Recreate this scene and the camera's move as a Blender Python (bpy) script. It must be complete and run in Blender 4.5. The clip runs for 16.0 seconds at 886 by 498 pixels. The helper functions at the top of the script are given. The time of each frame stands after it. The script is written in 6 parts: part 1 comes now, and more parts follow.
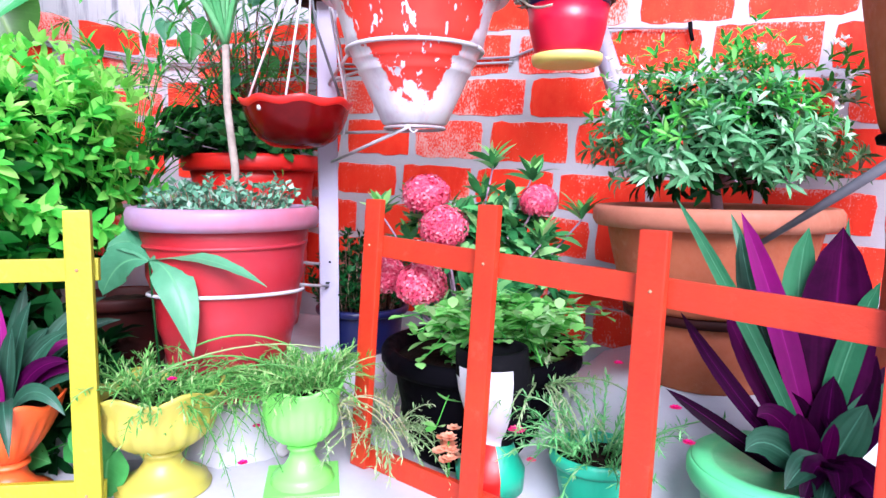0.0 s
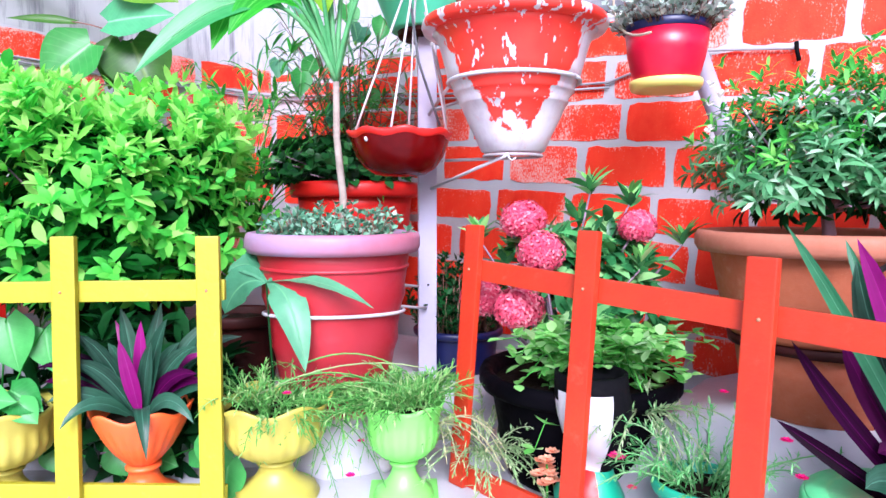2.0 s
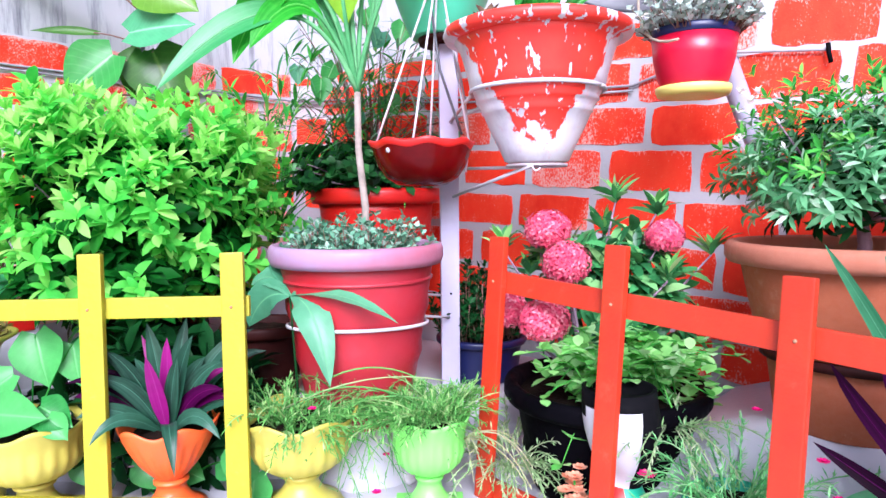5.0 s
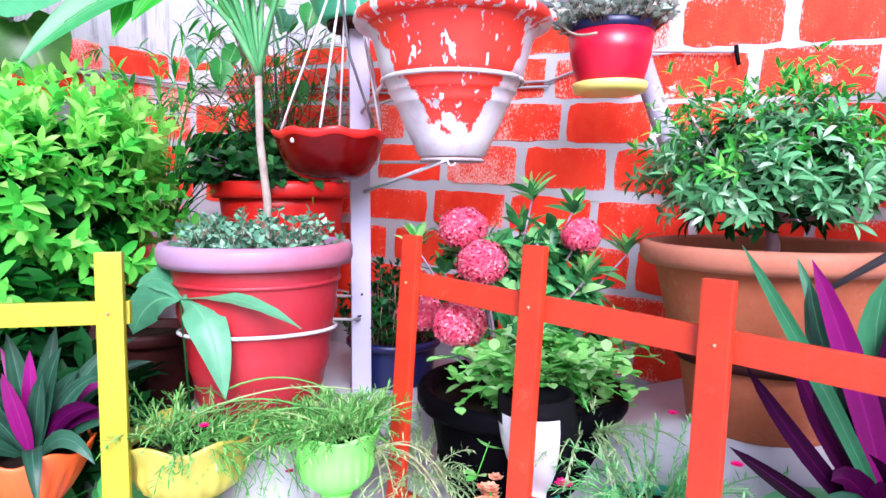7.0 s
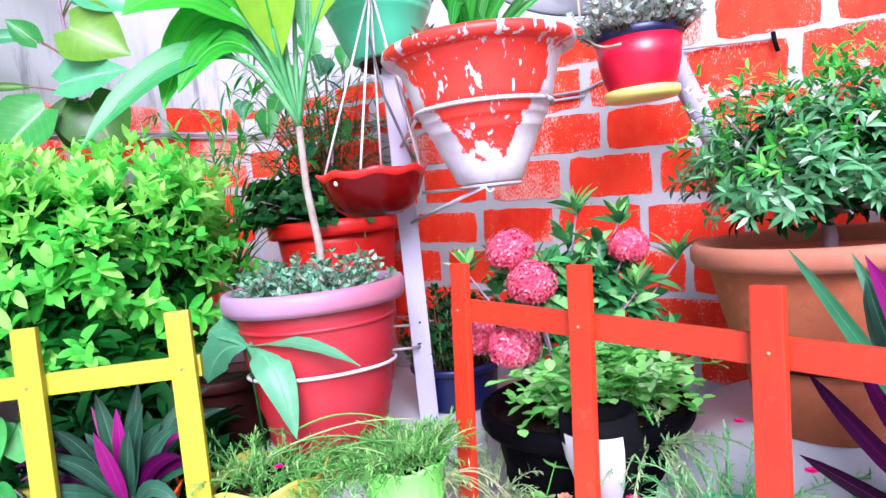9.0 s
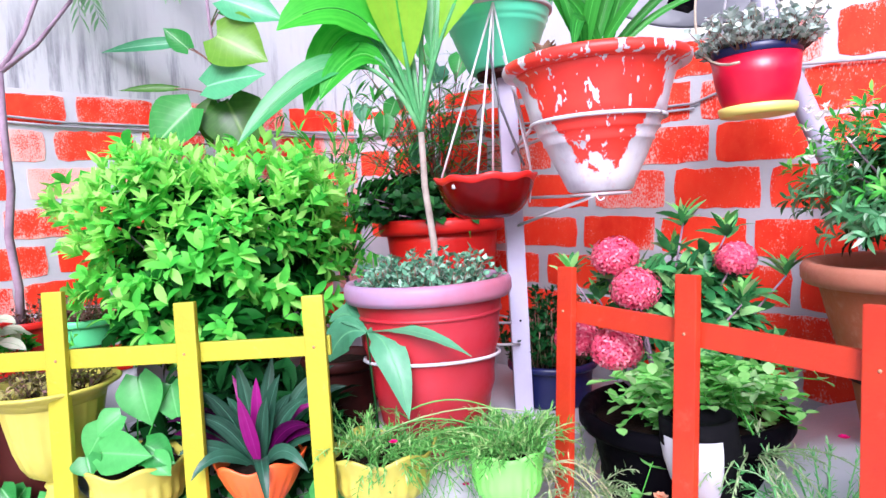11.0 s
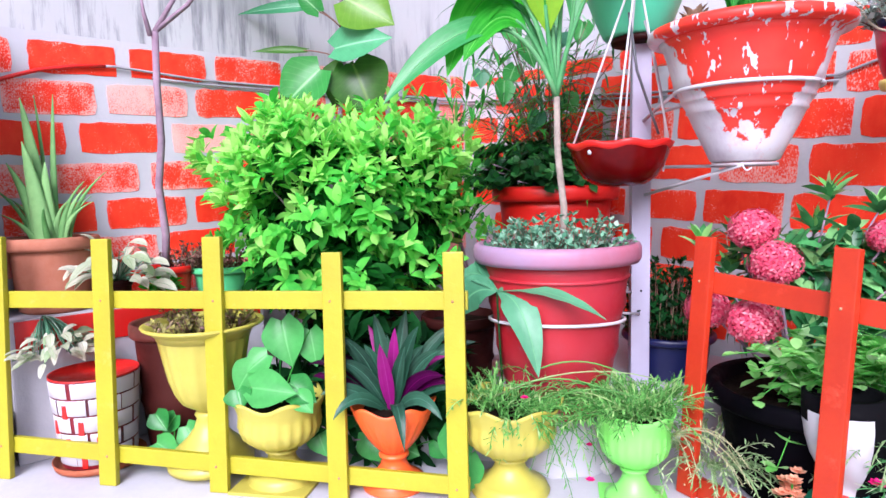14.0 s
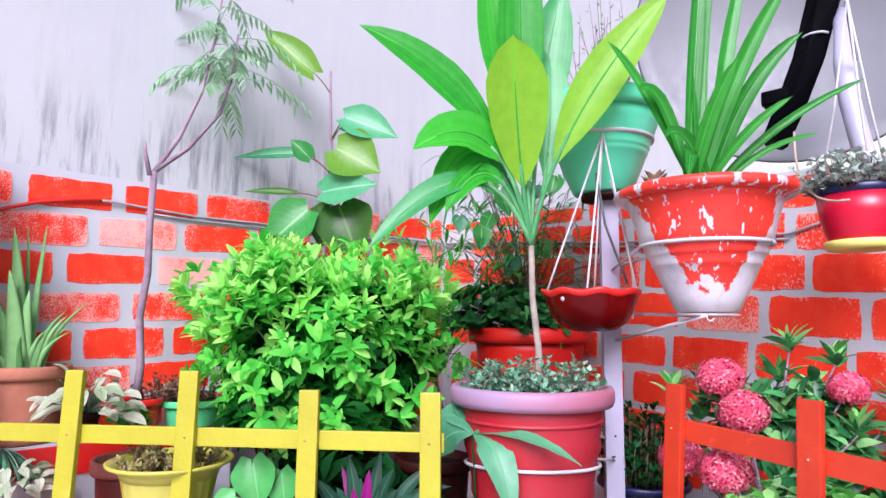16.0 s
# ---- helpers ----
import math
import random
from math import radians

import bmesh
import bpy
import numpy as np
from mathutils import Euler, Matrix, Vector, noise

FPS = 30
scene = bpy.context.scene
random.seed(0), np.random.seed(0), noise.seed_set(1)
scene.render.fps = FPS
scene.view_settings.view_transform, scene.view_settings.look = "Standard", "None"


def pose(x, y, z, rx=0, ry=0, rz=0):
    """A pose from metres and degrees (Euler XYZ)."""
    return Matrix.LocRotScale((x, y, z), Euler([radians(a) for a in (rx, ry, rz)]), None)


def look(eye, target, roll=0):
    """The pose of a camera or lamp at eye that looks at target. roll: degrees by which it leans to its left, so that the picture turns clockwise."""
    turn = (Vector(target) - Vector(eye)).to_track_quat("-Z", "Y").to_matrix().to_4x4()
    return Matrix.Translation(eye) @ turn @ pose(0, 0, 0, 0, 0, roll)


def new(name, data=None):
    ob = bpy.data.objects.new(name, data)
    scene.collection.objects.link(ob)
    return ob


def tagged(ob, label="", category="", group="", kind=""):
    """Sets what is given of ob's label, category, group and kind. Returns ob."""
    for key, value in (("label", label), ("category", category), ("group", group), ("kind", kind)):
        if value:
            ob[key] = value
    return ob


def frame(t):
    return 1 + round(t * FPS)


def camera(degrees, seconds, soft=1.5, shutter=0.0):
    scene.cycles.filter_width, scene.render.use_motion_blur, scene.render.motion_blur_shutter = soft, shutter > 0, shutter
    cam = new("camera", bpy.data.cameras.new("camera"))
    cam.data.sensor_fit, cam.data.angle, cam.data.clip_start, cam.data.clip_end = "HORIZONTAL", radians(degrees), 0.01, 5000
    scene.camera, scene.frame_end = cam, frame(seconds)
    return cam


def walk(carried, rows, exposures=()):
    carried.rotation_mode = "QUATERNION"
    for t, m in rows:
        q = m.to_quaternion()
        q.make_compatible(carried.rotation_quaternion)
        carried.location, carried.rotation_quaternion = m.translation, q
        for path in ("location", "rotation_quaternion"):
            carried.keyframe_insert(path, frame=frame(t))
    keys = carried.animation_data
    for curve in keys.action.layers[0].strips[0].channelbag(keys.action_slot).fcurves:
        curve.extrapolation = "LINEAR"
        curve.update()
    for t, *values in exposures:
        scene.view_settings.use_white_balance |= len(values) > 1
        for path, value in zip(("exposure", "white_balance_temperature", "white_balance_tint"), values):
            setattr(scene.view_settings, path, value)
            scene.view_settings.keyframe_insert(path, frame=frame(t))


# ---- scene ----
cam = camera(69.9, 16.0)
PATH = [
    (0, (1.666, -1.361, 0.462), (0.75, 0.404, 0.25), 0.5),
    (0.5, (1.664, -1.37, 0.466), (0.675, 0.359, 0.285), 0.3),
    (1, (1.664, -1.38, 0.464), (0.621, 0.318, 0.297), 0.9),
    (1.5, (1.665, -1.39, 0.466), (0.558, 0.268, 0.306), 0.5),
    (2, (1.664, -1.397, 0.469), (0.513, 0.232, 0.324), 0.1),
    (2.5, (1.663, -1.403, 0.472), (0.482, 0.203, 0.32), -0.6),
    (3, (1.658, -1.416, 0.477), (0.423, 0.151, 0.333), -1.3),
    (3.2, (1.656, -1.419, 0.479), (0.412, 0.141, 0.335), -1.3),
    (5.3, (1.646, -1.377, 0.5), (0.476, 0.236, 0.323), -0.1),
    (5.5, (1.642, -1.361, 0.5), (0.529, 0.291, 0.327), -0.9),
    (6, (1.63, -1.346, 0.503), (0.593, 0.355, 0.328), -0.8),
    (6.5, (1.621, -1.345, 0.502), (0.617, 0.376, 0.327), 0.4),
    (7, (1.619, -1.337, 0.5), (0.647, 0.401, 0.319), 0.3),
    (7.5, (1.629, -1.319, 0.503), (0.665, 0.424, 0.318), -0.4),
    (8, (1.624, -1.314, 0.504), (0.66, 0.427, 0.312), -1.3),
    (8.5, (1.633, -1.324, 0.514), (0.578, 0.366, 0.341), -3.4),
    (9, (1.653, -1.335, 0.527), (0.507, 0.299, 0.388), -6.1),
    (9.2, (1.656, -1.335, 0.527), (0.485, 0.281, 0.393), -5.9),
    (11.3, (1.659, -1.446, 0.538), (0.266, -0.015, 0.42), -3.5),
    (11.5, (1.647, -1.463, 0.536), (0.215, -0.072, 0.414), -3.5),
    (12, (1.615, -1.5, 0.546), (0.073, -0.235, 0.407), -3.2),
    (12.5, (1.605, -1.519, 0.531), (0.03, -0.293, 0.416), -2.3),
    (13, (1.601, -1.533, 0.529), (0.024, -0.312, 0.383), -1.4),
    (13.5, (1.602, -1.527, 0.517), (0.042, -0.284, 0.37), -0.8),
    (14, (1.596, -1.519, 0.523), (0.1, -0.205, 0.33), -1.3),
    (14.5, (1.592, -1.527, 0.522), (0.09, -0.219, 0.339), -1.0),
    (15, (1.595, -1.527, 0.535), (0.123, -0.174, 0.486), -0.9),
    (15.5, (1.605, -1.537, 0.536), (0.171, -0.152, 0.682), -0.2),
    (16, (1.619, -1.554, 0.535), (0.184, -0.18, 0.763), 0.4),
]
walk(cam, [(t, look(eye, target, roll)) for t, eye, target, roll in PATH], exposures=[(0, 1.09, 5420, 24), (9, 1.09, 5440, 24), (12, 0.90, 5600, 24), (14.6, 0.76, 5600, 24), (15.5, 0.67, 5600, 24), (16, 0.65, 5600, 24)])

# ---- light: bright overcast day, open sky above the yard ----
world = bpy.data.worlds.new("sky")
scene.world = world
world.use_nodes = True
wn = world.node_tree
sky = wn.nodes.new("ShaderNodeTexSky")
sky.sky_type = "NISHITA"
sky.sun_disc = False
sky.sun_elevation, sky.sun_rotation = radians(36), radians(142)
sky.air_density, sky.dust_density = 1.0, 4.0
bg = wn.nodes["Background"]
bg.inputs["Strength"].default_value = 0.095
wn.links.new(sky.outputs[0], bg.inputs["Color"])
sun_data = bpy.data.lights.new("sun", "SUN")
sun_data.energy, sun_data.angle, sun_data.color = 3.4, radians(34), (1.0, 0.96, 0.92)
sun = new("sun", sun_data)
sun.matrix_world = look((4.9, -5.9, 5.2), (0.8, -0.4, 0.2))


# ---- materials ----
def node_mat(name):
    m = bpy.data.materials.new(name)
    m.use_nodes = True
    nt = m.node_tree
    return m, nt, nt.nodes["Principled BSDF"]


def noise_node(nt, scale, detail=4.0, rough=0.6, coord="Object"):
    tc = nt.nodes.new("ShaderNodeTexCoord")
    n = nt.nodes.new("ShaderNodeTexNoise")
    n.inputs["Scale"].default_value = scale
    n.inputs["Detail"].default_value = detail
    n.inputs["Roughness"].default_value = rough
    nt.links.new(tc.outputs[coord], n.inputs["Vector"])
    return n


def ramp(nt, src, stops):
    r = nt.nodes.new("ShaderNodeValToRGB")
    e = r.color_ramp.elements
    while len(e) < len(stops):
        e.new(0.5)
    for k, (p, c) in zip(e, stops):
        k.position = p
        k.color = (*c, 1.0) if len(c) == 3 else c
    nt.links.new(src, r.inputs[0])
    return r


def mixc(nt, fac, a, b, blend="MIX"):
    m = nt.nodes.new("ShaderNodeMix")
    m.data_type = "RGBA"
    m.blend_type = blend
    if isinstance(fac, (int, float)):
        m.inputs[0].default_value = fac
    else:
        nt.links.new(fac, m.inputs[0])
    for sock, v in ((m.inputs[6], a), (m.inputs[7], b)):
        if isinstance(v, tuple):
            sock.default_value = (*v, 1.0)
        else:
            nt.links.new(v, sock)
    return m.outputs[2]


def bump(nt, b, src, strength, distance=0.002):
    n = nt.nodes.new("ShaderNodeBump")
    n.inputs["Strength"].default_value = strength
    n.inputs["Distance"].default_value = distance
    nt.links.new(src, n.inputs["Height"])
    nt.links.new(n.outputs[0], b.inputs["Normal"])


def painted(name, c1, c2, rough=0.5, grain=60.0, stain=7.0, bumpy=0.3, dirt=None, spec=0.5):
    """A coat of paint or dyed plastic: a broad drift of tone, a fine grain, and worn or dirty patches."""
    m, nt, b = node_mat(name)
    big, fine = noise_node(nt, stain, 5), noise_node(nt, grain, 3)
    col = mixc(nt, ramp(nt, big.outputs[0], [(0.35, (0, 0, 0)), (0.65, (1, 1, 1))]).outputs[0], c1, c2)
    if dirt:
        d = noise_node(nt, stain * 2.7, 8, 0.75)
        col = mixc(nt, ramp(nt, d.outputs[0], [(0.60, (0, 0, 0)), (0.72, (1, 1, 1))]).outputs[0], col, dirt)
    nt.links.new(col, b.inputs["Base Color"])
    r = ramp(nt, fine.outputs[0], [(0.3, (rough * 0.8,) * 3), (0.7, (min(1, rough * 1.25),) * 3)])
    nt.links.new(r.outputs[0], b.inputs["Roughness"])
    b.inputs["Specular IOR Level"].default_value = spec
    bump(nt, b, fine.outputs[0], bumpy)
    return m


def veins_of(nt, b, col, rib, count, along):
    """Midrib and side veins (or stripes along the blade) from the leaf's own two coordinates."""
    tc = nt.nodes.new("ShaderNodeTexCoord")
    sep = nt.nodes.new("ShaderNodeSeparateXYZ")
    nt.links.new(tc.outputs["UV"], sep.inputs[0])

    def calc(op, x, y=0.0):
        n = nt.nodes.new("ShaderNodeMath")
        n.operation = op
        for i, v in enumerate((x, y)):
            if isinstance(v, (int, float)):
                n.inputs[i].default_value = v
            else:
                nt.links.new(v, n.inputs[i])
        return n.outputs[0]

    d = calc("ABSOLUTE", calc("SUBTRACT", sep.outputs["X"], 0.5))
    mid = ramp(nt, d, [(0.0, (1, 1, 1)), (0.016, (0.6, 0.6, 0.6)), (0.04, (0, 0, 0))]).outputs[0]
    if along:
        cb = nt.nodes.new("ShaderNodeCombineXYZ")
        nt.links.new(calc("MULTIPLY", sep.outputs["X"], count), cb.inputs[0])
        nt.links.new(calc("MULTIPLY", sep.outputs["Y"], 0.8), cb.inputs[1])
        oi = nt.nodes.new("ShaderNodeObjectInfo")
        nt.links.new(calc("MULTIPLY", oi.outputs["Random"], 40.0), cb.inputs[2])
        n = nt.nodes.new("ShaderNodeTexNoise")
        n.inputs["Scale"].default_value = 1.0
        nt.links.new(cb.outputs[0], n.inputs["Vector"])
        side = ramp(nt, n.outputs[0], [(0.42, (0, 0, 0)), (0.68, (0.26, 0.26, 0.26))]).outputs[0]
    else:
        ph = calc("FRACT", calc("SUBTRACT", calc("MULTIPLY", sep.outputs["Y"], count), calc("MULTIPLY", d, count * 0.55)))
        tri = calc("MULTIPLY", calc("ABSOLUTE", calc("SUBTRACT", ph, 0.5)), 2.0)
        side = ramp(nt, tri, [(0.74, (0, 0, 0)), (0.99, (0.09, 0.09, 0.09))]).outputs[0]
    inside = ramp(nt, d, [(0.46, (1, 1, 1)), (0.49, (0, 0, 0))]).outputs[0]
    fac = calc("MULTIPLY", calc("MAXIMUM", mid, side), inside)
    bump(nt, b, fac, 0.3, 0.0015)
    return mixc(nt, fac, col, rib)


def leaf_mat(name, dark, light, tip=None, rough=0.42, glow=0.3, spec=0.12, veins=None):
    """Leaf skin: every leaf its own green, with light passing through."""
    m, nt, b = node_mat(name)
    g = nt.nodes.new("ShaderNodeNewGeometry")
    oi = nt.nodes.new("ShaderNodeObjectInfo")
    add = nt.nodes.new("ShaderNodeMath")
    add.operation = "ADD"
    nt.links.new(g.outputs["Random Per Island"], add.inputs[0])
    nt.links.new(oi.outputs["Random"], add.inputs[1])
    fr = nt.nodes.new("ShaderNodeMath")
    fr.operation = "FRACT"
    nt.links.new(add.outputs[0], fr.inputs[0])
    stops = [(0.0, dark), (0.75, light)] + ([(0.95, tip)] if tip else [])
    col = ramp(nt, fr.outputs[0], stops).outputs[0]
    n = noise_node(nt, 45, 4)
    col = mixc(nt, 0.25, col, ramp(nt, n.outputs[0], [(0.3, tuple(v * 0.5 for v in dark)), (0.7, light)]).outputs[0])
    if veins:
        col = veins_of(nt, b, col, *veins)
    nt.links.new(col, b.inputs["Base Color"])
    b.inputs["Roughness"].default_value = rough
    b.inputs["Specular IOR Level"].default_value = spec
    tr = nt.nodes.new("ShaderNodeBsdfTranslucent")
    nt.links.new(col, tr.inputs[0])
    mx = nt.nodes.new("ShaderNodeMixShader")
    mx.inputs[0].default_value = glow
    nt.links.new(b.outputs[0], mx.inputs[1])
    nt.links.new(tr.outputs[0], mx.inputs[2])
    nt.links.new(mx.outputs[0], nt.nodes["Material Output"].inputs["Surface"])
    return m


M_WHITEWALL = painted("white_limewash", (0.487, 0.479, 0.518), (0.435, 0.431, 0.465), 0.85, 90, 5, 0.5)
M_FLOOR = painted("white_floor", (0.475, 0.478, 0.520), (0.42, 0.422, 0.46), 0.65, 70, 4, 0.3, (0.36, 0.36, 0.395))
M_YELLOW = painted("yellow_paint", (0.36, 0.335, 0.008), (0.32, 0.290, 0.007), 0.5, 90, 9, 0.4, (0.42, 0.35, 0.05))
M_ORANGE_RED = painted("orange_red_paint", (0.48, 0.034, 0.006), (0.40, 0.024, 0.005), 0.45, 90, 9, 0.4, (0.64, 0.06, 0.025))
M_URN_YELLOW = painted("yellow_plastic", (0.464, 0.424, 0.068), (0.416, 0.368, 0.052), 0.4, 80, 8, 0.15)
M_URN_GREEN = painted("lime_plastic", (0.21, 0.70, 0.115), (0.19, 0.66, 0.11), 0.4, 80, 8, 0.15)
M_URN_ORANGE = painted("orange_plastic", (0.85, 0.13, 0.02), (0.80, 0.11, 0.02), 0.38, 80, 8, 0.15)
M_LAVENDER = painted("lavender_white_paint", (0.400, 0.383, 0.496), (0.357, 0.335, 0.452), 0.5, 80, 9, 0.2)
M_PINKPOT = painted("faded_red_plastic", (0.37, 0.008, 0.013), (0.34, 0.028, 0.045), 0.45, 60, 4, 0.2, (0.27, 0.07, 0.12))
M_RIM = painted("faded_mauve_plastic", (0.306, 0.198, 0.306), (0.360, 0.099, 0.144), 0.5, 60, 4, 0.2)
M_TERRA = painted("terracotta", (0.36, 0.095, 0.034), (0.29, 0.068, 0.025), 0.75, 70, 6, 0.4, (0.40, 0.15, 0.08))
M_OLDTERRA = painted("faded_terracotta", (0.40, 0.145, 0.085), (0.33, 0.11, 0.06), 0.75, 70, 6, 0.4)
M_BROWN = painted("brown_plastic", (0.030, 0.005, 0.004), (0.016, 0.0035, 0.003), 0.55, 60, 6, 0.2, None, 0.12)
M_BLACK = painted("black_plastic", (0.0012, 0.0012, 0.002), (0.003, 0.0026, 0.004), 0.55, 60, 6, 0.2, None, 0.02)
M_SOIL = painted("potting_soil", (0.005, 0.003, 0.0025), (0.014, 0.009, 0.006), 0.95, 160, 25, 1.0, None, 0.05)
M_CERISE = painted("cerise_plastic", (0.58, 0.004, 0.03), (0.50, 0.003, 0.026), 0.35, 60, 6, 0.1)
M_PALEYELLOW = painted("pale_yellow_plastic", (0.82, 0.70, 0.18), (0.78, 0.66, 0.16), 0.4, 60, 6, 0.1)
M_NAVY = painted("navy_plastic", (0.005, 0.008, 0.065), (0.004, 0.007, 0.05), 0.4, 60, 6, 0.1)
M_DARKRED = painted("dark_red_glaze", (0.15, 0.001, 0.0015), (0.075, 0.0008, 0.001), 0.2, 60, 8, 0.05, None, 0.2)
M_GREENPOT = painted("green_plastic", (0.12, 0.66, 0.40), (0.10, 0.60, 0.35), 0.4, 60, 6, 0.15)
M_CORD = painted("white_cord", (0.54, 0.52, 0.55), (0.45, 0.43, 0.46), 0.8, 200, 30, 0.3)
M_BARK = painted("grey_bark", (0.19, 0.12, 0.165), (0.30, 0.21, 0.27), 0.9, 120, 20, 0.8)
M_CANE = painted("pale_cane", (0.36, 0.31, 0.26), (0.20, 0.16, 0.135), 0.8, 150, 25, 0.6)
M_DISH = painted("grey_dish_enamel", (0.15, 0.152, 0.17), (0.13, 0.132, 0.15), 0.45, 60, 4, 0.05)
M_PINKPLASTER = painted("pale_pink_paint", (0.54, 0.405, 0.425), (0.50, 0.37, 0.39), 0.7, 60, 3, 0.2)
M_CREAM = painted("cream_plaster", (0.80, 0.74, 0.58), (0.76, 0.70, 0.55), 0.9, 40, 2, 0.3)
L_LIME = leaf_mat("lime_leaf", (0.05, 0.48, 0.05), (0.22, 0.82, 0.10), (0.50, 0.90, 0.21), 0.42, 0.5)
# leaf green taken down towards black, so the colour itself carries deep shade
L_SHADED = leaf_mat("shade_darkened_leaf", (0.0012, 0.008, 0.003), (0.010, 0.075, 0.016), None, 0.4, 0.2, 0.07)
L_GREYGREEN = leaf_mat("grey_green_leaf", (0.015, 0.13, 0.03), (0.19, 0.52, 0.23), (0.56, 0.76, 0.54), 0.34, 0.35, 0.25)
L_BRIGHT = leaf_mat("bright_strap_leaf", (0.016, 0.29, 0.016), (0.055, 0.47, 0.026), None, 0.32, 0.4, 0.3, ((0.14, 0.62, 0.07), 14, True))
L_LIMESTRAP = leaf_mat("lime_strap_leaf", (0.17, 0.45, 0.014), (0.28, 0.55, 0.03), None, 0.32, 0.42, 0.3, ((0.20, 0.60, 0.03), 14, True))
L_TEAL = leaf_mat("blue_green_leaf", (0.03, 0.24, 0.09), (0.09, 0.38, 0.17), None, 0.33, 0.25, 0.4, ((0.26, 0.56, 0.34), 15, False))
# purple underside, deepened almost to black for the shade among the leaves
L_PURPLE = leaf_mat("shaded_purple_underside", (0.003, 0.0003, 0.003), (0.020, 0.0006, 0.017), None, 0.45, 0.2, 0.05, ((0.06, 0.002, 0.05), 8, True))
L_PLUM = leaf_mat("plum_leaf", (0.016, 0.0005, 0.013), (0.080, 0.0015, 0.058), None, 0.42, 0.25, 0.08, ((0.11, 0.003, 0.075), 7, True))
L_MAGENTA = leaf_mat("magenta_leaf", (0.24, 0.006, 0.14), (0.36, 0.012, 0.22), None, 0.35, 0.35, 0.3, ((0.42, 0.06, 0.30), 6, True))
L_MAGENTA_DEEP = leaf_mat("deep_magenta_leaf", (0.14, 0.002, 0.085), (0.20, 0.003, 0.13), None, 0.38, 0.3, 0.2, ((0.26, 0.01, 0.17), 6, True))
L_RHOEO = leaf_mat("dark_blue_green_leaf", (0.002, 0.022, 0.011), (0.026, 0.10, 0.055), None, 0.36, 0.2, 0.3, ((0.07, 0.19, 0.125), 7, True))
L_VARIEGATED = leaf_mat("cream_variegated_leaf", (0.34, 0.40, 0.26), (0.66, 0.64, 0.52), (0.24, 0.36, 0.16), 0.4, 0.3, 0.3, ((0.14, 0.30, 0.10), 5, True))
L_MOSS = leaf_mat("needle_leaf", (0.03, 0.20, 0.025), (0.22, 0.56, 0.13), (0.50, 0.66, 0.28), 0.45, 0.3)
L_SAGE = leaf_mat("small_sage_leaf", (0.035, 0.15, 0.075), (0.20, 0.42, 0.27), (0.42, 0.54, 0.43), 0.5, 0.2)
L_ALOE = leaf_mat("aloe_skin", (0.10, 0.30, 0.08), (0.24, 0.46, 0.17), None, 0.4, 0.1)
L_DRY = leaf_mat("dry_reddish_leaf", (0.14, 0.07, 0.05), (0.28, 0.15, 0.12), (0.10, 0.16, 0.06), 0.7, 0.15)
L_IXORA = leaf_mat("coral_pink_petal", (0.70, 0.045, 0.12), (0.84, 0.16, 0.25), (0.90, 0.38, 0.45), 0.55, 0.3)
L_IXORA_CORE = leaf_mat("deep_pink_petal", (0.52, 0.02, 0.06), (0.62, 0.04, 0.10), None, 0.6, 0.3)
L_HOTPINK = leaf_mat("hot_pink_petal", (0.80, 0.01, 0.18), (0.85, 0.02, 0.25), None, 0.5, 0.3)
L_PEACH = leaf_mat("peach_petal", (0.88, 0.30, 0.16), (0.92, 0.52, 0.34), None, 0.5, 0.3)
L_WHITE = leaf_mat("white_petal", (0.80, 0.78, 0.72), (0.85, 0.82, 0.78), None, 0.5, 0.3)
M_TEALPOT = painted("teal_green_plastic", (0.02, 0.38, 0.22), (0.02, 0.34, 0.20), 0.4, 60, 6, 0.15)
M_MINTPOT = painted("mint_green_plastic", (0.12, 0.62, 0.25), (0.10, 0.56, 0.22), 0.4, 60, 6, 0.15)
M_REDPOT = painted("red_plastic", (0.62, 0.012, 0.006), (0.52, 0.010, 0.005), 0.4, 60, 6, 0.15)
M_FACE = painted("white_glaze", (0.482, 0.464, 0.499), (0.447, 0.430, 0.464), 0.35, 60, 6, 0.1)
M_INK = painted("black_enamel", (0.003, 0.003, 0.004), (0.006, 0.006, 0.007), 0.6, 60, 6, 0.1, None, 0.04)
M_TWINE = painted("old_twine", (0.50, 0.40, 0.30), (0.38, 0.30, 0.22), 0.9, 200, 30, 0.4)
L_MID = leaf_mat("mid_leaf", (0.025, 0.22, 0.03), (0.10, 0.54, 0.07), (0.28, 0.68, 0.14), 0.42, 0.35)


# ---- building helpers ----
def thing(name, at, label, category, group="", rz=0.0):
    ob = new(name)
    ob.matrix_world = pose(*at, 0, 0, rz)
    ob.empty_display_size = 0.05
    return tagged(ob, label, category, group)


def mesh_of(name, bm, mat, smooth=True):
    me = bpy.data.meshes.new(name)
    bm.to_mesh(me)
    bm.free()
    for m in mat if isinstance(mat, (list, tuple)) else [mat]:
        me.materials.append(m)
    if smooth:
        me.polygons.foreach_set("use_smooth", [True] * len(me.polygons))
    return me


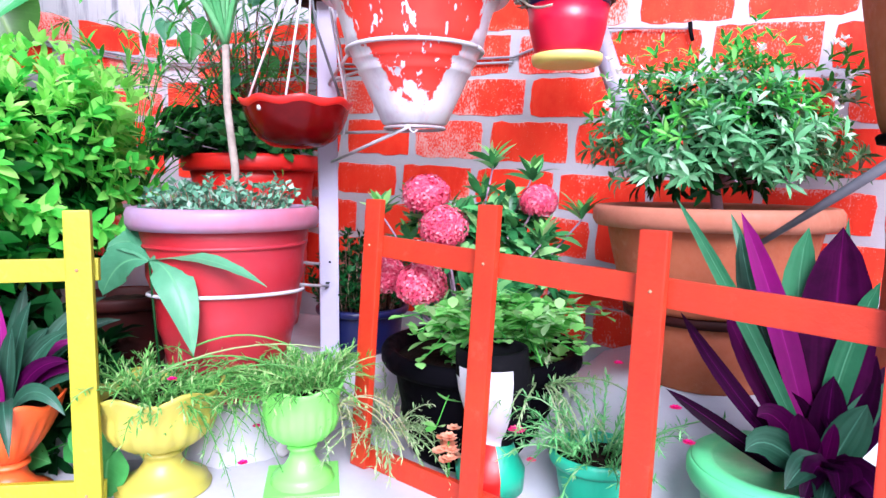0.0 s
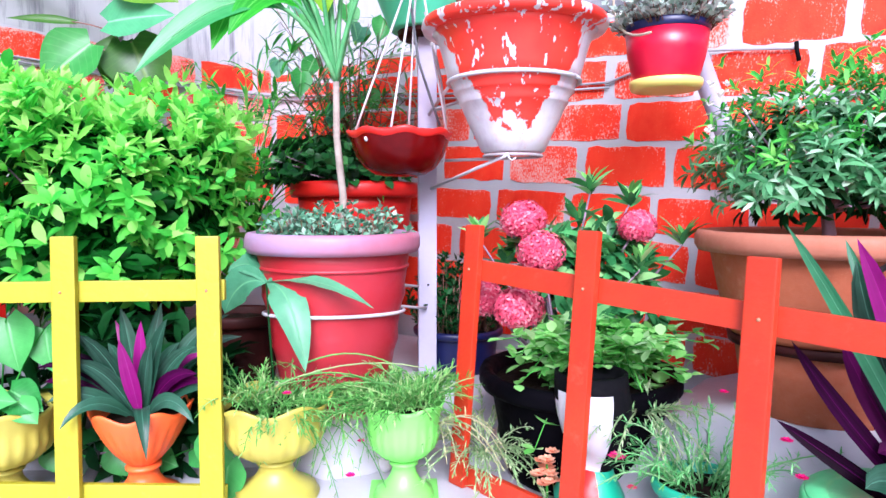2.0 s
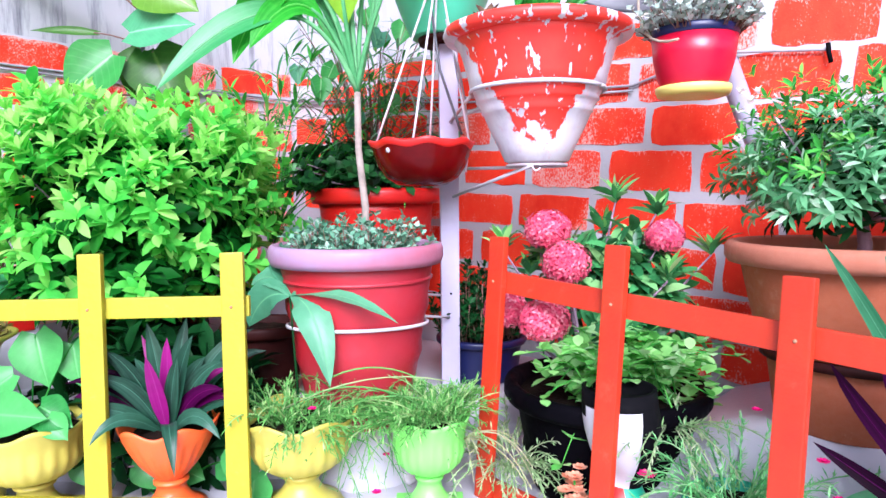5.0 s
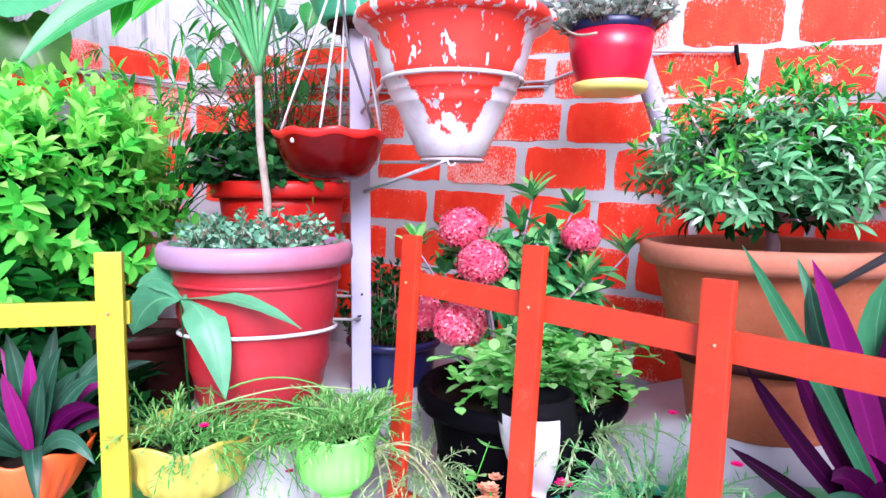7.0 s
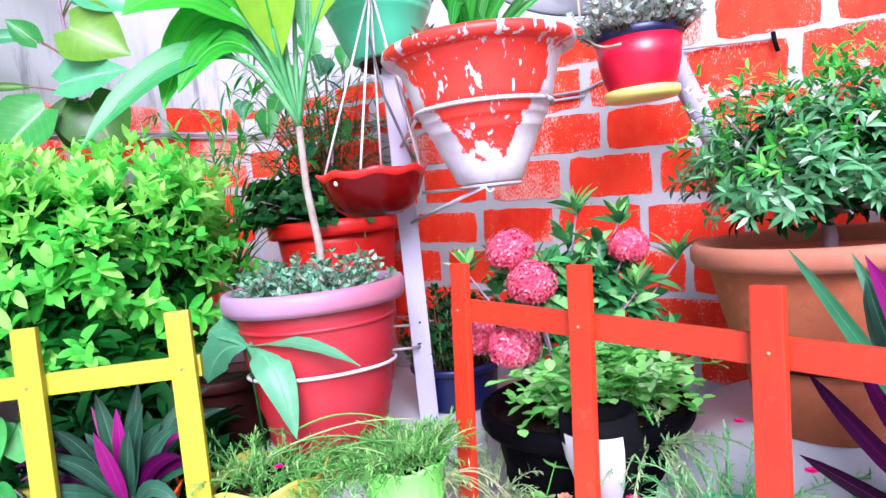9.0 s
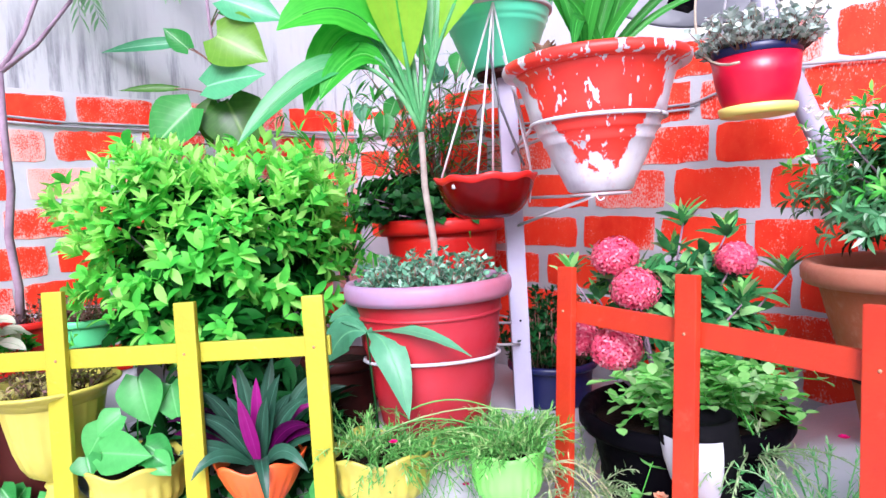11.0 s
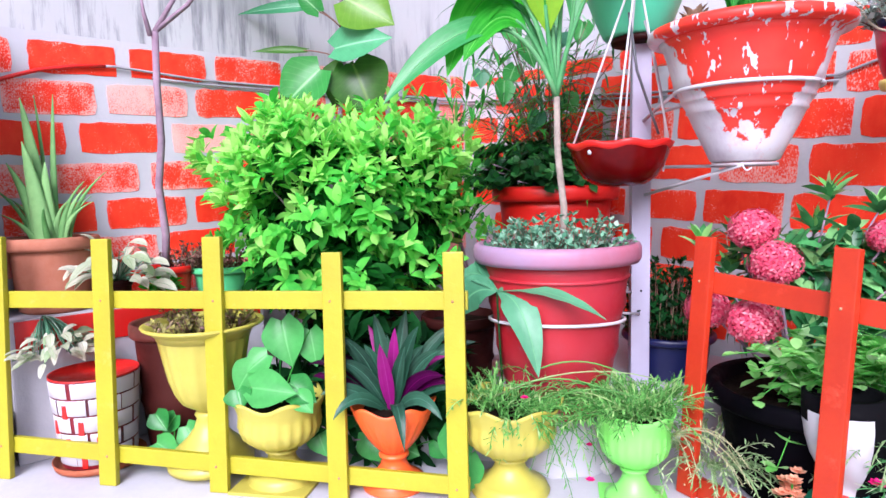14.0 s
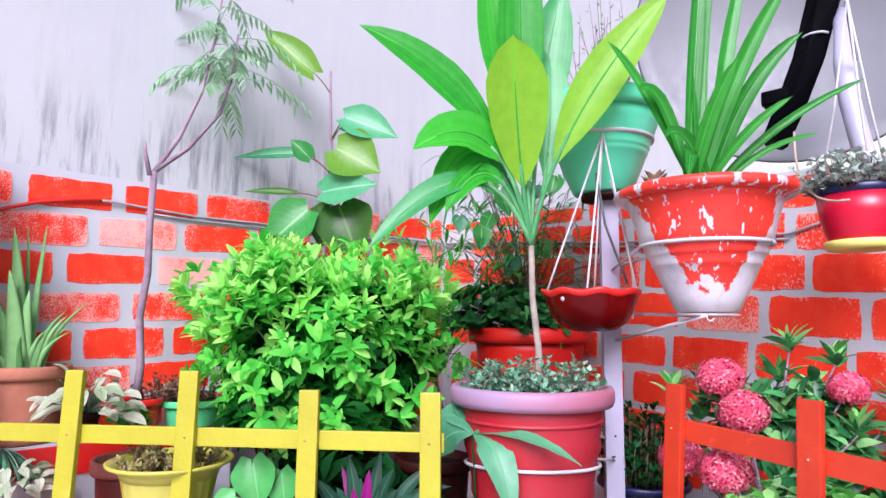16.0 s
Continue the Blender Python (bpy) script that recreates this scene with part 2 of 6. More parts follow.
def part(name, bm, mat, parent=None, label="", smooth=True):
    fine = {"leaves": "foliage", "stems": "stem_tangle", "branches": "branchwork", "twigs": "twig_tangle", "blooms": "bloom_scatter", "shoots": "shoot_tuft", "large_leaves": "large_foliage", "upper_leaves": "upper_foliage", "young_leaves": "young_foliage", "frond": "frond"}
    ob = new(fine.get(name, name), mesh_of(fine.get(name, name), bm, mat, smooth))
    if parent is not None:
        ob.parent = parent
    return tagged(ob, label, kind="stuff" if name in fine else "")


def setting(name, bm, mat, label, category, smooth=False):
    ob = new(name, mesh_of(name, bm, mat, smooth))
    return tagged(ob, label, category, kind="structure")


def box(bm, lo, hi, bevel=0.0, m=None):
    g = bmesh.ops.create_cube(bm, size=1.0)
    mid, size = [(a + b) / 2 for a, b in zip(lo, hi)], [b - a for a, b in zip(lo, hi)]
    vs = g["verts"]
    bmesh.ops.scale(bm, vec=size, verts=vs)
    bmesh.ops.translate(bm, vec=mid, verts=vs)
    if bevel:
        es = {e for v in vs for e in v.link_edges}
        r = bmesh.ops.bevel(bm, geom=list(es), offset=bevel, segments=2, affect="EDGES", profile=0.7)
        vs = list({v for f in r["faces"] for v in f.verts} | {v for v in vs if v.is_valid})
    if m is not None:
        bmesh.ops.transform(bm, matrix=m, verts=vs)
    return bm


def lathe(profile, seg=48, shape=None, bm=None):
    """Turns (radius, height) rows round the z axis; shape(angle, k, r, z) may bend the ring."""
    bm = bm or bmesh.new()
    rings = []
    for k, (r, z) in enumerate(profile):
        ring = []
        for i in range(seg):
            a = math.tau * i / seg
            rr, zz = shape(a, k, r, z) if shape else (r, z)
            ring.append(bm.verts.new((rr * math.cos(a), rr * math.sin(a), zz)))
        rings.append(ring)
    for lo, hi in zip(rings, rings[1:]):
        for i in range(seg):
            j = (i + 1) % seg
            bm.faces.new((lo[i], lo[j], hi[j], hi[i]))
    bm.faces.new(rings[0][::-1])
    bm.faces.new(rings[-1])
    return bm


def tube(points, r0, r1=None, seg=8, bm=None):
    """A rod along a polyline, from radius r0 to r1."""
    bm = bm or bmesh.new()
    r1 = r0 if r1 is None else r1
    pts = [Vector(p) for p in points]
    rings, side = [], Vector((0.3, 0.5, 0.8))
    for k, p in enumerate(pts):
        d = (pts[min(k + 1, len(pts) - 1)] - pts[max(k - 1, 0)]).normalized()
        u = d.cross(side)
        if u.length < 0.05:
            u = d.cross(Vector((1, 0, 0)))
        u.normalize()
        v = d.cross(u)
        r = r0 + (r1 - r0) * k / max(1, len(pts) - 1)
        rings.append([bm.verts.new(p + r * (math.cos(math.tau * i / seg) * u + math.sin(math.tau * i / seg) * v)) for i in range(seg)])
    for lo, hi in zip(rings, rings[1:]):
        for i in range(seg):
            j = (i + 1) % seg
            bm.faces.new((lo[i], lo[j], hi[j], hi[i]))
    bm.faces.new(rings[0][::-1])
    bm.faces.new(rings[-1])
    return bm


def blade(bm, base, way, length, width, droop=0.3, fold=0.2, rows=5, belly=0.45, up=(0, 0, 1), point=1.0):
    """One leaf: a folded strip that runs out along way, widest at belly, and sinks by droop."""
    way = Vector(way).normalized()
    side = way.cross(Vector(up))
    if side.length < 0.05:
        side = way.cross(Vector((1, 0.3, 0)))
    side.normalize()
    nor = side.cross(way).normalized()
    prev = None
    p = Vector(base)
    d = way.copy()
    step = length / rows
    for k in range(rows + 1):
        s = k / rows
        w = width * 0.5 * (math.sin(math.pi * min(1.0, s / (2 * belly)) if s < belly else math.pi * (0.5 + 0.5 * (s - belly) / (1 - belly))) ** point)
        w = max(w, width * 0.03)
        mid = bm.verts.new(p)
        lf = bm.verts.new(p + side * w + nor * w * fold)
        rt = bm.verts.new(p - side * w + nor * w * fold)
        if prev:
            bm.faces.new((prev[0], mid, lf, prev[1]))
            bm.faces.new((prev[2], rt, mid, prev[0]))
        prev = (mid, lf, rt)
        d = (d - nor * droop / rows * (0.5 + s)).normalized()
        nor = side.cross(d).normalized()
        p = p + d * step


def rosette(bm, rng, at, way, n, length, width, spread=0.9, droop=0.5, rows=3, belly=0.45, point=0.75):
    """A tuft of n leaves round a shoot's end."""
    way = Vector(way).normalized()
    u = way.orthogonal().normalized()
    v = way.cross(u)
    a0 = rng.random() * 7
    for i in range(n):
        a = a0 + i * 2.4
        k = spread * (0.45 + 0.75 * (i + 0.5) / n)
        d = way + (math.cos(a) * u + math.sin(a) * v) * k + Vector((rng.gauss(0, 0.18), rng.gauss(0, 0.18), rng.gauss(0, 0.18)))
        s = rng.uniform(0.65, 1.15)
        root = Vector(at) + way * length * 0.3 * (rng.random() - 0.5)
        blade(bm, root, d, length * s, width * s, droop * rng.uniform(0.4, 1.5), 0.22, rows, belly, up=way + Vector((rng.gauss(0, 0.3), rng.gauss(0, 0.3), 0.3)), point=point)


def crown(rng, centre, radii, tufts, n, length, width, inner=0.55, low=-0.7, lump=0.2, droop=0.5, spread=0.9, bm=None, rows=3, belly=0.45, point=0.75):
    """An uneven crown of leaf tufts round a middle, thicker towards its skin."""
    bm = bm or bmesh.new()
    c = Vector(centre)
    while tufts > 0:
        d = Vector((rng.gauss(0, 1), rng.gauss(0, 1), rng.gauss(0, 1))).normalized()
        if d.z < low:
            continue
        k = rng.uniform(inner, 1.0) ** 0.6
        k *= 1 + lump * noise.noise(d * 2.3 + c * 7)
        p = c + Vector((d.x * radii[0], d.y * radii[1], d.z * radii[2])) * k
        rosette(bm, rng, p, d + Vector((0, 0, 0.55)), n, length, width, spread, droop, rows, belly, point)
        tufts -= 1
    return bm


# ---- the setting ----
PZ = 0.10  # height of the raised ledge under the back row
bm = bmesh.new()
box(bm, (-0.6, -1.9, -0.2), (2.9, 0.6, 0.0))
setting("floor", bm, M_FLOOR, "white-painted cement yard floor, slightly stained", "floor")

# unseen grey ground past the white floor, added to weaken light bounced upwards
bm = bmesh.new()
box(bm, (-40, -40, -0.4), (40, 40, -0.004))
setting("ground", bm, painted("unseen_grey_ground", (0.24, 0.23, 0.22), (0.17, 0.165, 0.16), 0.9, 30, 1.5, 0.4), "plain grey ground out of view, added to cut bounced light", "ground")

bm = bmesh.new()
outline = [(0, 0), (0, -1.36), (0.12, -1.36), (0.12, -0.99), (0.40, -0.97), (0.80, -0.665), (0.90, -0.662), (0.945, -0.60), (0.965, -0.45), (1.02, -0.20), (1.30, -0.20), (1.30, 0)]
lo = [bm.verts.new((x, y, 0.0)) for x, y in outline]
hi = [bm.verts.new((x, y, PZ)) for x, y in outline]
bm.faces.new(hi[::-1])
for i in range(len(outline)):
    j = (i + 1) % len(outline)
    bm.faces.new((lo[i], lo[j], hi[j], hi[i]))
bmesh.ops.recalc_face_normals(bm, faces=bm.faces)
top = [e for e in bm.edges if all(v.co.z > 0.05 for v in e.verts)]
bmesh.ops.bevel(bm, geom=top, offset=0.03, segments=4, affect="EDGES", profile=0.5)
setting("ledge", bm, M_FLOOR, "low white-painted cement ledge along the brick walls", "ledge", True)

# cement apron that falls gently away from the north wall
bm = bmesh.new()
xs, ys = ((1.25, 0.0), (1.36, PZ), (1.50, 0.15), (2.0, 0.15), (3.2, 0.15)), ((0.0, 1.0), (-0.28, 1.07), (-0.40, 1.07), (-0.45, 0.6), (-0.50, 0.12), (-0.55, -0.02))
grid = [[bm.verts.new((x, y, rise * k if rise else -0.002)) for y, k in ys] for x, rise in xs]
for ra, rb in zip(grid, grid[1:]):
    for i in range(len(ys) - 1):
        bm.faces.new((ra[i], ra[i + 1], rb[i + 1], rb[i]))
bmesh.ops.recalc_face_normals(bm, faces=bm.faces)
setting("apron", bm, M_FLOOR, "white cement apron sloping away from the north wall", "floor", True)

bm = bmesh.new()
box(bm, (0, 0, 0), (3.0, 0.15, 0.885), 0.004)
wall_right = setting("wall_north", bm, M_WHITEWALL, "garden wall with hand-painted red bricks and white joints", "wall")
bm = bmesh.new()
box(bm, (-0.15, -1.45, 0), (0, 4.0, 0.872))
wall_left = setting("wall_west", bm, M_WHITEWALL, "lower house wall with hand-painted red bricks and white joints", "wall")

def plaster_mat():
    """Old grey-white plaster with dark vertical run-off streaks."""
    m, nt, b = node_mat("weathered_plaster")
    tc = nt.nodes.new("ShaderNodeTexCoord")
    mp = nt.nodes.new("ShaderNodeMapping")
    mp.inputs["Scale"].default_value = (22, 22, 2.2)
    nt.links.new(tc.outputs["Object"], mp.inputs["Vector"])
    st = nt.nodes.new("ShaderNodeTexNoise")
    st.inputs["Scale"].default_value = 1.0
    st.inputs["Detail"].default_value = 7
    st.inputs["Roughness"].default_value = 0.7
    nt.links.new(mp.outputs[0], st.inputs["Vector"])
    cl = noise_node(nt, 2.6, 6, 0.65)
    base = mixc(nt, cl.outputs[0], (0.405, 0.405, 0.427), (0.504, 0.504, 0.522))
    mask = ramp(nt, st.outputs[0], [(0.50, (0, 0, 0)), (0.66, (1, 1, 1))])
    # the run-off gathers on the lower course of the plaster
    sep = nt.nodes.new("ShaderNodeSeparateXYZ")
    nt.links.new(tc.outputs["Object"], sep.inputs[0])
    hgt = ramp(nt, sep.outputs["Z"], [(0.0, (1, 1, 1)), (0.10, (0.75, 0.75, 0.75)), (0.22, (0.12, 0.12, 0.12)), (0.5, (0.03, 0.03, 0.03))])
    mul = nt.nodes.new("ShaderNodeMath")
    mul.operation = "MULTIPLY"
    nt.links.new(mask.outputs[0], mul.inputs[0])
    nt.links.new(hgt.outputs[0], mul.inputs[1])
    col = mixc(nt, mul.outputs[0], base, (0.12, 0.12, 0.15))
    nt.links.new(col, b.inputs["Base Color"])
    b.inputs["Roughness"].default_value = 0.9
    bump(nt, b, noise_node(nt, 60, 6).outputs[0], 0.4)
    return m


M_STEEL = painted("dull_dark_steel", (0.05, 0.05, 0.06), (0.10, 0.10, 0.115), 0.45, 120, 20, 0.2)
M_PLASTER = plaster_mat()
bm = bmesh.new()
box(bm, (-0.15, -1.45, 0.0), (-0.004, 4.0, 1.9))
upper = setting("wall_west_upper", bm, M_PLASTER, "grey-white weathered plaster with dark run-off streaks", "wall")
upper.location.z = 0.872


def brick_mat(name, more, grain):
    """Red paint dabbed on by hand: some bricks full, some dry-brushed so that white shows through."""
    m, nt, b = node_mat(name)
    oi = nt.nodes.new("ShaderNodeObjectInfo")
    tc = nt.nodes.new("ShaderNodeTexCoord")

    def calc(op, x, y=0.0, z=0.0):
        n = nt.nodes.new("ShaderNodeMath")
        n.operation = op
        for k, v in enumerate((x, y, z)):
            if isinstance(v, (int, float)):
                n.inputs[k].default_value = v
            else:
                nt.links.new(v, n.inputs[k])
        return n.outputs[0]

    # the brick's own face in metres, shifted so that no two bricks share a pattern
    mp = nt.nodes.new("ShaderNodeMapping")
    mp.inputs["Scale"].default_value = (0.174, 1, 0.045)
    nt.links.new(tc.outputs["Object"], mp.inputs[0])
    cb = nt.nodes.new("ShaderNodeCombineXYZ")
    nt.links.new(calc("MULTIPLY", oi.outputs["Random"], 37.0), cb.inputs[1])
    va = nt.nodes.new("ShaderNodeVectorMath")
    va.operation = "ADD"
    nt.links.new(mp.outputs[0], va.inputs[0])
    nt.links.new(cb.outputs[0], va.inputs[1])

    def tex(scale, detail, rough):
        n = nt.nodes.new("ShaderNodeTexNoise")
        n.inputs["Scale"].default_value = scale
        n.inputs["Detail"].default_value = detail
        n.inputs["Roughness"].default_value = rough
        nt.links.new(va.outputs[0], n.inputs["Vector"])
        return n.outputs[0]

    speck, patch, broad = tex(grain, 3, 0.6), tex(34, 5, 0.6), tex(9, 3, 0.5)
    tone = ramp(nt, oi.outputs["Random"], [(0.0, (0.80, 0.022, 0.004)), (0.4, (0.86, 0.036, 0.008)), (0.7, (0.78, 0.022, 0.004)), (1.0, (0.86, 0.07, 0.035))])
    col = mixc(nt, ramp(nt, patch, [(0.35, (0, 0, 0)), (0.7, (1, 1, 1))]).outputs[0], tone.outputs[0], (0.88, 0.055, 0.014))
    # dry brushing: more of it on some bricks, and round the edges of others
    sp = nt.nodes.new("ShaderNodeSeparateXYZ")
    nt.links.new(tc.outputs["Object"], sp.inputs[0])
    ex = calc("MULTIPLY", calc("SUBTRACT", 0.5, calc("ABSOLUTE", sp.outputs["X"])), 0.174)
    ez = calc("MULTIPLY", calc("SUBTRACT", 0.5, calc("ABSOLUTE", sp.outputs["Z"])), 0.068)
    rim = ramp(nt, calc("MINIMUM", ex, ez), [(0.002, (1, 1, 1)), (0.012, (0, 0, 0))]).outputs[0]
    amt = ramp(nt, oi.outputs["Random"], [(0.0, (0.03,) * 3), (0.4, (0.065 + more * 0.4,) * 3), (0.6, (0.095 + more,) * 3), (0.85, (0.14 + more,) * 3), (1.0, (0.19 + more,) * 3)]).outputs[0]
    edge = ramp(nt, oi.outputs["Random"], [(0.0, (0.03,) * 3), (0.3, (0.05,) * 3), (0.55, (0.06,) * 3), (0.8, (0.02,) * 3)]).outputs[0]
    v = calc("MULTIPLY_ADD", patch, 0.22, calc("MULTIPLY_ADD", broad, 0.25, calc("MULTIPLY", speck, 0.42)))
    v = calc("ADD", calc("ADD", v, amt), calc("MULTIPLY", rim, edge))
    dry = ramp(nt, v, [(0.565, (0, 0, 0)), (0.63, (0.75, 0.75, 0.75)), (0.80, (1, 1, 1))])
    col = mixc(nt, dry.outputs[0], col, (0.80, 0.46, 0.42))
    nt.links.new(col, b.inputs["Base Color"])
    b.inputs["Roughness"].default_value = 0.6
    b.inputs["Specular IOR Level"].default_value = 0.25
    bump(nt, b, speck, 0.5, 0.001)
    return m


M_BRICK = brick_mat("brick_red_paint", -0.025, 300)
M_BRICK_WEST = brick_mat("dry_brushed_brick_paint", 0.04, 420)


def brick_mesh(rng, mat):
    """A dab of a brick, one unit long and high, a brush coat proud, with a wavering outline."""
    bm = bmesh.new()
    pts = [(-0.5 + k * 0.125, -0.5) for k in range(8)] + [(0.5, -0.5 + k * 0.25) for k in range(4)]
    pts += [(0.5 - k * 0.125, 0.5) for k in range(8)] + [(-0.5, 0.5 - k * 0.25) for k in range(4)]
    pts = [(x * (0.975 if abs(y) == 0.5 else 1) + rng.uniform(-0.010, 0.010), y * (0.93 if abs(x) == 0.5 else 1) + rng.uniform(-0.032, 0.032)) for x, y in pts]
    back = [bm.verts.new((x, 0.0, z)) for x, z in pts]
    front = [bm.verts.new((x * 0.993, -0.0014, z * 0.985)) for x, z in pts]
    bm.faces.new(front)
    for i in range(len(pts)):
        j = (i + 1) % len(pts)
        bm.faces.new((back[i], back[j], front[j], front[i]))
    bmesh.ops.recalc_face_normals(bm, faces=bm.faces)
    return mesh_of("brick", bm, mat, False)


def lay_bricks():
    rng = random.Random(5)
    dabs = {wall: [brick_mesh(rng, mat) for _ in range(12)] for wall, mat in ((wall_right, M_BRICK), (wall_left, M_BRICK_WEST))}

    def one(wall, m, length, height):
        ob = new("brick", rng.choice(dabs[wall]))
        ob.parent = wall
        ob.matrix_world = m @ Matrix.Diagonal((length, 1, height, 1))

    # north wall: courses rise a little towards the corner
    rows = [(0.105, 0.154, 0.072), (0.187, 0.065, 0.076), (0.289, 0.155, 0.074), (0.391, 0.07, 0.07), (0.493, 0.105, 0.078), (0.594, 0.0, 0.072), (0.686, 0.17, 0.074), (0.782, 0.03, 0.08)]
    for z, off, h in rows:
        x = off - 0.024
        while x < 2.9:
            w = 0.180 + rng.uniform(-0.007, 0.007)
            lift = 0.012 - 0.055 * (x - 1.25)
            a, b2 = max(x, 0.012), min(x + w, 2.98)
            zz, hh = z + lift - 0.007, h + 0.009 + rng.uniform(-0.003, 0.003)
            if zz + hh > 0.875:
                hh = 0.875 - zz
            one(wall_right, pose((a + b2) / 2, 0, zz + hh / 2, 0, 2.9, 0), b2 - a, hh)
            x += 0.2
    # west wall
    rows = [(0.80, -1.266, 0.066), (0.715, -1.119, 0.068), (0.628, -1.18, 0.068), (0.54, -1.235, 0.066), (0.455, -1.135, 0.066), (0.37, -1.21, 0.066), (0.285, -1.12, 0.066), (0.205, -1.20, 0.066)]
    for z, off, h in rows:
        y = off - 0.2
        while y < -0.02:
            w = 0.176 + rng.uniform(-0.008, 0.006)
            a, b2 = max(y, -1.44), min(y + w, -0.012)
            zz = z - 0.012 + 0.03 * (y + 1.27)
            one(wall_left, pose(0, (a + b2) / 2, zz + h / 2, 0, -1.5, 90), b2 - a, h + 0.003 + rng.uniform(-0.003, 0.003))
            y += 0.2


# pale pillar at the end of the west wall
bm = bmesh.new()
box(bm, (-0.15, -2.3, 0.12), (0.15, -1.38, 0.84), 0.008)
pillar = setting("pillar", bm, M_PINKPLASTER, "pale pink painted pillar beside the brick wall", "pillar")
bm = bmesh.new()
box(bm, (-0.15, -2.31, 0.0), (0.160, -1.372, 0.12), 0.006)
setting("pillar_base", bm, M_WHITEWALL, "white-painted base of the pink pillar", "pillar")
bm = bmesh.new()
box(bm, (-0.15, -2.32, 0.84), (0.165, -1.385, 0.885), 0.006)
setting("pillar_cap", bm, M_CREAM, "cream cement cap on the pink pillar", "pillar")

# the house across the lane, beyond the north wall
bm = bmesh.new()
box(bm, (-3, 3.2, 0), (9, 3.4, 2.0))
setting("backdrop", bm, M_CREAM, "cream plaster wall of the house beyond", "backdrop")


# ---- fences ----
def fence(name, posts, heights, rails, width, thick, mat, label, lean=0.0, skews=(0, 0, 0, 0, 0)):
    """Posts along a line (x, y), each upright of its own height, with rails nailed behind them.
    rails: (z at first post, z at last post, height)."""
    a, b = Vector((*posts[0], 0)), Vector((*posts[-1], 0))
    run = (b - a).normalized()
    turn = math.atan2(run.y, run.x)
    base = thing(name, (a.x, a.y, 0), label, "fence")
    base.matrix_world = Matrix.Translation(a) @ Matrix.Rotation(turn, 4, "Z") @ Matrix.Rotation(-radians(lean), 4, "X")
    rng = random.Random(3)
    for (x, y), h, skew in zip(posts, heights, skews):
        s = (Vector((x, y, 0)) - a).dot(run)
        bm = bmesh.new()
        box(bm, (s - width / 2, -thick, 0.0), (s + width / 2, 0, h), 0.0025)
        ob = part("post", bm, mat, base, smooth=False)
        ob.matrix_local = Matrix.Translation((s, 0, 0)) @ Matrix.Rotation(radians(skew), 4, "Y") @ Matrix.Translation((-s, 0, 0))
        for z0, z1, rh in rails:
            k = s / (b - a).length
            bm = bmesh.new()
            g = bmesh.ops.create_uvsphere(bm, u_segments=8, v_segments=5, radius=0.0024)
            bmesh.ops.translate(bm, vec=(s + rng.uniform(-0.004, 0.004), -thick, z0 + (z1 - z0) * k + rh * 0.5), verts=g["verts"])
            part("nail", bm, M_NAIL, ob, "small rusty nail head")
    length = (b - a).length
    for z0, z1, rh in rails:
        bm = bmesh.new()
        box(bm, (-width / 2, 0.0, 0), (length + width / 2, thick * 0.9, rh), 0.002)
        tilt = math.atan2(z1 - z0, length)
        ob = part("rail", bm, mat, base, smooth=False)
        ob.matrix_local = Matrix.Translation((0, 0.0005, z0)) @ Matrix.Rotation(-tilt, 4, "Y")
    return base


M_NAIL = painted("nail_heads", (0.45, 0.20, 0.08), (0.30, 0.16, 0.10), 0.5, 80, 20, 0.1)
YP = [(0.186, -1.384), (0.356, -1.245), (0.524, -1.108), (0.695, -0.973), (0.856, -0.845)]
fence("picket_fence", YP, [0.452, 0.446, 0.448, 0.420, 0.420], [(0.319, 0.324, 0.031), (0.047, 0.016, 0.030)], 0.034, 0.012, M_YELLOW, "low yellow-painted wooden fence standing before the urns", 3.3, (0.1, -0.2, -0.4, -0.7, -0.7))
RP = [(1.094, -0.539), (1.32, -0.580), (1.546, -0.642), (1.776, -0.707)]
fence("picket_fence", RP, [0.434, 0.432, 0.411, 0.408], [(0.343, 0.315, 0.034), (0.0, 0.0, 0.034)], 0.034, 0.012, M_ORANGE_RED, "low orange-red wooden fence leaning back on the pots", 5.0)


# ---- pots ----
def soil(parent, r, z, seg=24):
    rng = random.Random(int(r * 1000))
    bm = lathe([(r, z - 0.01), (r, z), (r * 0.7, z + 0.004), (r * 0.3, z + 0.006)], seg, lambda a, k, q, h: (q, h + (rng.uniform(-0.003, 0.003) if k else 0)))
    return part("soil", bm, M_SOIL, parent, "dark crumbly potting soil")


def plastic_pot(name, at, r_top, r_bot, h, mat, label, rim_mat=None, rim=0.022, rings=2, category="flowerpot", drop=0.0):
    """A tapered nursery pot with a heavy rolled rim, ring grooves and soil."""
    pot = thing(name, at, label, category)
    prof = [(r_bot * 0.9, 0), (r_bot, 0.004)]
    n = 14
    for k in range(1, n + 1):
        s = k / n
        r = r_bot + (r_top * 0.88 - r_bot) * s ** 0.85
        if rings and any(abs(s - (j + 1) * 0.27 - 0.15) < 0.04 for j in range(rings)):
            r += 0.004
        prof.append((r, s * (h - rim)))
    part("body", lathe(prof + [(r_top * 0.84, h - rim)], 56), mat, pot)
    rr = r_top
    part("rim", lathe([(rr * 0.86, h - rim * 1.2), (rr * 0.97, h - rim * 1.25), (rr, h - rim * 0.9), (rr * 1.0, h - rim * 0.3), (rr * 0.975, h), (rr * 0.93, h + 0.001), (rr * 0.87, h - 0.004), (rr * 0.85, h - rim * 1.1)], 64), rim_mat or mat, pot)
    soil(pot, r_top * (0.86 - 1.2 * drop), h - rim * 0.9 - drop)
    return pot


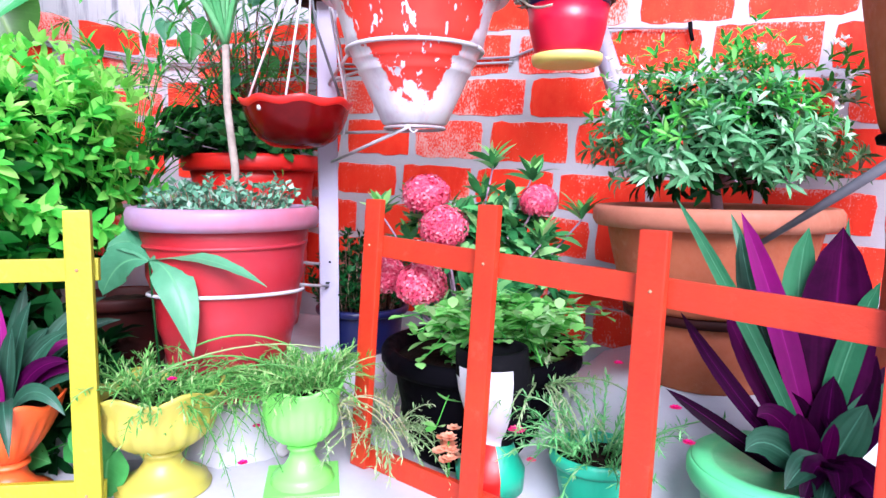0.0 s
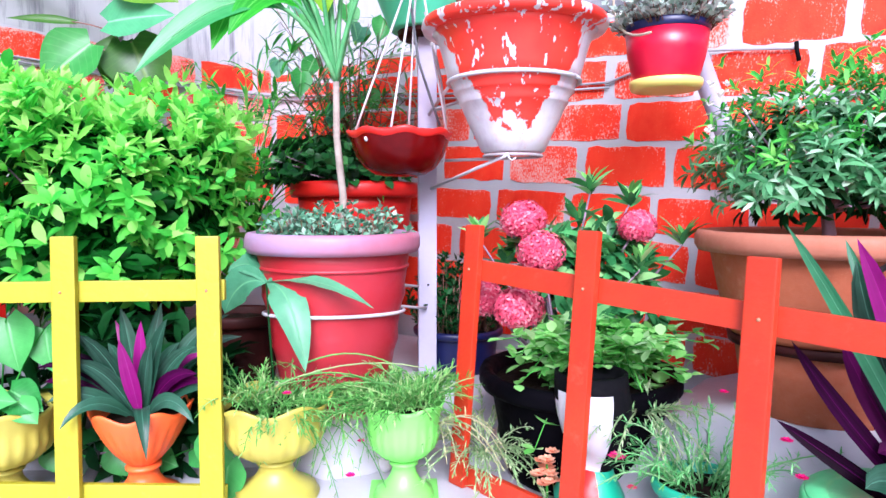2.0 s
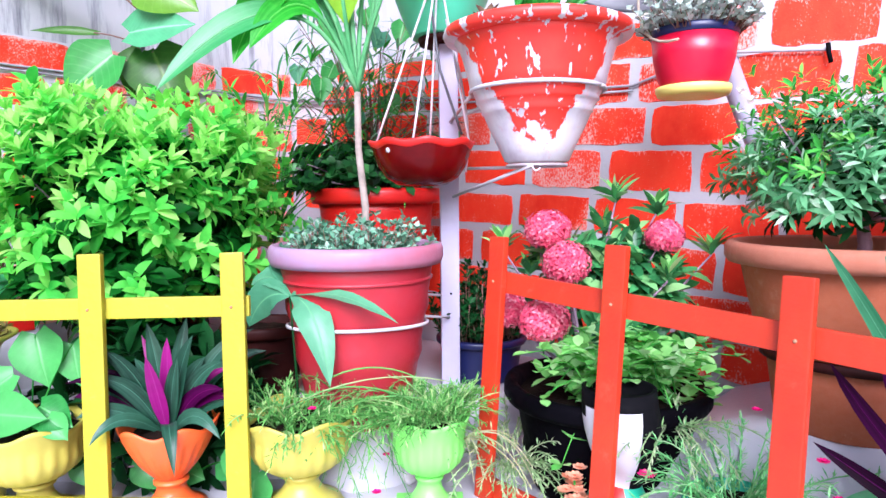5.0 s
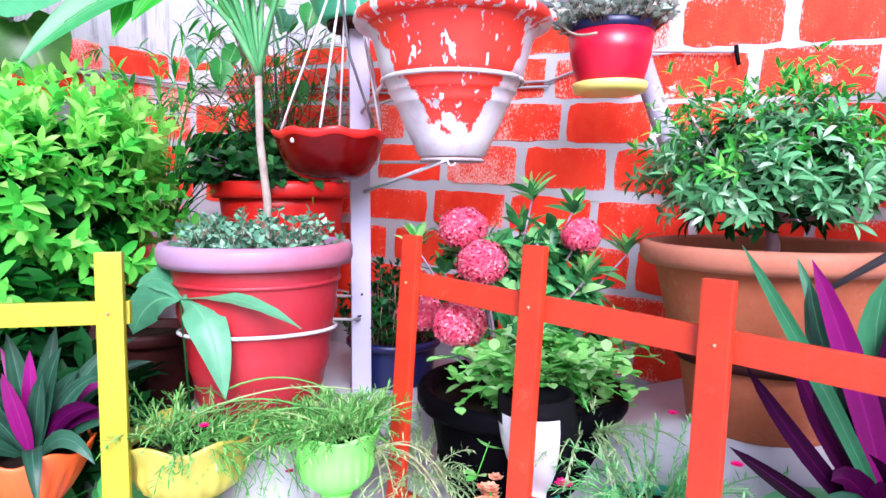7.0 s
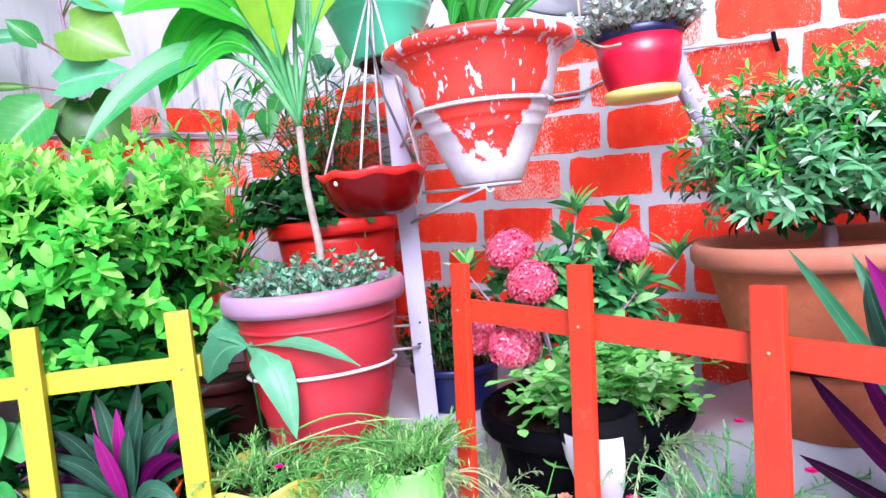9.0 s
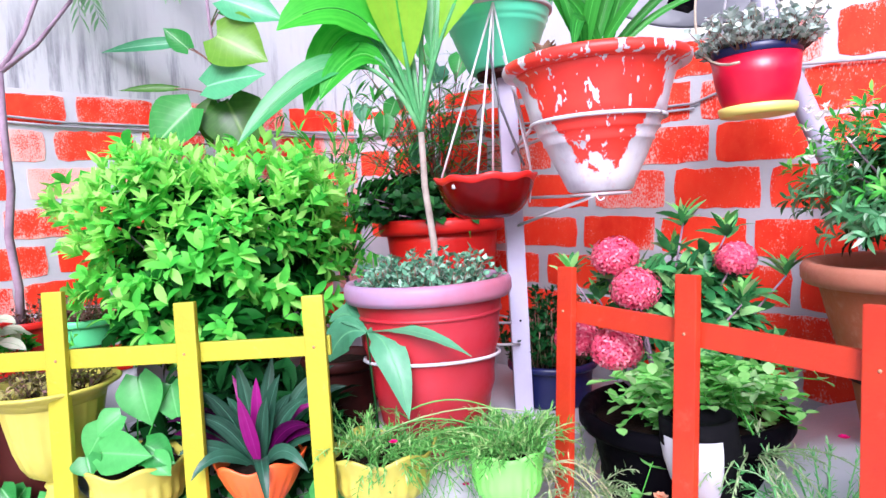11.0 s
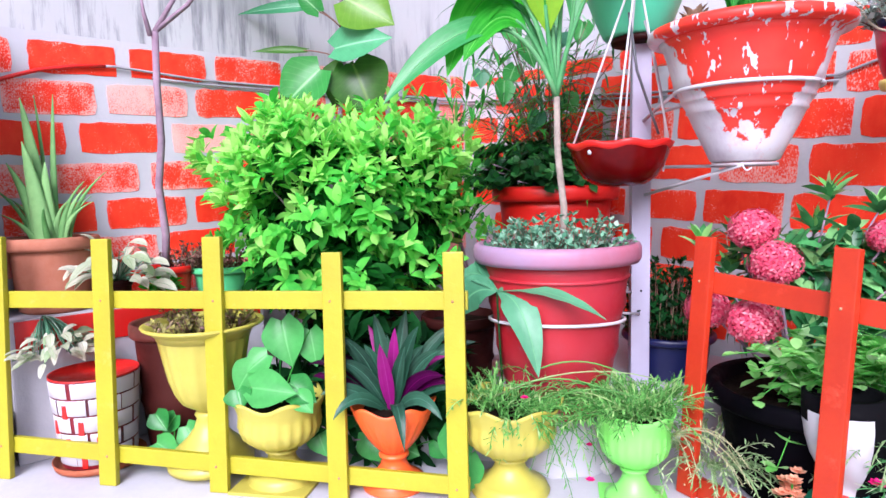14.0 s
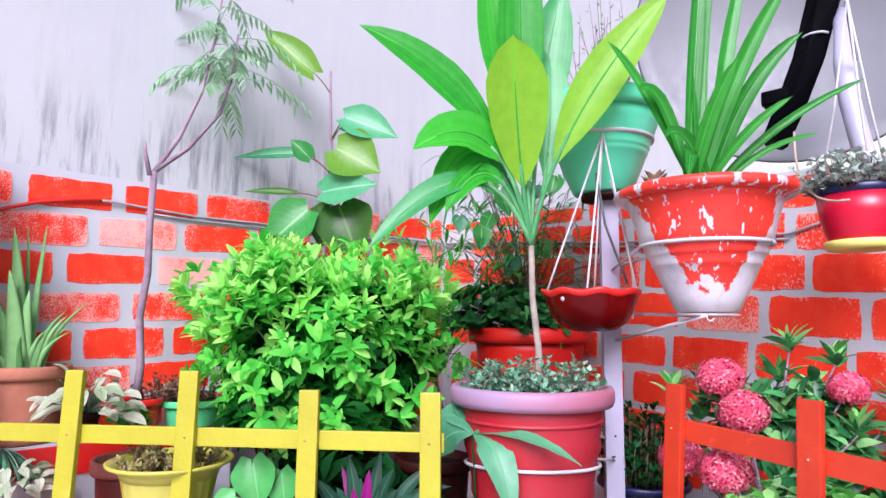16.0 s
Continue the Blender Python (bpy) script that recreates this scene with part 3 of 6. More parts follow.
def urn(at, r, h, mat, label, square=False, scallop=0.006, cone=False):
    """A small pedestal urn: fluted bowl with a wavy lip on a turned foot."""
    u = thing("urn", at, label, "urn", "small urns along the fence")
    bowl = [(r * 0.28, 0.40 * h), (r * 0.62, 0.46 * h), (r * 0.86, 0.56 * h), (r * 0.95, 0.68 * h), (r * 0.93, 0.78 * h), (r * 0.95, 0.84 * h), (r * 1.03, 0.95 * h), (r * 1.08, h), (r * 1.04, h + 0.001), (r * 0.92, 0.86 * h), (r * 0.85, 0.84 * h)]
    if cone:
        bowl = [(r * 0.28, 0.40 * h), (r * 0.42, 0.46 * h), (r * 0.62, 0.57 * h), (r * 0.78, 0.69 * h), (r * 0.90, 0.80 * h), (r * 0.98, 0.87 * h)] + bowl[6:]

    def flute(a, k, q, z):
        if 1 <= k <= 4:
            q *= 1 + 0.022 * math.cos(22 * a)
        if 6 <= k <= 8:
            z += scallop * math.cos(6 * a + 1.675)
            q *= 1 + 0.03 * math.cos(6 * a + 1.675)
        return q, z

    part("bowl", lathe(bowl, 88, flute), mat, u)
    foot = [(r * 0.80, 0.0), (r * 0.82, 0.03 * h), (r * 0.74, 0.06 * h), (r * 0.76, 0.09 * h), (r * 0.62, 0.12 * h), (r * 0.46, 0.18 * h), (r * 0.34, 0.26 * h), (r * 0.30, 0.34 * h), (r * 0.38, 0.36 * h), (r * 0.38, 0.385 * h), (r * 0.28, 0.405 * h)]
    part("foot", lathe(foot, 48), mat, u)
    if square:
        bm = bmesh.new()
        box(bm, (-r * 0.92, -r * 0.92, 0), (r * 0.92, r * 0.92, 0.035 * h), 0.002)
        part("plinth", bm, mat, u, smooth=False).rotation_euler.z = radians(38)
    soil(u, r * (0.86 if cone else 0.93), 0.88 * h)
    return u

# ---- leaf and stem tools for the plants ----
CR, CF = Vector((0.72, 0.69, 0)), Vector((0.69, -0.72, 0))  # across the yard corner, and out of it


def off(a, b, c=0.0):
    """A step of a across the corner, b upwards and c out of the corner."""
    return CR * a + Vector((0, 0, b)) + CF * c


def bend(p0, p1, p2, n):
    """Points of a smooth bow from p0 past p1 to p2."""
    p0, p1, p2 = Vector(p0), Vector(p1), Vector(p2)
    return [(1 - s) ** 2 * p0 + 2 * s * (1 - s) * p1 + s * s * p2 for s in (k / n for k in range(n + 1))]


def lay_uv(bm, f, i, s0, s1):
    """Leaf coordinates of one face: across the blade and along it."""
    uv = bm.loops.layers.uv.verify()
    for lp, q in zip(f.loops, ((i / 4, s0), ((i + 1) / 4, s0), ((i + 1) / 4, s1), (i / 4, s1))):
        lp[uv].uv = q


def leaf_on(pts, width, face=None, fold=0.2, belly=0.5, neck=0.12, bm=None, power=0.8, ripple=0.0, stalk=0.0):
    """A leaf blade laid along points, with a folded midrib; face is the side that it shows."""
    bm = bm or bmesh.new()
    face = Vector(face or (0.55, -0.6, 0.6)).normalized()
    prev, n = None, len(pts) - 1
    for k, p in enumerate(pts):
        s = k / n
        d = (pts[min(k + 1, n)] - pts[max(k - 1, 0)]).normalized()
        side = d.cross(face)
        side = side.normalized() if side.length > 1e-3 else d.orthogonal().normalized()
        nor = side.cross(d).normalized()
        q = max(0.0, (s - stalk) / (1 - stalk))
        u = q / belly * 0.5 if q < belly else 0.5 + 0.5 * (q - belly) / (1 - belly)
        w = width * 0.5 * max(neck * (1 - s), math.sin(math.pi * u) ** power)
        rip = ripple * width * math.sin(k * 2.1)
        row = [p + side * w + nor * (w * fold + rip), p + side * w * 0.5 + nor * w * fold * 0.35, p, p - side * w * 0.5 + nor * w * fold * 0.35, p - side * w + nor * (w * fold - rip)]
        row = [bm.verts.new(q) for q in row]
        if prev:
            for i in range(4):
                f = bm.faces.new((prev[i], prev[i + 1], row[i + 1], row[i]))
                lay_uv(bm, f, i, (k - 1) / n, s)
        prev = row
    return bm


def heart_leaf(at, tip, width, face, bm=None, cup=0.28):
    """A broad heart-shaped leaf from its stalk end to its tip."""
    at, tip = Vector(at), Vector(tip)
    d = tip - at
    n = 9
    bm = bm or bmesh.new()
    face = Vector(face).normalized()
    side = d.normalized().cross(face).normalized()
    nor = side.cross(d.normalized()).normalized()
    shape = [0.42, 0.82, 0.98, 1.0, 0.95, 0.85, 0.69, 0.47, 0.22, 0.01]
    prev = None
    for k in range(n + 1):
        s = k / n
        w = width * 0.5 * shape[k]
        back = -0.12 * d if k == 0 else Vector((0, 0, 0))
        sag = -nor * d.length * 0.16 * s * s
        row = []
        for j in (-1, -0.55, 0, 0.55, 1):
            q = at + d * s + side * (w * j) + sag + nor * (cup * w * j * j) + back * abs(j)
            row.append(bm.verts.new(q))
        if prev:
            for i in range(4):
                f = bm.faces.new((prev[i], prev[i + 1], row[i + 1], row[i]))
                lay_uv(bm, f, i, (k - 1) / n, s)
        prev = row
    return bm


def ribs_mat(name, base, rib):
    """A broad leaf with pale veins."""
    return leaf_mat(name, base[0], base[1], None, 0.32, 0.35, 0.4, (rib, 8, False))


L_FIG = ribs_mat("fig_leaf", [(0.03, 0.26, 0.045), (0.07, 0.40, 0.075)], (0.30, 0.62, 0.28))
L_POTHOS = ribs_mat("pothos_leaf", [(0.010, 0.19, 0.025), (0.095, 0.45, 0.105)], (0.16, 0.54, 0.16))
# the same fig leaf with shade put into its colour
L_FIGSHADED = ribs_mat("shaded_fig_leaf", [(0.03, 0.11, 0.01), (0.06, 0.20, 0.02)], (0.14, 0.28, 0.05))


def plant(name, at, label, category="plant", group=""):
    return thing(name, at, label, category, group)


def stems(bm, rng, base, ends, r=0.003):
    for e in ends:
        mid = (Vector(base) + Vector(e)) / 2 + Vector((rng.uniform(-0.02, 0.02), rng.uniform(-0.02, 0.02), 0.01))
        tube(bend(base, mid, e, 4), r, r * 0.4, 5, bm)
    return bm


def needle_spray(rng, bm, start, way, length, n, leaf=0.02, sag=0.05, r=0.0012):
    """A trailing stem set with needle leaves. Returns its end."""
    way = Vector(way).normalized()
    p1 = Vector(start) + way * length * 0.6 + Vector((0, 0, length * 0.15))
    p2 = Vector(start) + way * length + Vector((0, 0, -sag))
    pts = bend(start, p1, p2, 7)
    tube(pts, r, r * 0.6, 4, bm)
    for k in range(n):
        s = (k + rng.random()) / n
        i = min(6, int(s * 7))
        p = pts[i].lerp(pts[i + 1], s * 7 - i)
        d = (pts[i + 1] - pts[i]).normalized() + Vector((rng.gauss(0, 0.7), rng.gauss(0, 0.7), rng.gauss(0.25, 0.6)))
        blade(bm, p, d, leaf * rng.uniform(0.6, 1.3), 0.0026, rng.uniform(-0.2, 0.4), 0.1, 2, 0.5)
    return pts[-1]


def flower(parent, at, r, mat, label, petals=6):
    bm = bmesh.new()
    for k in range(petals):
        a = math.tau * k / petals
        for up, kk in ((0.5, 1.0), (1.3, 0.75)):
            blade(bm, at, (math.cos(a + up), math.sin(a + up), up), r * kk, r * 0.9 * kk, 0.4, -0.2, 3, 0.6)
    return part("flower", bm, mat, parent, label)


# ---- wall corner: raised block, pots and plants at its west end ----
bm = bmesh.new()
box(bm, (0.0, -1.36, 0.0), (0.15, -0.84, 0.288), 0.004)
block = setting("plant_block", bm, M_WHITEWALL, "white cement block with a red-painted brick course carrying pots", "ledge")


def aloe_pot():
    p = plastic_pot("flowerpot", (0.078, -1.262, 0.288), 0.088, 0.068, 0.152, M_OLDTERRA, "terracotta-coloured pot with an aloe on the block", None, 0.02, 0)
    al = plant("aloe", (0.078, -1.262, 0.422), "grey-green aloe with thick tapering spiny leaves", "aloe")
    spec = [(-0.03, 0.30, 0.02, 0.050), (-0.01, 0.21, 0.05, 0.052), (-0.055, 0.17, 0.04, 0.040), (0.02, 0.17, 0.03, 0.042), (0.012, 0.31, -0.02, 0.02), (0.13, 0.15, 0.0, 0.015), (0.10, 0.13, 0.03, 0.016), (-0.12, 0.13, 0.02, 0.016), (0.07, 0.12, -0.02, 0.018), (-0.09, 0.10, 0.0, 0.02), (0.06, 0.09, 0.03, 0.016), (0.08, 0.10, -0.02, 0.016), (0.11, 0.09, 0.02, 0.018), (-0.07, 0.07, 0.06, 0.018), (0.04, 0.08, 0.07, 0.016), (-0.03, 0.31, -0.02, 0.014)]
    for a, b, c, w in spec:
        base = off(a * 0.25, 0, c * 0.3)
        tip = off(a, b, c)
        bm = bmesh.new()
        pts = bend(base, base.lerp(tip, 0.5) + off(-a * 0.25, 0.02), tip, 8)
        rings = []
        for k, q in enumerate(pts):
            s = k / 8
            rr = w * 0.5 * (1 - s) ** 0.75 + 0.0008
            rings.append([bm.verts.new(q + CR * rr * math.cos(t) + CF * rr * 0.55 * math.sin(t)) for t in (math.tau * i / 10 for i in range(10))])
        for lo2, hi2 in zip(rings, rings[1:]):
            for i in range(10):
                bm.faces.new((lo2[i], lo2[(i + 1) % 10], hi2[(i + 1) % 10], hi2[i]))
        bm.faces.new(rings[-1])
        part("leaf", bm, L_ALOE, al)


aloe_pot()


def variegated(at, r, n, size, seed, label, lean=(0, 0, 0)):
    rng = random.Random(seed)
    v = plant("variegated_plant", at, label)
    bm = bmesh.new()
    for k in range(n):
        a, el = rng.random() * math.tau, rng.uniform(-0.1, 1.3)
        d = Vector((math.cos(a) * math.cos(el), math.sin(a) * math.cos(el), math.sin(el)))
        tip = d * r * rng.uniform(0.45, 1.0) + Vector(lean)
        b2 = bmesh.new()
        end = tip + (Vector((d.x, d.y, rng.uniform(-0.9, 0.3))).normalized() + Vector((rng.gauss(0, 0.3), rng.gauss(0, 0.3), 0))) * size * rng.uniform(0.7, 1.1)
        leaf_on(bend(tip, tip.lerp(end, 0.5) + Vector((0, 0, 0.012)), end, 8), size * rng.uniform(0.34, 0.46), d * 0.6 + CF * 0.6 + Vector((0, 0, 0.7)), 0.2, 0.45, 0.05, b2, 0.75, 0.02)
        part("leaf", b2, L_VARIEGATED, v)
        tube(bend((0, 0, 0), tip * 0.5 + Vector((0, 0, 0.02)), tip, 4), 0.0011, 0.0008, 5, bm)
    part("stems", bm, L_SAGE, v)
    return v


variegated((0.125, -1.155, 0.335), 0.085, 66, 0.052, 31, "cream and green variegated plant spreading over the block", (0.055, -0.01, 0.015))
plastic_pot("flowerpot", (0.123, -1.155, 0.288), 0.030, 0.024, 0.055, M_BROWN, "small dark pot of the variegated plant on the block", None, 0.01, 0)


M_JOINT = painted("dark_joint_paint", (0.04, 0.008, 0.015), (0.22, 0.006, 0.014), 0.5, 60, 22, 0.1)


def bricked_pot():
    """A white pot painted with outlined bricks, on a clay saucer."""
    p = thing("painted_pot", (0.236, -1.236, 0.0), "white pot painted with brick outlines on a clay saucer", "flowerpot")
    part("saucer", lathe([(0.066, 0), (0.079, 0.004), (0.083, 0.017), (0.080, 0.017), (0.076, 0.008), (0.06, 0.007)], 48), M_TERRA, p, "shallow terracotta saucer")
    prof = [(0.064, 0.009), (0.066, 0.012), (0.070, 0.06), (0.0745, 0.12), (0.079, 0.178), (0.080, 0.182), (0.076, 0.183), (0.072, 0.13)]
    part("body", lathe(prof, 48), M_JOINT, p)
    part("lining", lathe([(0.0800, 0.1825), (0.0795, 0.1852), (0.0765, 0.1845), (0.073, 0.145), (0.068, 0.09), (0.03, 0.085), (0.0, 0.085)], 40), M_REDPOT, p, "red-painted inner side of the rim")
    rng = random.Random(8)
    for row in range(5):
        z0, z1 = 0.018 + row * 0.033, 0.049 + row * 0.033
        n = 8
        for k in range(n):
            a0 = math.tau * (k + 0.5 * (row % 2)) / n + rng.uniform(-0.03, 0.03)
            a1 = a0 + math.tau / n - 0.06
            bm = bmesh.new()
            lo2, hi2, lo3, hi3 = [], [], [], []
            for i in range(5):
                a = a0 + (a1 - a0) * i / 4
                for z, lst, lift in ((z0, lo2, 0.0), (z1, hi2, 0.0), (z0 + 0.002, lo3, 0.0018), (z1 - 0.002, hi3, 0.0018)):
                    r = 0.0656 + (z - 0.012) * 0.0790 + lift
                    lst.append(bm.verts.new((r * math.cos(a), r * math.sin(a), z)))
            for i in range(4):
                bm.faces.new((lo3[i], lo3[i + 1], hi3[i + 1], hi3[i]))
                bm.faces.new((lo2[i], lo2[i + 1], lo3[i + 1], lo3[i]))
                bm.faces.new((hi3[i], hi3[i + 1], hi2[i + 1], hi2[i]))
            part("brick", bm, M_FACE, p)
    for k, (a, z) in enumerate([(-0.98, 0.125), (-0.60, 0.093), (-1.37, 0.093), (-0.98, 0.06), (-0.2, 0.06), (-0.60, 0.027), (0.18, 0.093)]):
        r = 0.0662 + (z - 0.012) * 0.0790
        bm = bmesh.new()
        box(bm, (r - 0.002, -0.005, z - 0.012), (r + 0.0022, 0.005, z + 0.014), 0.001, Matrix.Rotation(a, 4, "Z"))
        part("red_joint", bm, M_REDPOT, p, "red-painted joint", False)
    variegated((0.142, -1.300, 0.288), 0.055, 84, 0.036, 33, "pale variegated plant hanging over the painted pot", (0.045, 0.012, -0.075))


bricked_pot()


L_NEEM = leaf_mat("pale_neem_leaf", (0.20, 0.44, 0.20), (0.42, 0.64, 0.40), None, 0.45, 0.5)


def neem():
    rng = random.Random(41)
    plastic_pot("flowerpot", (0.085, -1.035, 0.288), 0.055, 0.042, 0.07, M_REDPOT, "small red plastic pot holding a neem sapling", None, 0.012, 0)
    t = plant("neem_sapling", (0.088, -1.045, 0.34), "slender grey neem sapling with feathery leaves", "tree")
    fork = Vector((0.035, 0.0, 0.535))
    bm = tube([(0, 0, 0), (0.022, 0.0, 0.09), (0.026, -0.01, 0.2), (0.016, 0.005, 0.30), (0.026, 0.0, 0.42), fork], 0.009, 0.0075, 9)
    part("trunk", bm, M_BARK, t, "knobbly grey trunk")
    ends = []
    for pts in ([fork, (0.035, 0.05, 0.62), (0.035, 0.10, 0.75), (0.03, 0.13, 0.90), (0.03, 0.15, 1.08)], [fork, (0.045, 0.07, 0.60), (0.055, 0.14, 0.70), (0.055, 0.17, 0.82), (0.05, 0.18, 0.92)], [fork + Vector((0, -0.01, -0.01)), (0.03, -0.02, 0.575), (0.03, -0.022, 0.60)]):
        part("branch", tube([Vector(q) for q in pts], 0.006, 0.0025, 7), M_BARK, t)
        ends.append([Vector(q) for q in pts])
    for bi, pts in enumerate(ends[:2]):
        for k in range(16):
            s = 2.4 + 1.58 * k / 16
            p0 = pts[int(s)].lerp(pts[min(4, int(s) + 1)], s - int(s))
            a = rng.uniform(0, math.tau)
            d = CR * math.cos(a) + CF * math.sin(a) * 0.8
            L = rng.uniform(0.11, 0.24)
            mid, end = p0 + d * L * 0.6 + Vector((0, 0, 0.02)), p0 + d * L * 0.95 + Vector((0, 0, rng.uniform(-0.08, 0.02)))
            b2 = bmesh.new()
            rib = bend(p0, mid, end, 8)
            tube(rib, 0.0012, 0.0007, 4, b2)
            for i in range(2, 9):
                dd = (rib[i] - rib[i - 1]).normalized()
                sd = dd.cross(Vector((0, 0, 1))).normalized()
                for sg in (1, -1):
                    blade(b2, rib[i], dd * 0.7 + sd * sg * 0.8 + Vector((0, 0, -0.7)), 0.044 * rng.uniform(0.6, 1.15), 0.0088, 0.3, 0.1, 3, 0.4)
            part("frond", b2, L_NEEM, t)


neem()
plastic_pot("flowerpot", (0.115, -0.925, 0.288), 0.07, 0.052, 0.062, M_MINTPOT, "small mint-green bowl pot of dry-looking succulents", None, 0.012, 0)


def low_mat(name, at, r, h, n, leaf, wid, mat, seed, label, lump=0.4, stemmat=None):
    """A low cushion of small-leaved shoots."""
    rng = random.Random(seed)
    p = plant(name, at, label)
    bm, st = bmesh.new(), bmesh.new()
    for k in range(n):
        a, q = rng.random() * math.tau, math.sqrt(rng.random()) * r
        hh = h * rng.uniform(0.35, 1.0) * (1.15 - 0.5 * (q / r) ** 2)
        base = Vector((q * math.cos(a) * 0.85, q * math.sin(a) * 0.85, 0))
        top = Vector((q * math.cos(a) * 1.1 + rng.gauss(0, 0.008), q * math.sin(a) * 1.1 + rng.gauss(0, 0.008), hh))
        tube([base, base.lerp(top, 0.5), top], 0.0012, 0.0008, 4, st)
        for s in (0.35, 0.65, 1.0):
            rosette(bm, rng, base.lerp(top, s), (top - base).normalized() + Vector((rng.gauss(0, 0.2), rng.gauss(0, 0.2), 0.4)), 4, leaf * rng.uniform(0.7, 1.1), wid, 1.1, 0.4, 2)
    part("leaves", bm, mat, p)
    part("stems", st, stemmat or L_DRY, p)
    return p


low_mat("succulent", (0.115, -0.925, 0.335), 0.065, 0.06, 70, 0.013, 0.006, L_DRY, 51, "dull reddish-brown small-leaved succulent cushion")
low_mat("succulent", (0.09, -1.00, 0.345), 0.05, 0.07, 50, 0.013, 0.006, L_DRY, 52, "dry brownish small-leaved succulent beside the sapling")
low_mat("creeper", (0.16, -1.07, 0.30), 0.022, 0.05, 10, 0.022, 0.017, L_BRIGHT, 53, "small bright green round-leaved creeper")

M_REDBROWN = painted("red_brown_plastic", (0.075, 0.014, 0.011), (0.055, 0.010, 0.008), 0.55, 60, 6, 0.2, None, 0.2)
plastic_pot("flowerpot", (0.246, -1.086, 0.0), 0.085, 0.058, 0.262, M_REDBROWN, "red-brown plastic pot behind the tall yellow urn", painted("worn_brown_rim", (0.20, 0.055, 0.04), (0.15, 0.04, 0.03), 0.6, 60, 6, 0.2), 0.022, 1)


# ---- tall yellow urn and the small urns ----
def tall_urn():
    u = thing("urn", (0.424, -1.088, 0.012), "tall yellow plastic vase urn with fluted sides", "urn", "yellow urns")
    h, r = 0.272, 0.092

    def fl(a, k, q, z):
        return (q * (1 + (0.018 * math.cos(20 * a) if 2 <= k <= 6 else 0)), z)

    part("bowl", lathe([(r * 0.20, 0.103), (r * 0.30, 0.110), (r * 0.50, 0.122), (r * 0.62, 0.140), (r * 0.72, 0.168), (r * 0.80, 0.205), (r * 0.87, 0.24), (r * 0.92, 0.252), (r * 1.02, 0.261), (r * 1.17, 0.268), (r * 1.19, h), (r * 1.14, h + 0.002), (r * 0.95, 0.258), (r * 0.90, 0.245)], 80, fl), M_URN_YELLOW, u)
    part("foot", lathe([(r * 0.85, 0), (r * 0.86, 0.012), (r * 0.76, 0.018), (r * 0.70, 0.032), (r * 0.46, 0.052), (r * 0.30, 0.072), (r * 0.24, 0.09), (r * 0.28, 0.098), (r * 0.21, 0.106)], 48), M_URN_YELLOW, u)
    soil(u, r * 0.80, 0.246)
    low_mat("succulent", (0.424, -1.088, 0.267), 0.085, 0.045, 90, 0.014, 0.007, leaf_mat("yellow_green_tuft", (0.10, 0.08, 0.05), (0.42, 0.40, 0.10), (0.25, 0.12, 0.16), 0.6, 0.2), 57, "yellowish and brown succulent cushion in the tall urn")


tall_urn()
urn((1.047, -0.631, 0), 0.060, 0.158, M_URN_GREEN, "lime-green plastic pedestal urn with trailing moss rose", True, scallop=0.003)
urn((0.876, -0.744, 0), 0.083, 0.160, M_URN_YELLOW, "yellow plastic pedestal urn with a wavy lip")
urn((0.720, -0.876, 0), 0.070, 0.153, M_URN_ORANGE, "bright orange plastic pedestal urn with a purple-leaved plant", cone=True)
urn((0.563, -1.012, 0), 0.077, 0.158, M_URN_YELLOW, "yellow plastic pedestal urn with heart-leaved pothos", True)


L_RUNNER = leaf_mat("pale_runner_leaf", (0.06, 0.28, 0.05), (0.22, 0.52, 0.15), (0.46, 0.56, 0.28), 0.45, 0.3)


def moss_rose(at, r, n, reach, seed, label, bias=(0, 0, 0), flowers=(), leafm=None, up=0.6, sag=0.5):
    rng = random.Random(seed)
    p = plant("moss_rose", at, label)
    bm = bmesh.new()
    for k in range(n):
        a, q = rng.random() * math.tau, math.sqrt(rng.random()) * r
        start = Vector((q * math.cos(a), q * math.sin(a), 0.0))
        way = Vector((math.cos(a), math.sin(a), rng.uniform(0.05, 2 * up))) * 0.8 + Vector(bias) * rng.uniform(0, 1.6)
        L = reach * rng.uniform(0.35, 1.0)
        needle_spray(rng, bm, start, way, L, int(10 + L * 180), 0.0145, rng.uniform(-0.01, sag) * L)
    part("stems", bm, leafm or L_MOSS, p)
    for q, rad, m in flowers:
        flower(p, Vector(q), rad, m, "small moss rose bloom")
    return p


moss_rose((0.882, -0.738, 0.142), 0.055, 120, 0.115, 61, "moss rose with thin needle leaves trailing from the yellow urn", CR * 0.75 - CF * 0.15, [((0.05, -0.03, 0.04), 0.008, L_HOTPINK), ((0.17, -0.02, -0.06), 0.008, L_HOTPINK)])
moss_rose((1.035, -0.622, 0.152), 0.045, 190, 0.10, 62, "moss rose sprawling over the lime-green urn", CR * -0.25 - CF * 0.3, [((-0.06, -0.03, -0.07), 0.007, L_HOTPINK)], None, 0.28, 0.2)
bm = bmesh.new()
rng = random.Random(63)
dry = plant("dry_trailing_stems", (1.09, -0.625, 0.132), "pale dry moss rose stems hanging from the lime urn")
for k in range(9):
    a = rng.uniform(-1.2, 0.9)
    needle_spray(rng, bm, (0.02, 0, 0), (math.cos(a), math.sin(a), rng.uniform(0.0, 0.9)), rng.uniform(0.06, 0.15), 6, 0.014, rng.uniform(0.0, 0.12), 0.001)
part("stems", bm, leaf_mat("straw_stem", (0.34, 0.36, 0.16), (0.50, 0.46, 0.28), (0.26, 0.42, 0.15), 0.6, 0.2), dry)
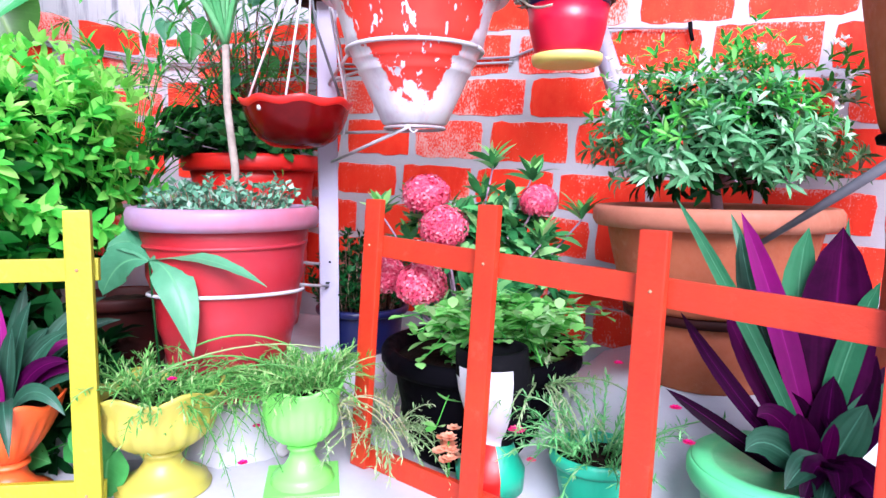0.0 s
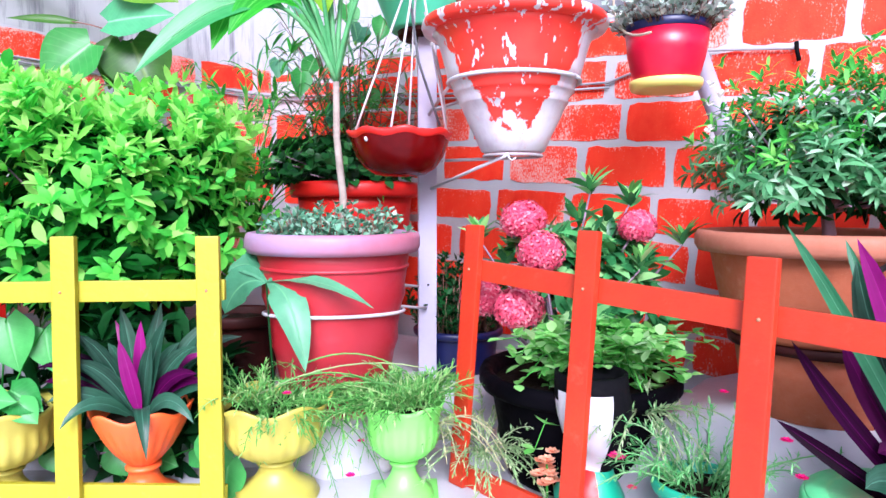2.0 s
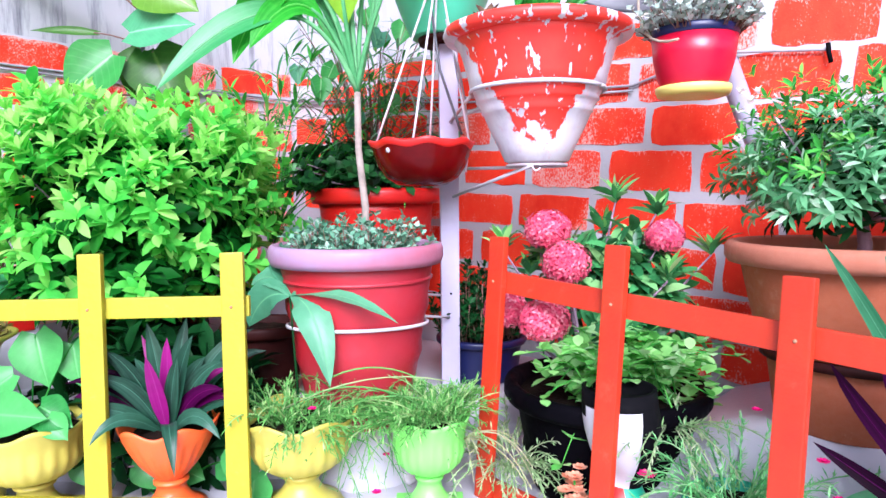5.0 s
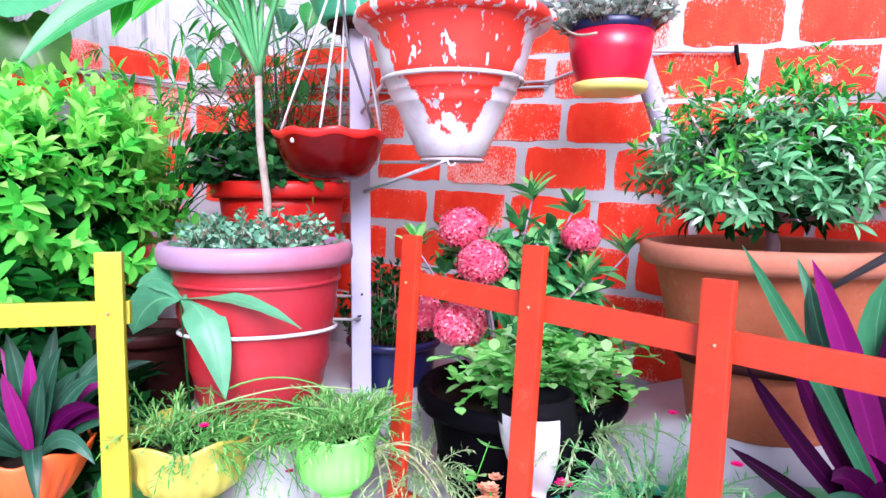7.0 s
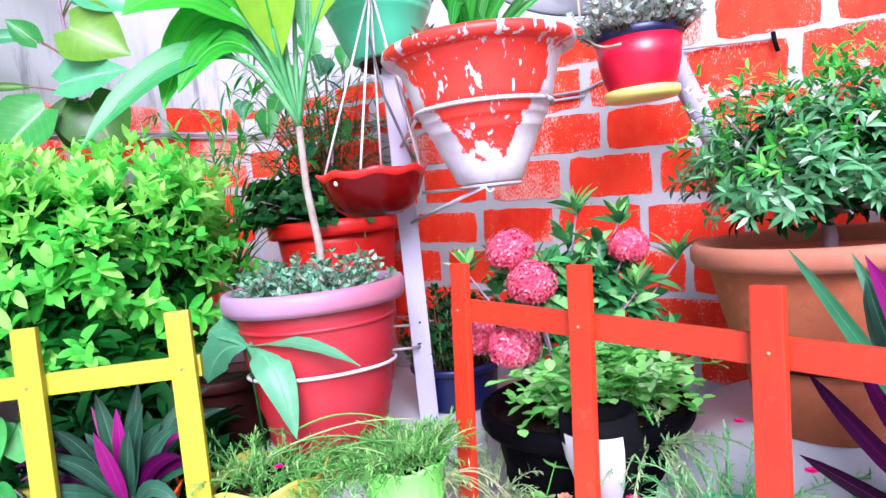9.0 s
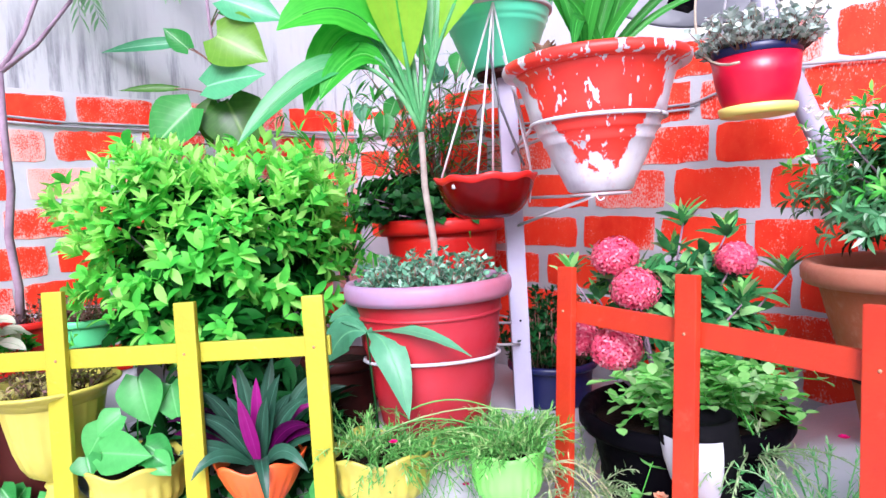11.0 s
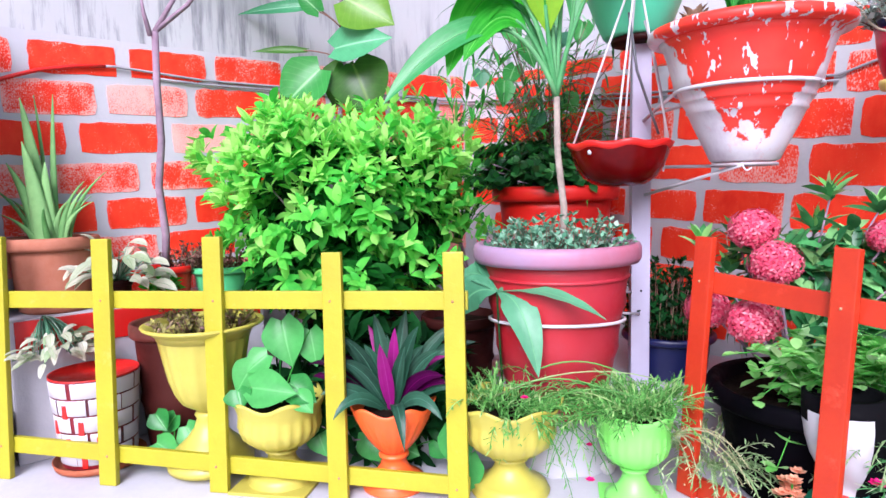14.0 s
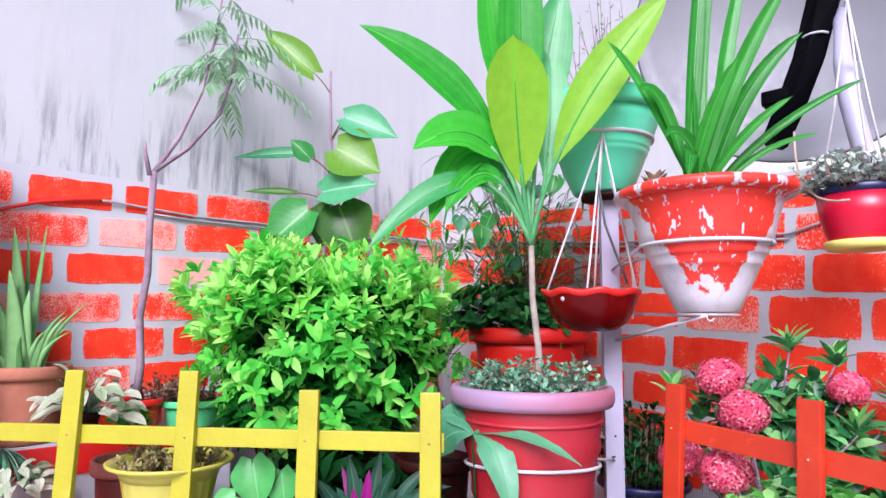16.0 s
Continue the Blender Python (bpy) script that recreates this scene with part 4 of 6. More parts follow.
bm = bmesh.new()
tangle = plant("trailing_tangle", (0.95, -0.70, 0.135), "thin pale tangle of moss rose hanging between the urns")
for k in range(24):
    st0 = off(rng.uniform(-0.06, 0.07), rng.uniform(-0.02, 0.02), rng.gauss(0, 0.02))
    needle_spray(rng, bm, st0, CR * rng.gauss(0.1, 0.7) + CF * rng.gauss(0.3, 0.3) + Vector((0, 0, rng.gauss(-0.5, 0.4))), rng.uniform(0.05, 0.12), 12, 0.014, rng.uniform(0.02, 0.05), 0.0009)
part("stems", bm, L_RUNNER, tangle)
bm = bmesh.new()
runner = plant("trailing_runner", (0.93, -0.70, 0.165), "long pale moss rose runners between the urns")
for k, (a0, z0, a1, z1) in enumerate([(-0.10, 0.0, 0.17, 0.035), (-0.06, 0.02, 0.12, 0.0), (-0.02, 0.05, 0.14, 0.03), (-0.08, -0.02, 0.10, -0.02), (0.0, 0.0, 0.17, -0.01)]):
    tube(bend(off(a0, z0), off((a0 + a1) / 2, max(z0, z1) + 0.035), off(a1, z1), 8), 0.0016, 0.001, 5, bm)
rng = random.Random(66)
for k in range(26):
    st0 = off(rng.uniform(-0.05, 0.17), rng.uniform(-0.02, 0.03), rng.gauss(0, 0.02))
    needle_spray(rng, bm, st0, CR * rng.gauss(0.2, 0.8) + CF * rng.gauss(0.2, 0.3) + Vector((0, 0, rng.gauss(0.0, 0.4))), rng.uniform(0.05, 0.11), 14, 0.015, rng.uniform(0.0, 0.07), 0.001)
part("stems", bm, L_RUNNER, runner)


# ---- plants of the urns ----
def rhoeo(at, spec, seed, label):
    """Sword-leaved rosette: blue-green above, purple below. spec: (across, up, out, width, material)."""
    p = plant("boat_lily", at, label, "boat lily")
    rng = random.Random(seed)
    for a, b, c, w, m in spec:
        tip = off(a, b, c)
        base = off(a * 0.08, 0, c * 0.08)
        mid = base.lerp(tip, 0.5) + off(-a * 0.10, abs(a) * 0.35 + 0.012, 0)
        if b < 0.06:
            mid = base.lerp(tip, 0.55) + off(0, 0.075 - b * 0.5, 0.015)
        part("leaf", leaf_on(bend(base, mid, tip, 9), w, CF + Vector((0, 0, 0.5)) + CR * rng.uniform(-0.3, 0.3), 0.26, 0.42, 0.5), m, p)
    return p


R, P, G = L_RHOEO, L_PURPLE, L_MAGENTA
rng = random.Random(70)
fan = [(-0.005, 0.14, 0.075, 0.026, G), (0.015, 0.16, 0.04, 0.022, G), (-0.045, 0.15, -0.03, 0.020, G), (0.10, 0.10, 0.0, 0.015, G), (-0.12, 0.10, -0.02, 0.014, P), (0.035, -0.03, 0.10, 0.023, R), (-0.115, 0.045, 0.05, 0.023, R), (0.125, 0.05, 0.03, 0.023, R), (-0.085, 0.015, 0.085, 0.022, R), (0.095, 0.012, 0.075, 0.024, R), (-0.15, 0.085, 0.0, 0.020, P), (0.15, 0.12, -0.02, 0.026, R), (0.13, 0.155, -0.03, 0.024, R)]
for k in range(17):
    a = -1.3 + 2.6 * ((k * 0.618) % 1)
    L = rng.uniform(0.125, 0.185)
    fan.append((L * math.sin(a) * 0.85, L * math.cos(a) * 0.95 + 0.012, rng.uniform(-0.05, 0.06), rng.uniform(0.021, 0.028), L_RHOEO if k % 8 else L_PLUM))
rhoeo((0.720, -0.876, 0.133), fan, 71, "boat lily with blue-green sword leaves and magenta undersides")


def pothos(at, leaves, label, mat=None):
    """Heart leaves on stalks: (across, up, out, size, tilt across, tilt down)."""
    p = plant("pothos", at, label, "pothos")
    st = bmesh.new()
    for a, b, c, s, ta, tb in leaves:
        q = off(a, b, c)
        s *= 1.08
        tip = q + off(ta * s, -tb * s, 0.3 * s)
        part("leaf", heart_leaf(q, tip, s * 0.85, CF * 1.0 + Vector((0, 0, 0.55))), mat or L_POTHOS, p)
        tube(bend((0, 0, 0), q * 0.5 + Vector((0, 0, 0.02)), q, 5), 0.0016, 0.0012, 5, st)
    part("stems", st, L_MID, p)
    return p


pothos((0.563, -1.012, 0.138), [(-0.035, 0.085, 0.02, 0.06, -0.5, 0.75), (0.0, 0.15, -0.03, 0.085, 0.25, 0.85), (-0.03, 0.05, 0.05, 0.075, 1.0, 0.0), (0.035, 0.055, 0.04, 0.06, 0.75, 0.4), (-0.055, 0.045, 0.05, 0.055, 0.2, 0.45), (0.05, 0.13, -0.04, 0.065, 0.2, 0.9), (-0.01, 0.10, 0.02, 0.055, -0.6, 0.45), (0.05, 0.04, 0.05, 0.045, 0.6, 0.6)], "heart-leaved pothos with pale green leaves in a yellow urn")
pothos((0.66, -0.86, 0.0), [(-0.025, 0.075, 0.0, 0.075, 0.5, 0.6), (0.10, 0.060, 0.0, 0.06, 0.6, 0.3), (-0.12, 0.075, 0.0, 0.055, 0.3, 0.7), (0.03, 0.05, 0.0, 0.055, 0.7, 0.2)], "broad green pothos leaves trailing on the floor", L_POTHOS)
pothos((0.35, -1.135, 0.0), [(-0.03, 0.10, 0.0, 0.05, 0.5, 0.5), (0.03, 0.075, 0.0, 0.06, 0.6, 0.6), (-0.02, 0.05, 0.02, 0.06, 0.8, 0.3), (0.0, 0.09, -0.02, 0.05, -0.4, 0.6)], "glossy dark green pothos leaves on the floor", L_POTHOS)
pothos((0.80, -0.80, 0.0), [(0.0, 0.11, 0.0, 0.07, 0.05, 1.0), (0.02, 0.06, 0.01, 0.07, -0.1, 0.9)], "long green leaf hanging beside the yellow urn", L_POTHOS)


L_MANGO = leaf_mat("mango_leaf", (0.04, 0.21, 0.095), (0.11, 0.34, 0.18), None, 0.33, 0.25, 0.35, ((0.14, 0.40, 0.19), 11, False))


def mango_seedling():
    """Long drooping leaves in front of the big pot."""
    root = Vector((0.765, -0.645, 0.0))
    ahead = Vector((0.04, -0.045, 0.0))
    p = plant("mango_seedling", root + ahead, "seedling with large drooping blue-green leaves", "seedling")
    top = Vector((0.817, -0.709, 0.336)) - root - ahead
    part("stem", tube([(0, 0, 0), top * 0.5 + off(0.005, 0.0), top], 0.0026, 0.0018, 6), L_SHADED, p)
    # tip, middle, width and the side that each leaf shows
    spec = [((0.923, -0.722, 0.203), (0.892, -0.716, 0.345), 0.056, CF + CR * 0.15), ((0.734, -0.732, 0.278), (0.768, -0.728, 0.352), 0.062, CF + Vector((0, 0, 0.5))), ((1.023, -0.674, 0.308), (0.94, -0.715, 0.368), 0.026, CF * 0.6 + Vector((0, 0, 1.0))), ((0.70, -0.70, 0.345), (0.765, -0.70, 0.385), 0.05, CF + Vector((0, 0, 0.9))), ((0.725, -0.66, 0.385), (0.77, -0.68, 0.40), 0.05, CF + Vector((0, 0, 0.9)))]
    for tip, mid, w, f in spec:
        part("leaf", leaf_on(bend(top, Vector(mid) - root - ahead, Vector(tip) - root - ahead, 14), w, f, 0.2, 0.46, 0.04, None, 0.85, 0.03), L_MANGO, p)


mango_seedling()

# ---- the big faded pot with its cane plant ----
big_pot = plastic_pot("flowerpot", (0.85, -0.583, PZ), 0.154, 0.086, 0.317, M_PINKPOT, "large faded red plastic pot with a mauve rim", M_RIM, 0.027)
for z, q in ((0.254, 0.1315), (0.142, 0.1095), (0.117, 0.1045)):
    part("ring", lathe([(q - 0.003, z), (q + 0.0022, z + 0.001), (q + 0.0026, z + 0.005), (q - 0.001, z + 0.0075), (q - 0.003, z + 0.0075)], 64), M_PINKPOT, big_pot, "moulded ring round the pot")
low_mat("ground_cover", (0.85, -0.583, PZ + 0.292), 0.125, 0.068, 150, 0.0165, 0.0095, L_SAGE, 81, "grey-green small-leaved ground cover in the big pot", stemmat=L_DRY)


L_CANEDARK = leaf_mat("deep_cane_leaf", (0.02, 0.22, 0.05), (0.06, 0.36, 0.10), None, 0.33, 0.3, 0.4, ((0.16, 0.46, 0.20), 14, True))
L_PETIOLE = leaf_mat("grey_green_stalk", (0.06, 0.28, 0.09), (0.17, 0.45, 0.19), None, 0.42, 0.15)


def cane_plant():
    p = plant("cordyline", (0.856, -0.567, PZ + 0.292), "tall cane plant with long bright green strap leaves", "cordyline")
    top = Vector((0.833, -0.557, 0.687)) - Vector((0.856, -0.567, PZ + 0.292))
    part("cane", tube([(0, 0, 0), top * 0.3 + off(0.004, 0), top * 0.65 + off(-0.003, 0), top], 0.0072, 0.0058, 12), M_CANE, p, "pale ringed woody cane")
    # (across, up, out) of the bow's knee and tip, width
    leaves = [
        ((-0.09, 0.30, 0.05), (-0.34, 0.42, 0.10), 0.068, L_BRIGHT),
        ((0.05, 0.22, 0.03), (0.27, 0.50, 0.06), 0.085, L_LIMESTRAP),
        ((-0.10, 0.30, 0.04), (-0.23, 0.165, 0.12), 0.085, L_BRIGHT),
        ((-0.16, 0.34, 0.0), (-0.20, 0.03, 0.08), 0.07, L_BRIGHT),
        ((-0.15, 0.24, 0.06), (-0.31, -0.02, 0.12), 0.046, L_CANEDARK),
        ((-0.05, 0.35, -0.06), (-0.08, 0.66, -0.05), 0.10, L_BRIGHT),
        ((0.02, 0.30, -0.05), (0.08, 0.58, -0.06), 0.09, L_CANEDARK),
        ((-0.03, 0.32, -0.02), (-0.02, 0.68, 0.02), 0.085, L_BRIGHT),
        ((0.08, 0.18, 0.0), (0.05, 0.46, -0.06), 0.07, L_CANEDARK),
        ((-0.10, 0.26, -0.05), (-0.17, 0.22, -0.04), 0.09, L_CANEDARK),
        ((-0.12, 0.24, 0.02), (-0.17, 0.05, 0.10), 0.05, L_BRIGHT),
    ]
    # the one broad young leaf that stands up in front
    pts = [top + q for q in bend((0, 0, 0), off(-0.03, 0.17, 0.02), off(-0.04, 0.40, 0.09), 16)]
    lf = part("leaf", leaf_on(pts, 0.125, CF + CR * 0.15, 0.3, 0.68, 0.05, None, 0.7, 0.02, 0.33), L_LIMESTRAP, p)
    part("petiole", tube(pts[:8], 0.006, 0.0035, 8), L_PETIOLE, p, "slender grey-green leaf stalk")
    part("midrib", tube(pts[6:14], 0.0028, 0.001, 5), L_MID, lf)
    for k, m, w, mat in leaves:
        t = off(*m)
        knee = off(k[0] * 0.65, k[1] * 1.04, k[2])
        pts = [top + q for q in bend((0, 0, 0), knee, t, 15)]
        lf = part("leaf", leaf_on(pts, w * 1.1, CF + Vector((0, 0, 0.35)), 0.22, 0.5, 0.05, None, 0.72, 0.016, 0.36), mat, p)
        part("petiole", tube(pts[:8], 0.0052, 0.0032, 8), L_PETIOLE, p, "slender grey-green leaf stalk")
        part("midrib", tube(pts[6:14], 0.0026, 0.001, 5), L_PETIOLE if mat is L_CANEDARK else L_MID, lf)


cane_plant()


def cord(pts, r, name, label, parent=None, mat=None, category="cord"):
    ob = part(name, tube(pts, r, r, 6), mat or M_CORD, parent, label)
    if parent is None:
        tagged(ob, label, category)
    return ob


def ring_points(c, r, z, a0=0.0, a1=math.tau, n=40, sag=0.0):
    return [Vector((c[0] + r * math.cos(a0 + (a1 - a0) * k / n), c[1] + r * math.sin(a0 + (a1 - a0) * k / n), z - sag * math.sin(math.pi * k / n))) for k in range(n + 1)]


tie = thing("rope_tie", (0, 0, 0), "white cord tying the big pot to the post", "cord")
part("loop", tube(ring_points((0.85, -0.583), 0.1245, 0.268, -2.9, 1.25, 40, -0.016), 0.0032, 0.0032, 7), M_CORD, tie)
part("knot", lathe([(0.002, -0.02), (0.006, -0.012), (0.0065, 0.0), (0.004, 0.012), (0.002, 0.014)], 12, None), M_CORD, tie).location = (0.893, -0.463, 0.266)
part("tail", tube([(0.893, -0.463, 0.272), (0.894, -0.41, 0.262), (0.888, -0.358, 0.252)], 0.0028, 0.0025, 6), M_CORD, tie)
part("tail", tube([(0.87, -0.46, 0.31), (0.875, -0.41, 0.305), (0.872, -0.36, 0.296)], 0.0026, 0.0026, 6), M_CORD, tie)

# ---- pot stand: post with rings and rods ----
M_WIRE_WHITE = painted("dulled_white_rod", (0.40, 0.37, 0.40), (0.30, 0.25, 0.26), 0.6, 120, 30, 0.2)
stand = thing("pot_stand", (0.875, -0.338, PZ), "lavender-white metal pot stand with rod rings", "stand")
part("post", box(bmesh.new(), (-0.019, -0.019, 0), (0.019, 0.019, 0.702), 0.003, Matrix.Rotation(radians(40), 4, "Z")), M_LAVENDER, stand, smooth=False)
part("hole", lathe([(0.0022, 0), (0.0024, 0.0006)], 10), M_INK, stand, "small drilled hole").matrix_local = Matrix.Translation(CF * 0.0188 + Vector((0, 0, 0.20))) @ Matrix.Rotation(radians(90), 4, Vector((0.72, 0.69, 0)))
part("plate", lathe([(0.02, 0.702), (0.058, 0.703), (0.06, 0.714), (0.02, 0.715)], 32), M_BROWN, stand, "dark round plate under the green pot")
WP = Vector((1.124, -0.424, 0.550))
loc = WP - Vector((0.875, -0.338, PZ))
part("ring", tube([q - Vector((0.875, -0.338, PZ)) for q in ring_points((WP.x, WP.y), 0.050, 0.550)], 0.0026, 0.0026, 8), M_WIRE_WHITE, stand, "white rod ring under the pot")
part("ring", tube([q - Vector((0.875, -0.338, PZ)) for q in ring_points((WP.x, WP.y), 0.1125, 0.674)], 0.0035, 0.0035, 8), M_CORD, stand, "white rod ring round the pot")
for p0, p1 in (((0, 0, 0.455), (loc.x - 0.04, loc.y + 0.045, 0.450)), ((0, 0, 0.395), (loc.x + 0.02, loc.y - 0.052, 0.449)), ((0, 0, 0.555), (loc.x - 0.08, loc.y + 0.072, 0.581)), ((0, 0, 0.545), (loc.x - 0.10, loc.y - 0.04, 0.581))):
    part("rod", tube([p0, Vector(p0).lerp(Vector(p1), 0.5), p1], 0.0032, 0.0032, 7), M_CORD, stand)
part("hook", tube(bend((loc.x + 0.02, loc.y - 0.052, 0.449), (loc.x + 0.026, loc.y - 0.055, 0.433), (loc.x + 0.031, loc.y - 0.045, 0.444), 8), 0.0014, 0.0014, 6), M_CORD, stand)


def peeled_mat(name, chip_at):
    """Red paint left on the front of a white plastic pot, ragged and flaking."""
    m, nt, b = node_mat(name)
    tc = nt.nodes.new("ShaderNodeTexCoord")
    sep = nt.nodes.new("ShaderNodeSeparateXYZ")
    nt.links.new(tc.outputs["Object"], sep.inputs[0])

    def calc(op, x, y=None, z=None):
        n = nt.nodes.new("ShaderNodeMath")
        n.operation = op
        for i, v in enumerate((x, y, z)):
            if v is None:
                continue
            if isinstance(v, (int, float)):
                n.inputs[i].default_value = v
            else:
                nt.links.new(v, n.inputs[i])
        return n.outputs[0]

    def streaks(scale, squash, detail):
        mp = nt.nodes.new("ShaderNodeMapping")
        mp.inputs["Scale"].default_value = (1, 1, squash)
        nt.links.new(tc.outputs["Object"], mp.inputs[0])
        n = nt.nodes.new("ShaderNodeTexNoise")
        n.inputs["Scale"].default_value = scale
        n.inputs["Detail"].default_value = detail
        n.inputs["Roughness"].default_value = 0.65
        nt.links.new(mp.outputs[0], n.inputs["Vector"])
        return n.outputs[0]

    big, small, chip = streaks(30, 0.8, 8), streaks(22, 0.6, 6), streaks(64, 0.34, 3)
    # u: how far round the side, from the painted front
    across = calc("ADD", calc("MULTIPLY", sep.outputs["X"], 0.86), calc("MULTIPLY", sep.outputs["Y"], 0.51))
    rad2 = calc("ADD", calc("MULTIPLY", sep.outputs["X"], sep.outputs["X"]), calc("MULTIPLY", sep.outputs["Y"], sep.outputs["Y"]))
    u2 = calc("DIVIDE", calc("MULTIPLY", across, across), rad2)
    edge = calc("MULTIPLY_ADD", calc("MULTIPLY", u2, u2), -0.22, sep.outputs["Z"])
    edge = calc("MULTIPLY_ADD", calc("SUBTRACT", big, 0.5), 0.20, edge)
    edge = calc("MULTIPLY_ADD", calc("SUBTRACT", chip, 0.5), 0.07, edge)
    bare = ramp(nt, edge, [(0.050, (1, 1, 1)), (0.054, (0, 0, 0))]).outputs[0]
    chips = ramp(nt, chip, [(chip_at, (0, 0, 0)), (chip_at + 0.01, (1, 1, 1))]).outputs[0]
    msk = calc("MAXIMUM", bare, chips)
    red = mixc(nt, big, (0.66, 0.016, 0.010), (0.80, 0.05, 0.025))
    white = mixc(nt, ramp(nt, small, [(0.30, (0, 0, 0)), (0.55, (1, 1, 1))]).outputs[0], (0.44, 0.38, 0.45), (0.58, 0.56, 0.60))
    white = mixc(nt, ramp(nt, streaks(38, 0.8, 7), [(0.56, (0, 0, 0)), (0.72, (0.5, 0.5, 0.5))]).outputs[0], white, (0.62, 0.22, 0.22))
    nt.links.new(mixc(nt, msk, red, white), b.inputs["Base Color"])
    b.inputs["Roughness"].default_value = 0.45
    n = nt.nodes.new("ShaderNodeBump")
    n.invert = True
    n.inputs["Strength"].default_value = 0.8
    n.inputs["Distance"].default_value = 0.0008
    nt.links.new(msk, n.inputs["Height"])
    nt.links.new(n.outputs[0], b.inputs["Normal"])
    return m


M_PEEL = peeled_mat("peeling_red_paint", 0.60)


def slim(a, k, q, z):
    return q * 0.97, z * 1.1


white_pot = thing("flowerpot", (1.124, -0.424, 0.554), "red-painted pot, peeling white at its foot and sides", "flowerpot")
part("body", lathe([(0.048, 0), (0.056, 0.003), (0.067, 0.025), (0.082, 0.052), (0.093, 0.074), (0.0965, 0.076), (0.096, 0.081), (0.103, 0.091), (0.1065, 0.093), (0.106, 0.098), (0.114, 0.112), (0.117, 0.114), (0.119, 0.125), (0.125, 0.145), (0.131, 0.163), (0.136, 0.174), (0.145, 0.183), (0.135, 0.185)], 64, slim), M_PEEL, white_pot)
part("rim", lathe([(0.138, 0.181), (0.150, 0.183), (0.160, 0.186), (0.163, 0.192), (0.161, 0.199), (0.150, 0.203), (0.140, 0.199), (0.125, 0.18)], 64, slim), peeled_mat("flaked_rim_paint", 0.60), white_pot, "flared rim with flaked red paint")
soil(white_pot, 0.132, 0.207)


L_LILY = leaf_mat("deep_strap_leaf", (0.007, 0.124, 0.009), (0.033, 0.277, 0.023), None, 0.32, 0.3, 0.35, ((0.10, 0.50, 0.07), 10, True))
M_SCALE = painted("dry_brown_scales", (0.22, 0.12, 0.07), (0.36, 0.24, 0.16), 0.85, 150, 60, 0.6)


def strap_lily():
    p = plant("spider_lily", (1.124, -0.424, 0.755), "clump of long glossy green strap leaves in the peeling pot", "lily")
    spec = [((0.01, 0.30, 0.0), (0.02, 0.52, 0.0), 0.036), ((0.06, 0.26, 0.02), (0.15, 0.40, 0.06), 0.036), ((-0.01, 0.30, -0.02), (0.06, 0.55, -0.03), 0.034), ((0.05, 0.22, 0.03), (0.17, 0.30, 0.05), 0.034), ((-0.05, 0.16, 0.03), (-0.09, 0.10, 0.08), 0.030), ((-0.02, 0.14, 0.05), (-0.06, 0.02, 0.10), 0.030), ((-0.06, 0.26, 0.0), (-0.12, 0.20, 0.03), 0.028), ((0.10, 0.14, 0.04), (0.27, 0.21, 0.06), 0.018), ((0.07, 0.10, 0.02), (0.20, 0.12, 0.03), 0.014), ((0.04, 0.26, -0.04), (0.12, 0.50, -0.05), 0.034), ((0.0, 0.15, 0.05), (0.04, 0.24, 0.08), 0.030), ((0.05, 0.12, 0.05), (0.13, 0.17, 0.08), 0.020), ((-0.09, 0.24, -0.02), (-0.17, 0.30, 0.02), 0.024)]
    for n, (k, t, w) in enumerate(spec):
        b = off(0.012 * (n % 5 - 2), 0, 0.01 * (n % 3 - 1))
        part("leaf", leaf_on(bend(b, b * 0.5 + off(*k), off(*t), 11), w * 0.86, CF + Vector((0, 0, 0.3)), 0.35, 0.5, 0.6, None, 0.5), L_LILY, p)
    bm = lathe([(0.020, 0), (0.023, 0.02), (0.019, 0.042), (0.010, 0.055), (0.003, 0.058)], 20)
    for k in range(44):
        a, z = k * 2.4, 0.004 + 0.0011 * k
        q = 0.022 - 0.012 * max(0, z - 0.025) / 0.025
        blade(bm, (q * math.cos(a), q * math.sin(a), z), (math.cos(a) * 0.6, math.sin(a) * 0.6, 0.9), 0.018, 0.013, 0.1, 0.3, 3, 0.4)
    stump = part("stump", bm, M_SCALE, p, "scaly brown leaf stump")
    stump.location = off(-0.085, -0.005, 0.0)


strap_lily()


# ---- green pot on the stand, hanging bowl below it ----
green_pot = thing("flowerpot", (0.864, -0.343, PZ + 0.716), "green plastic pot with twiggy plant on the stand", "flowerpot")
part("body", lathe([(0.060, 0), (0.064, 0.004), (0.082, 0.045), (0.096, 0.082), (0.099, 0.085), (0.0985, 0.089), (0.101, 0.094), (0.104, 0.097), (0.1035, 0.101), (0.112, 0.125), (0.121, 0.15), (0.127, 0.175), (0.12, 0.175)], 56), M_GREENPOT, green_pot)
part("rim", lathe([(0.124, 0.171), (0.138, 0.173), (0.143, 0.182), (0.143, 0.203), (0.139, 0.208), (0.130, 0.206), (0.124, 0.18)], 56), M_GREENPOT, green_pot)
part("band", lathe([(0.1085, 0.113), (0.113, 0.114), (0.1138, 0.119), (0.1115, 0.121)], 56), M_CORD, green_pot, "white cord band round the pot")
soil(green_pot, 0.126, 0.188)
rng = random.Random(91)
bm = bmesh.new()
twig = plant("twiggy_plant", (0.872, -0.335, PZ + 0.92), "thin upright twigs with sparse tiny leaves")
lv = bmesh.new()
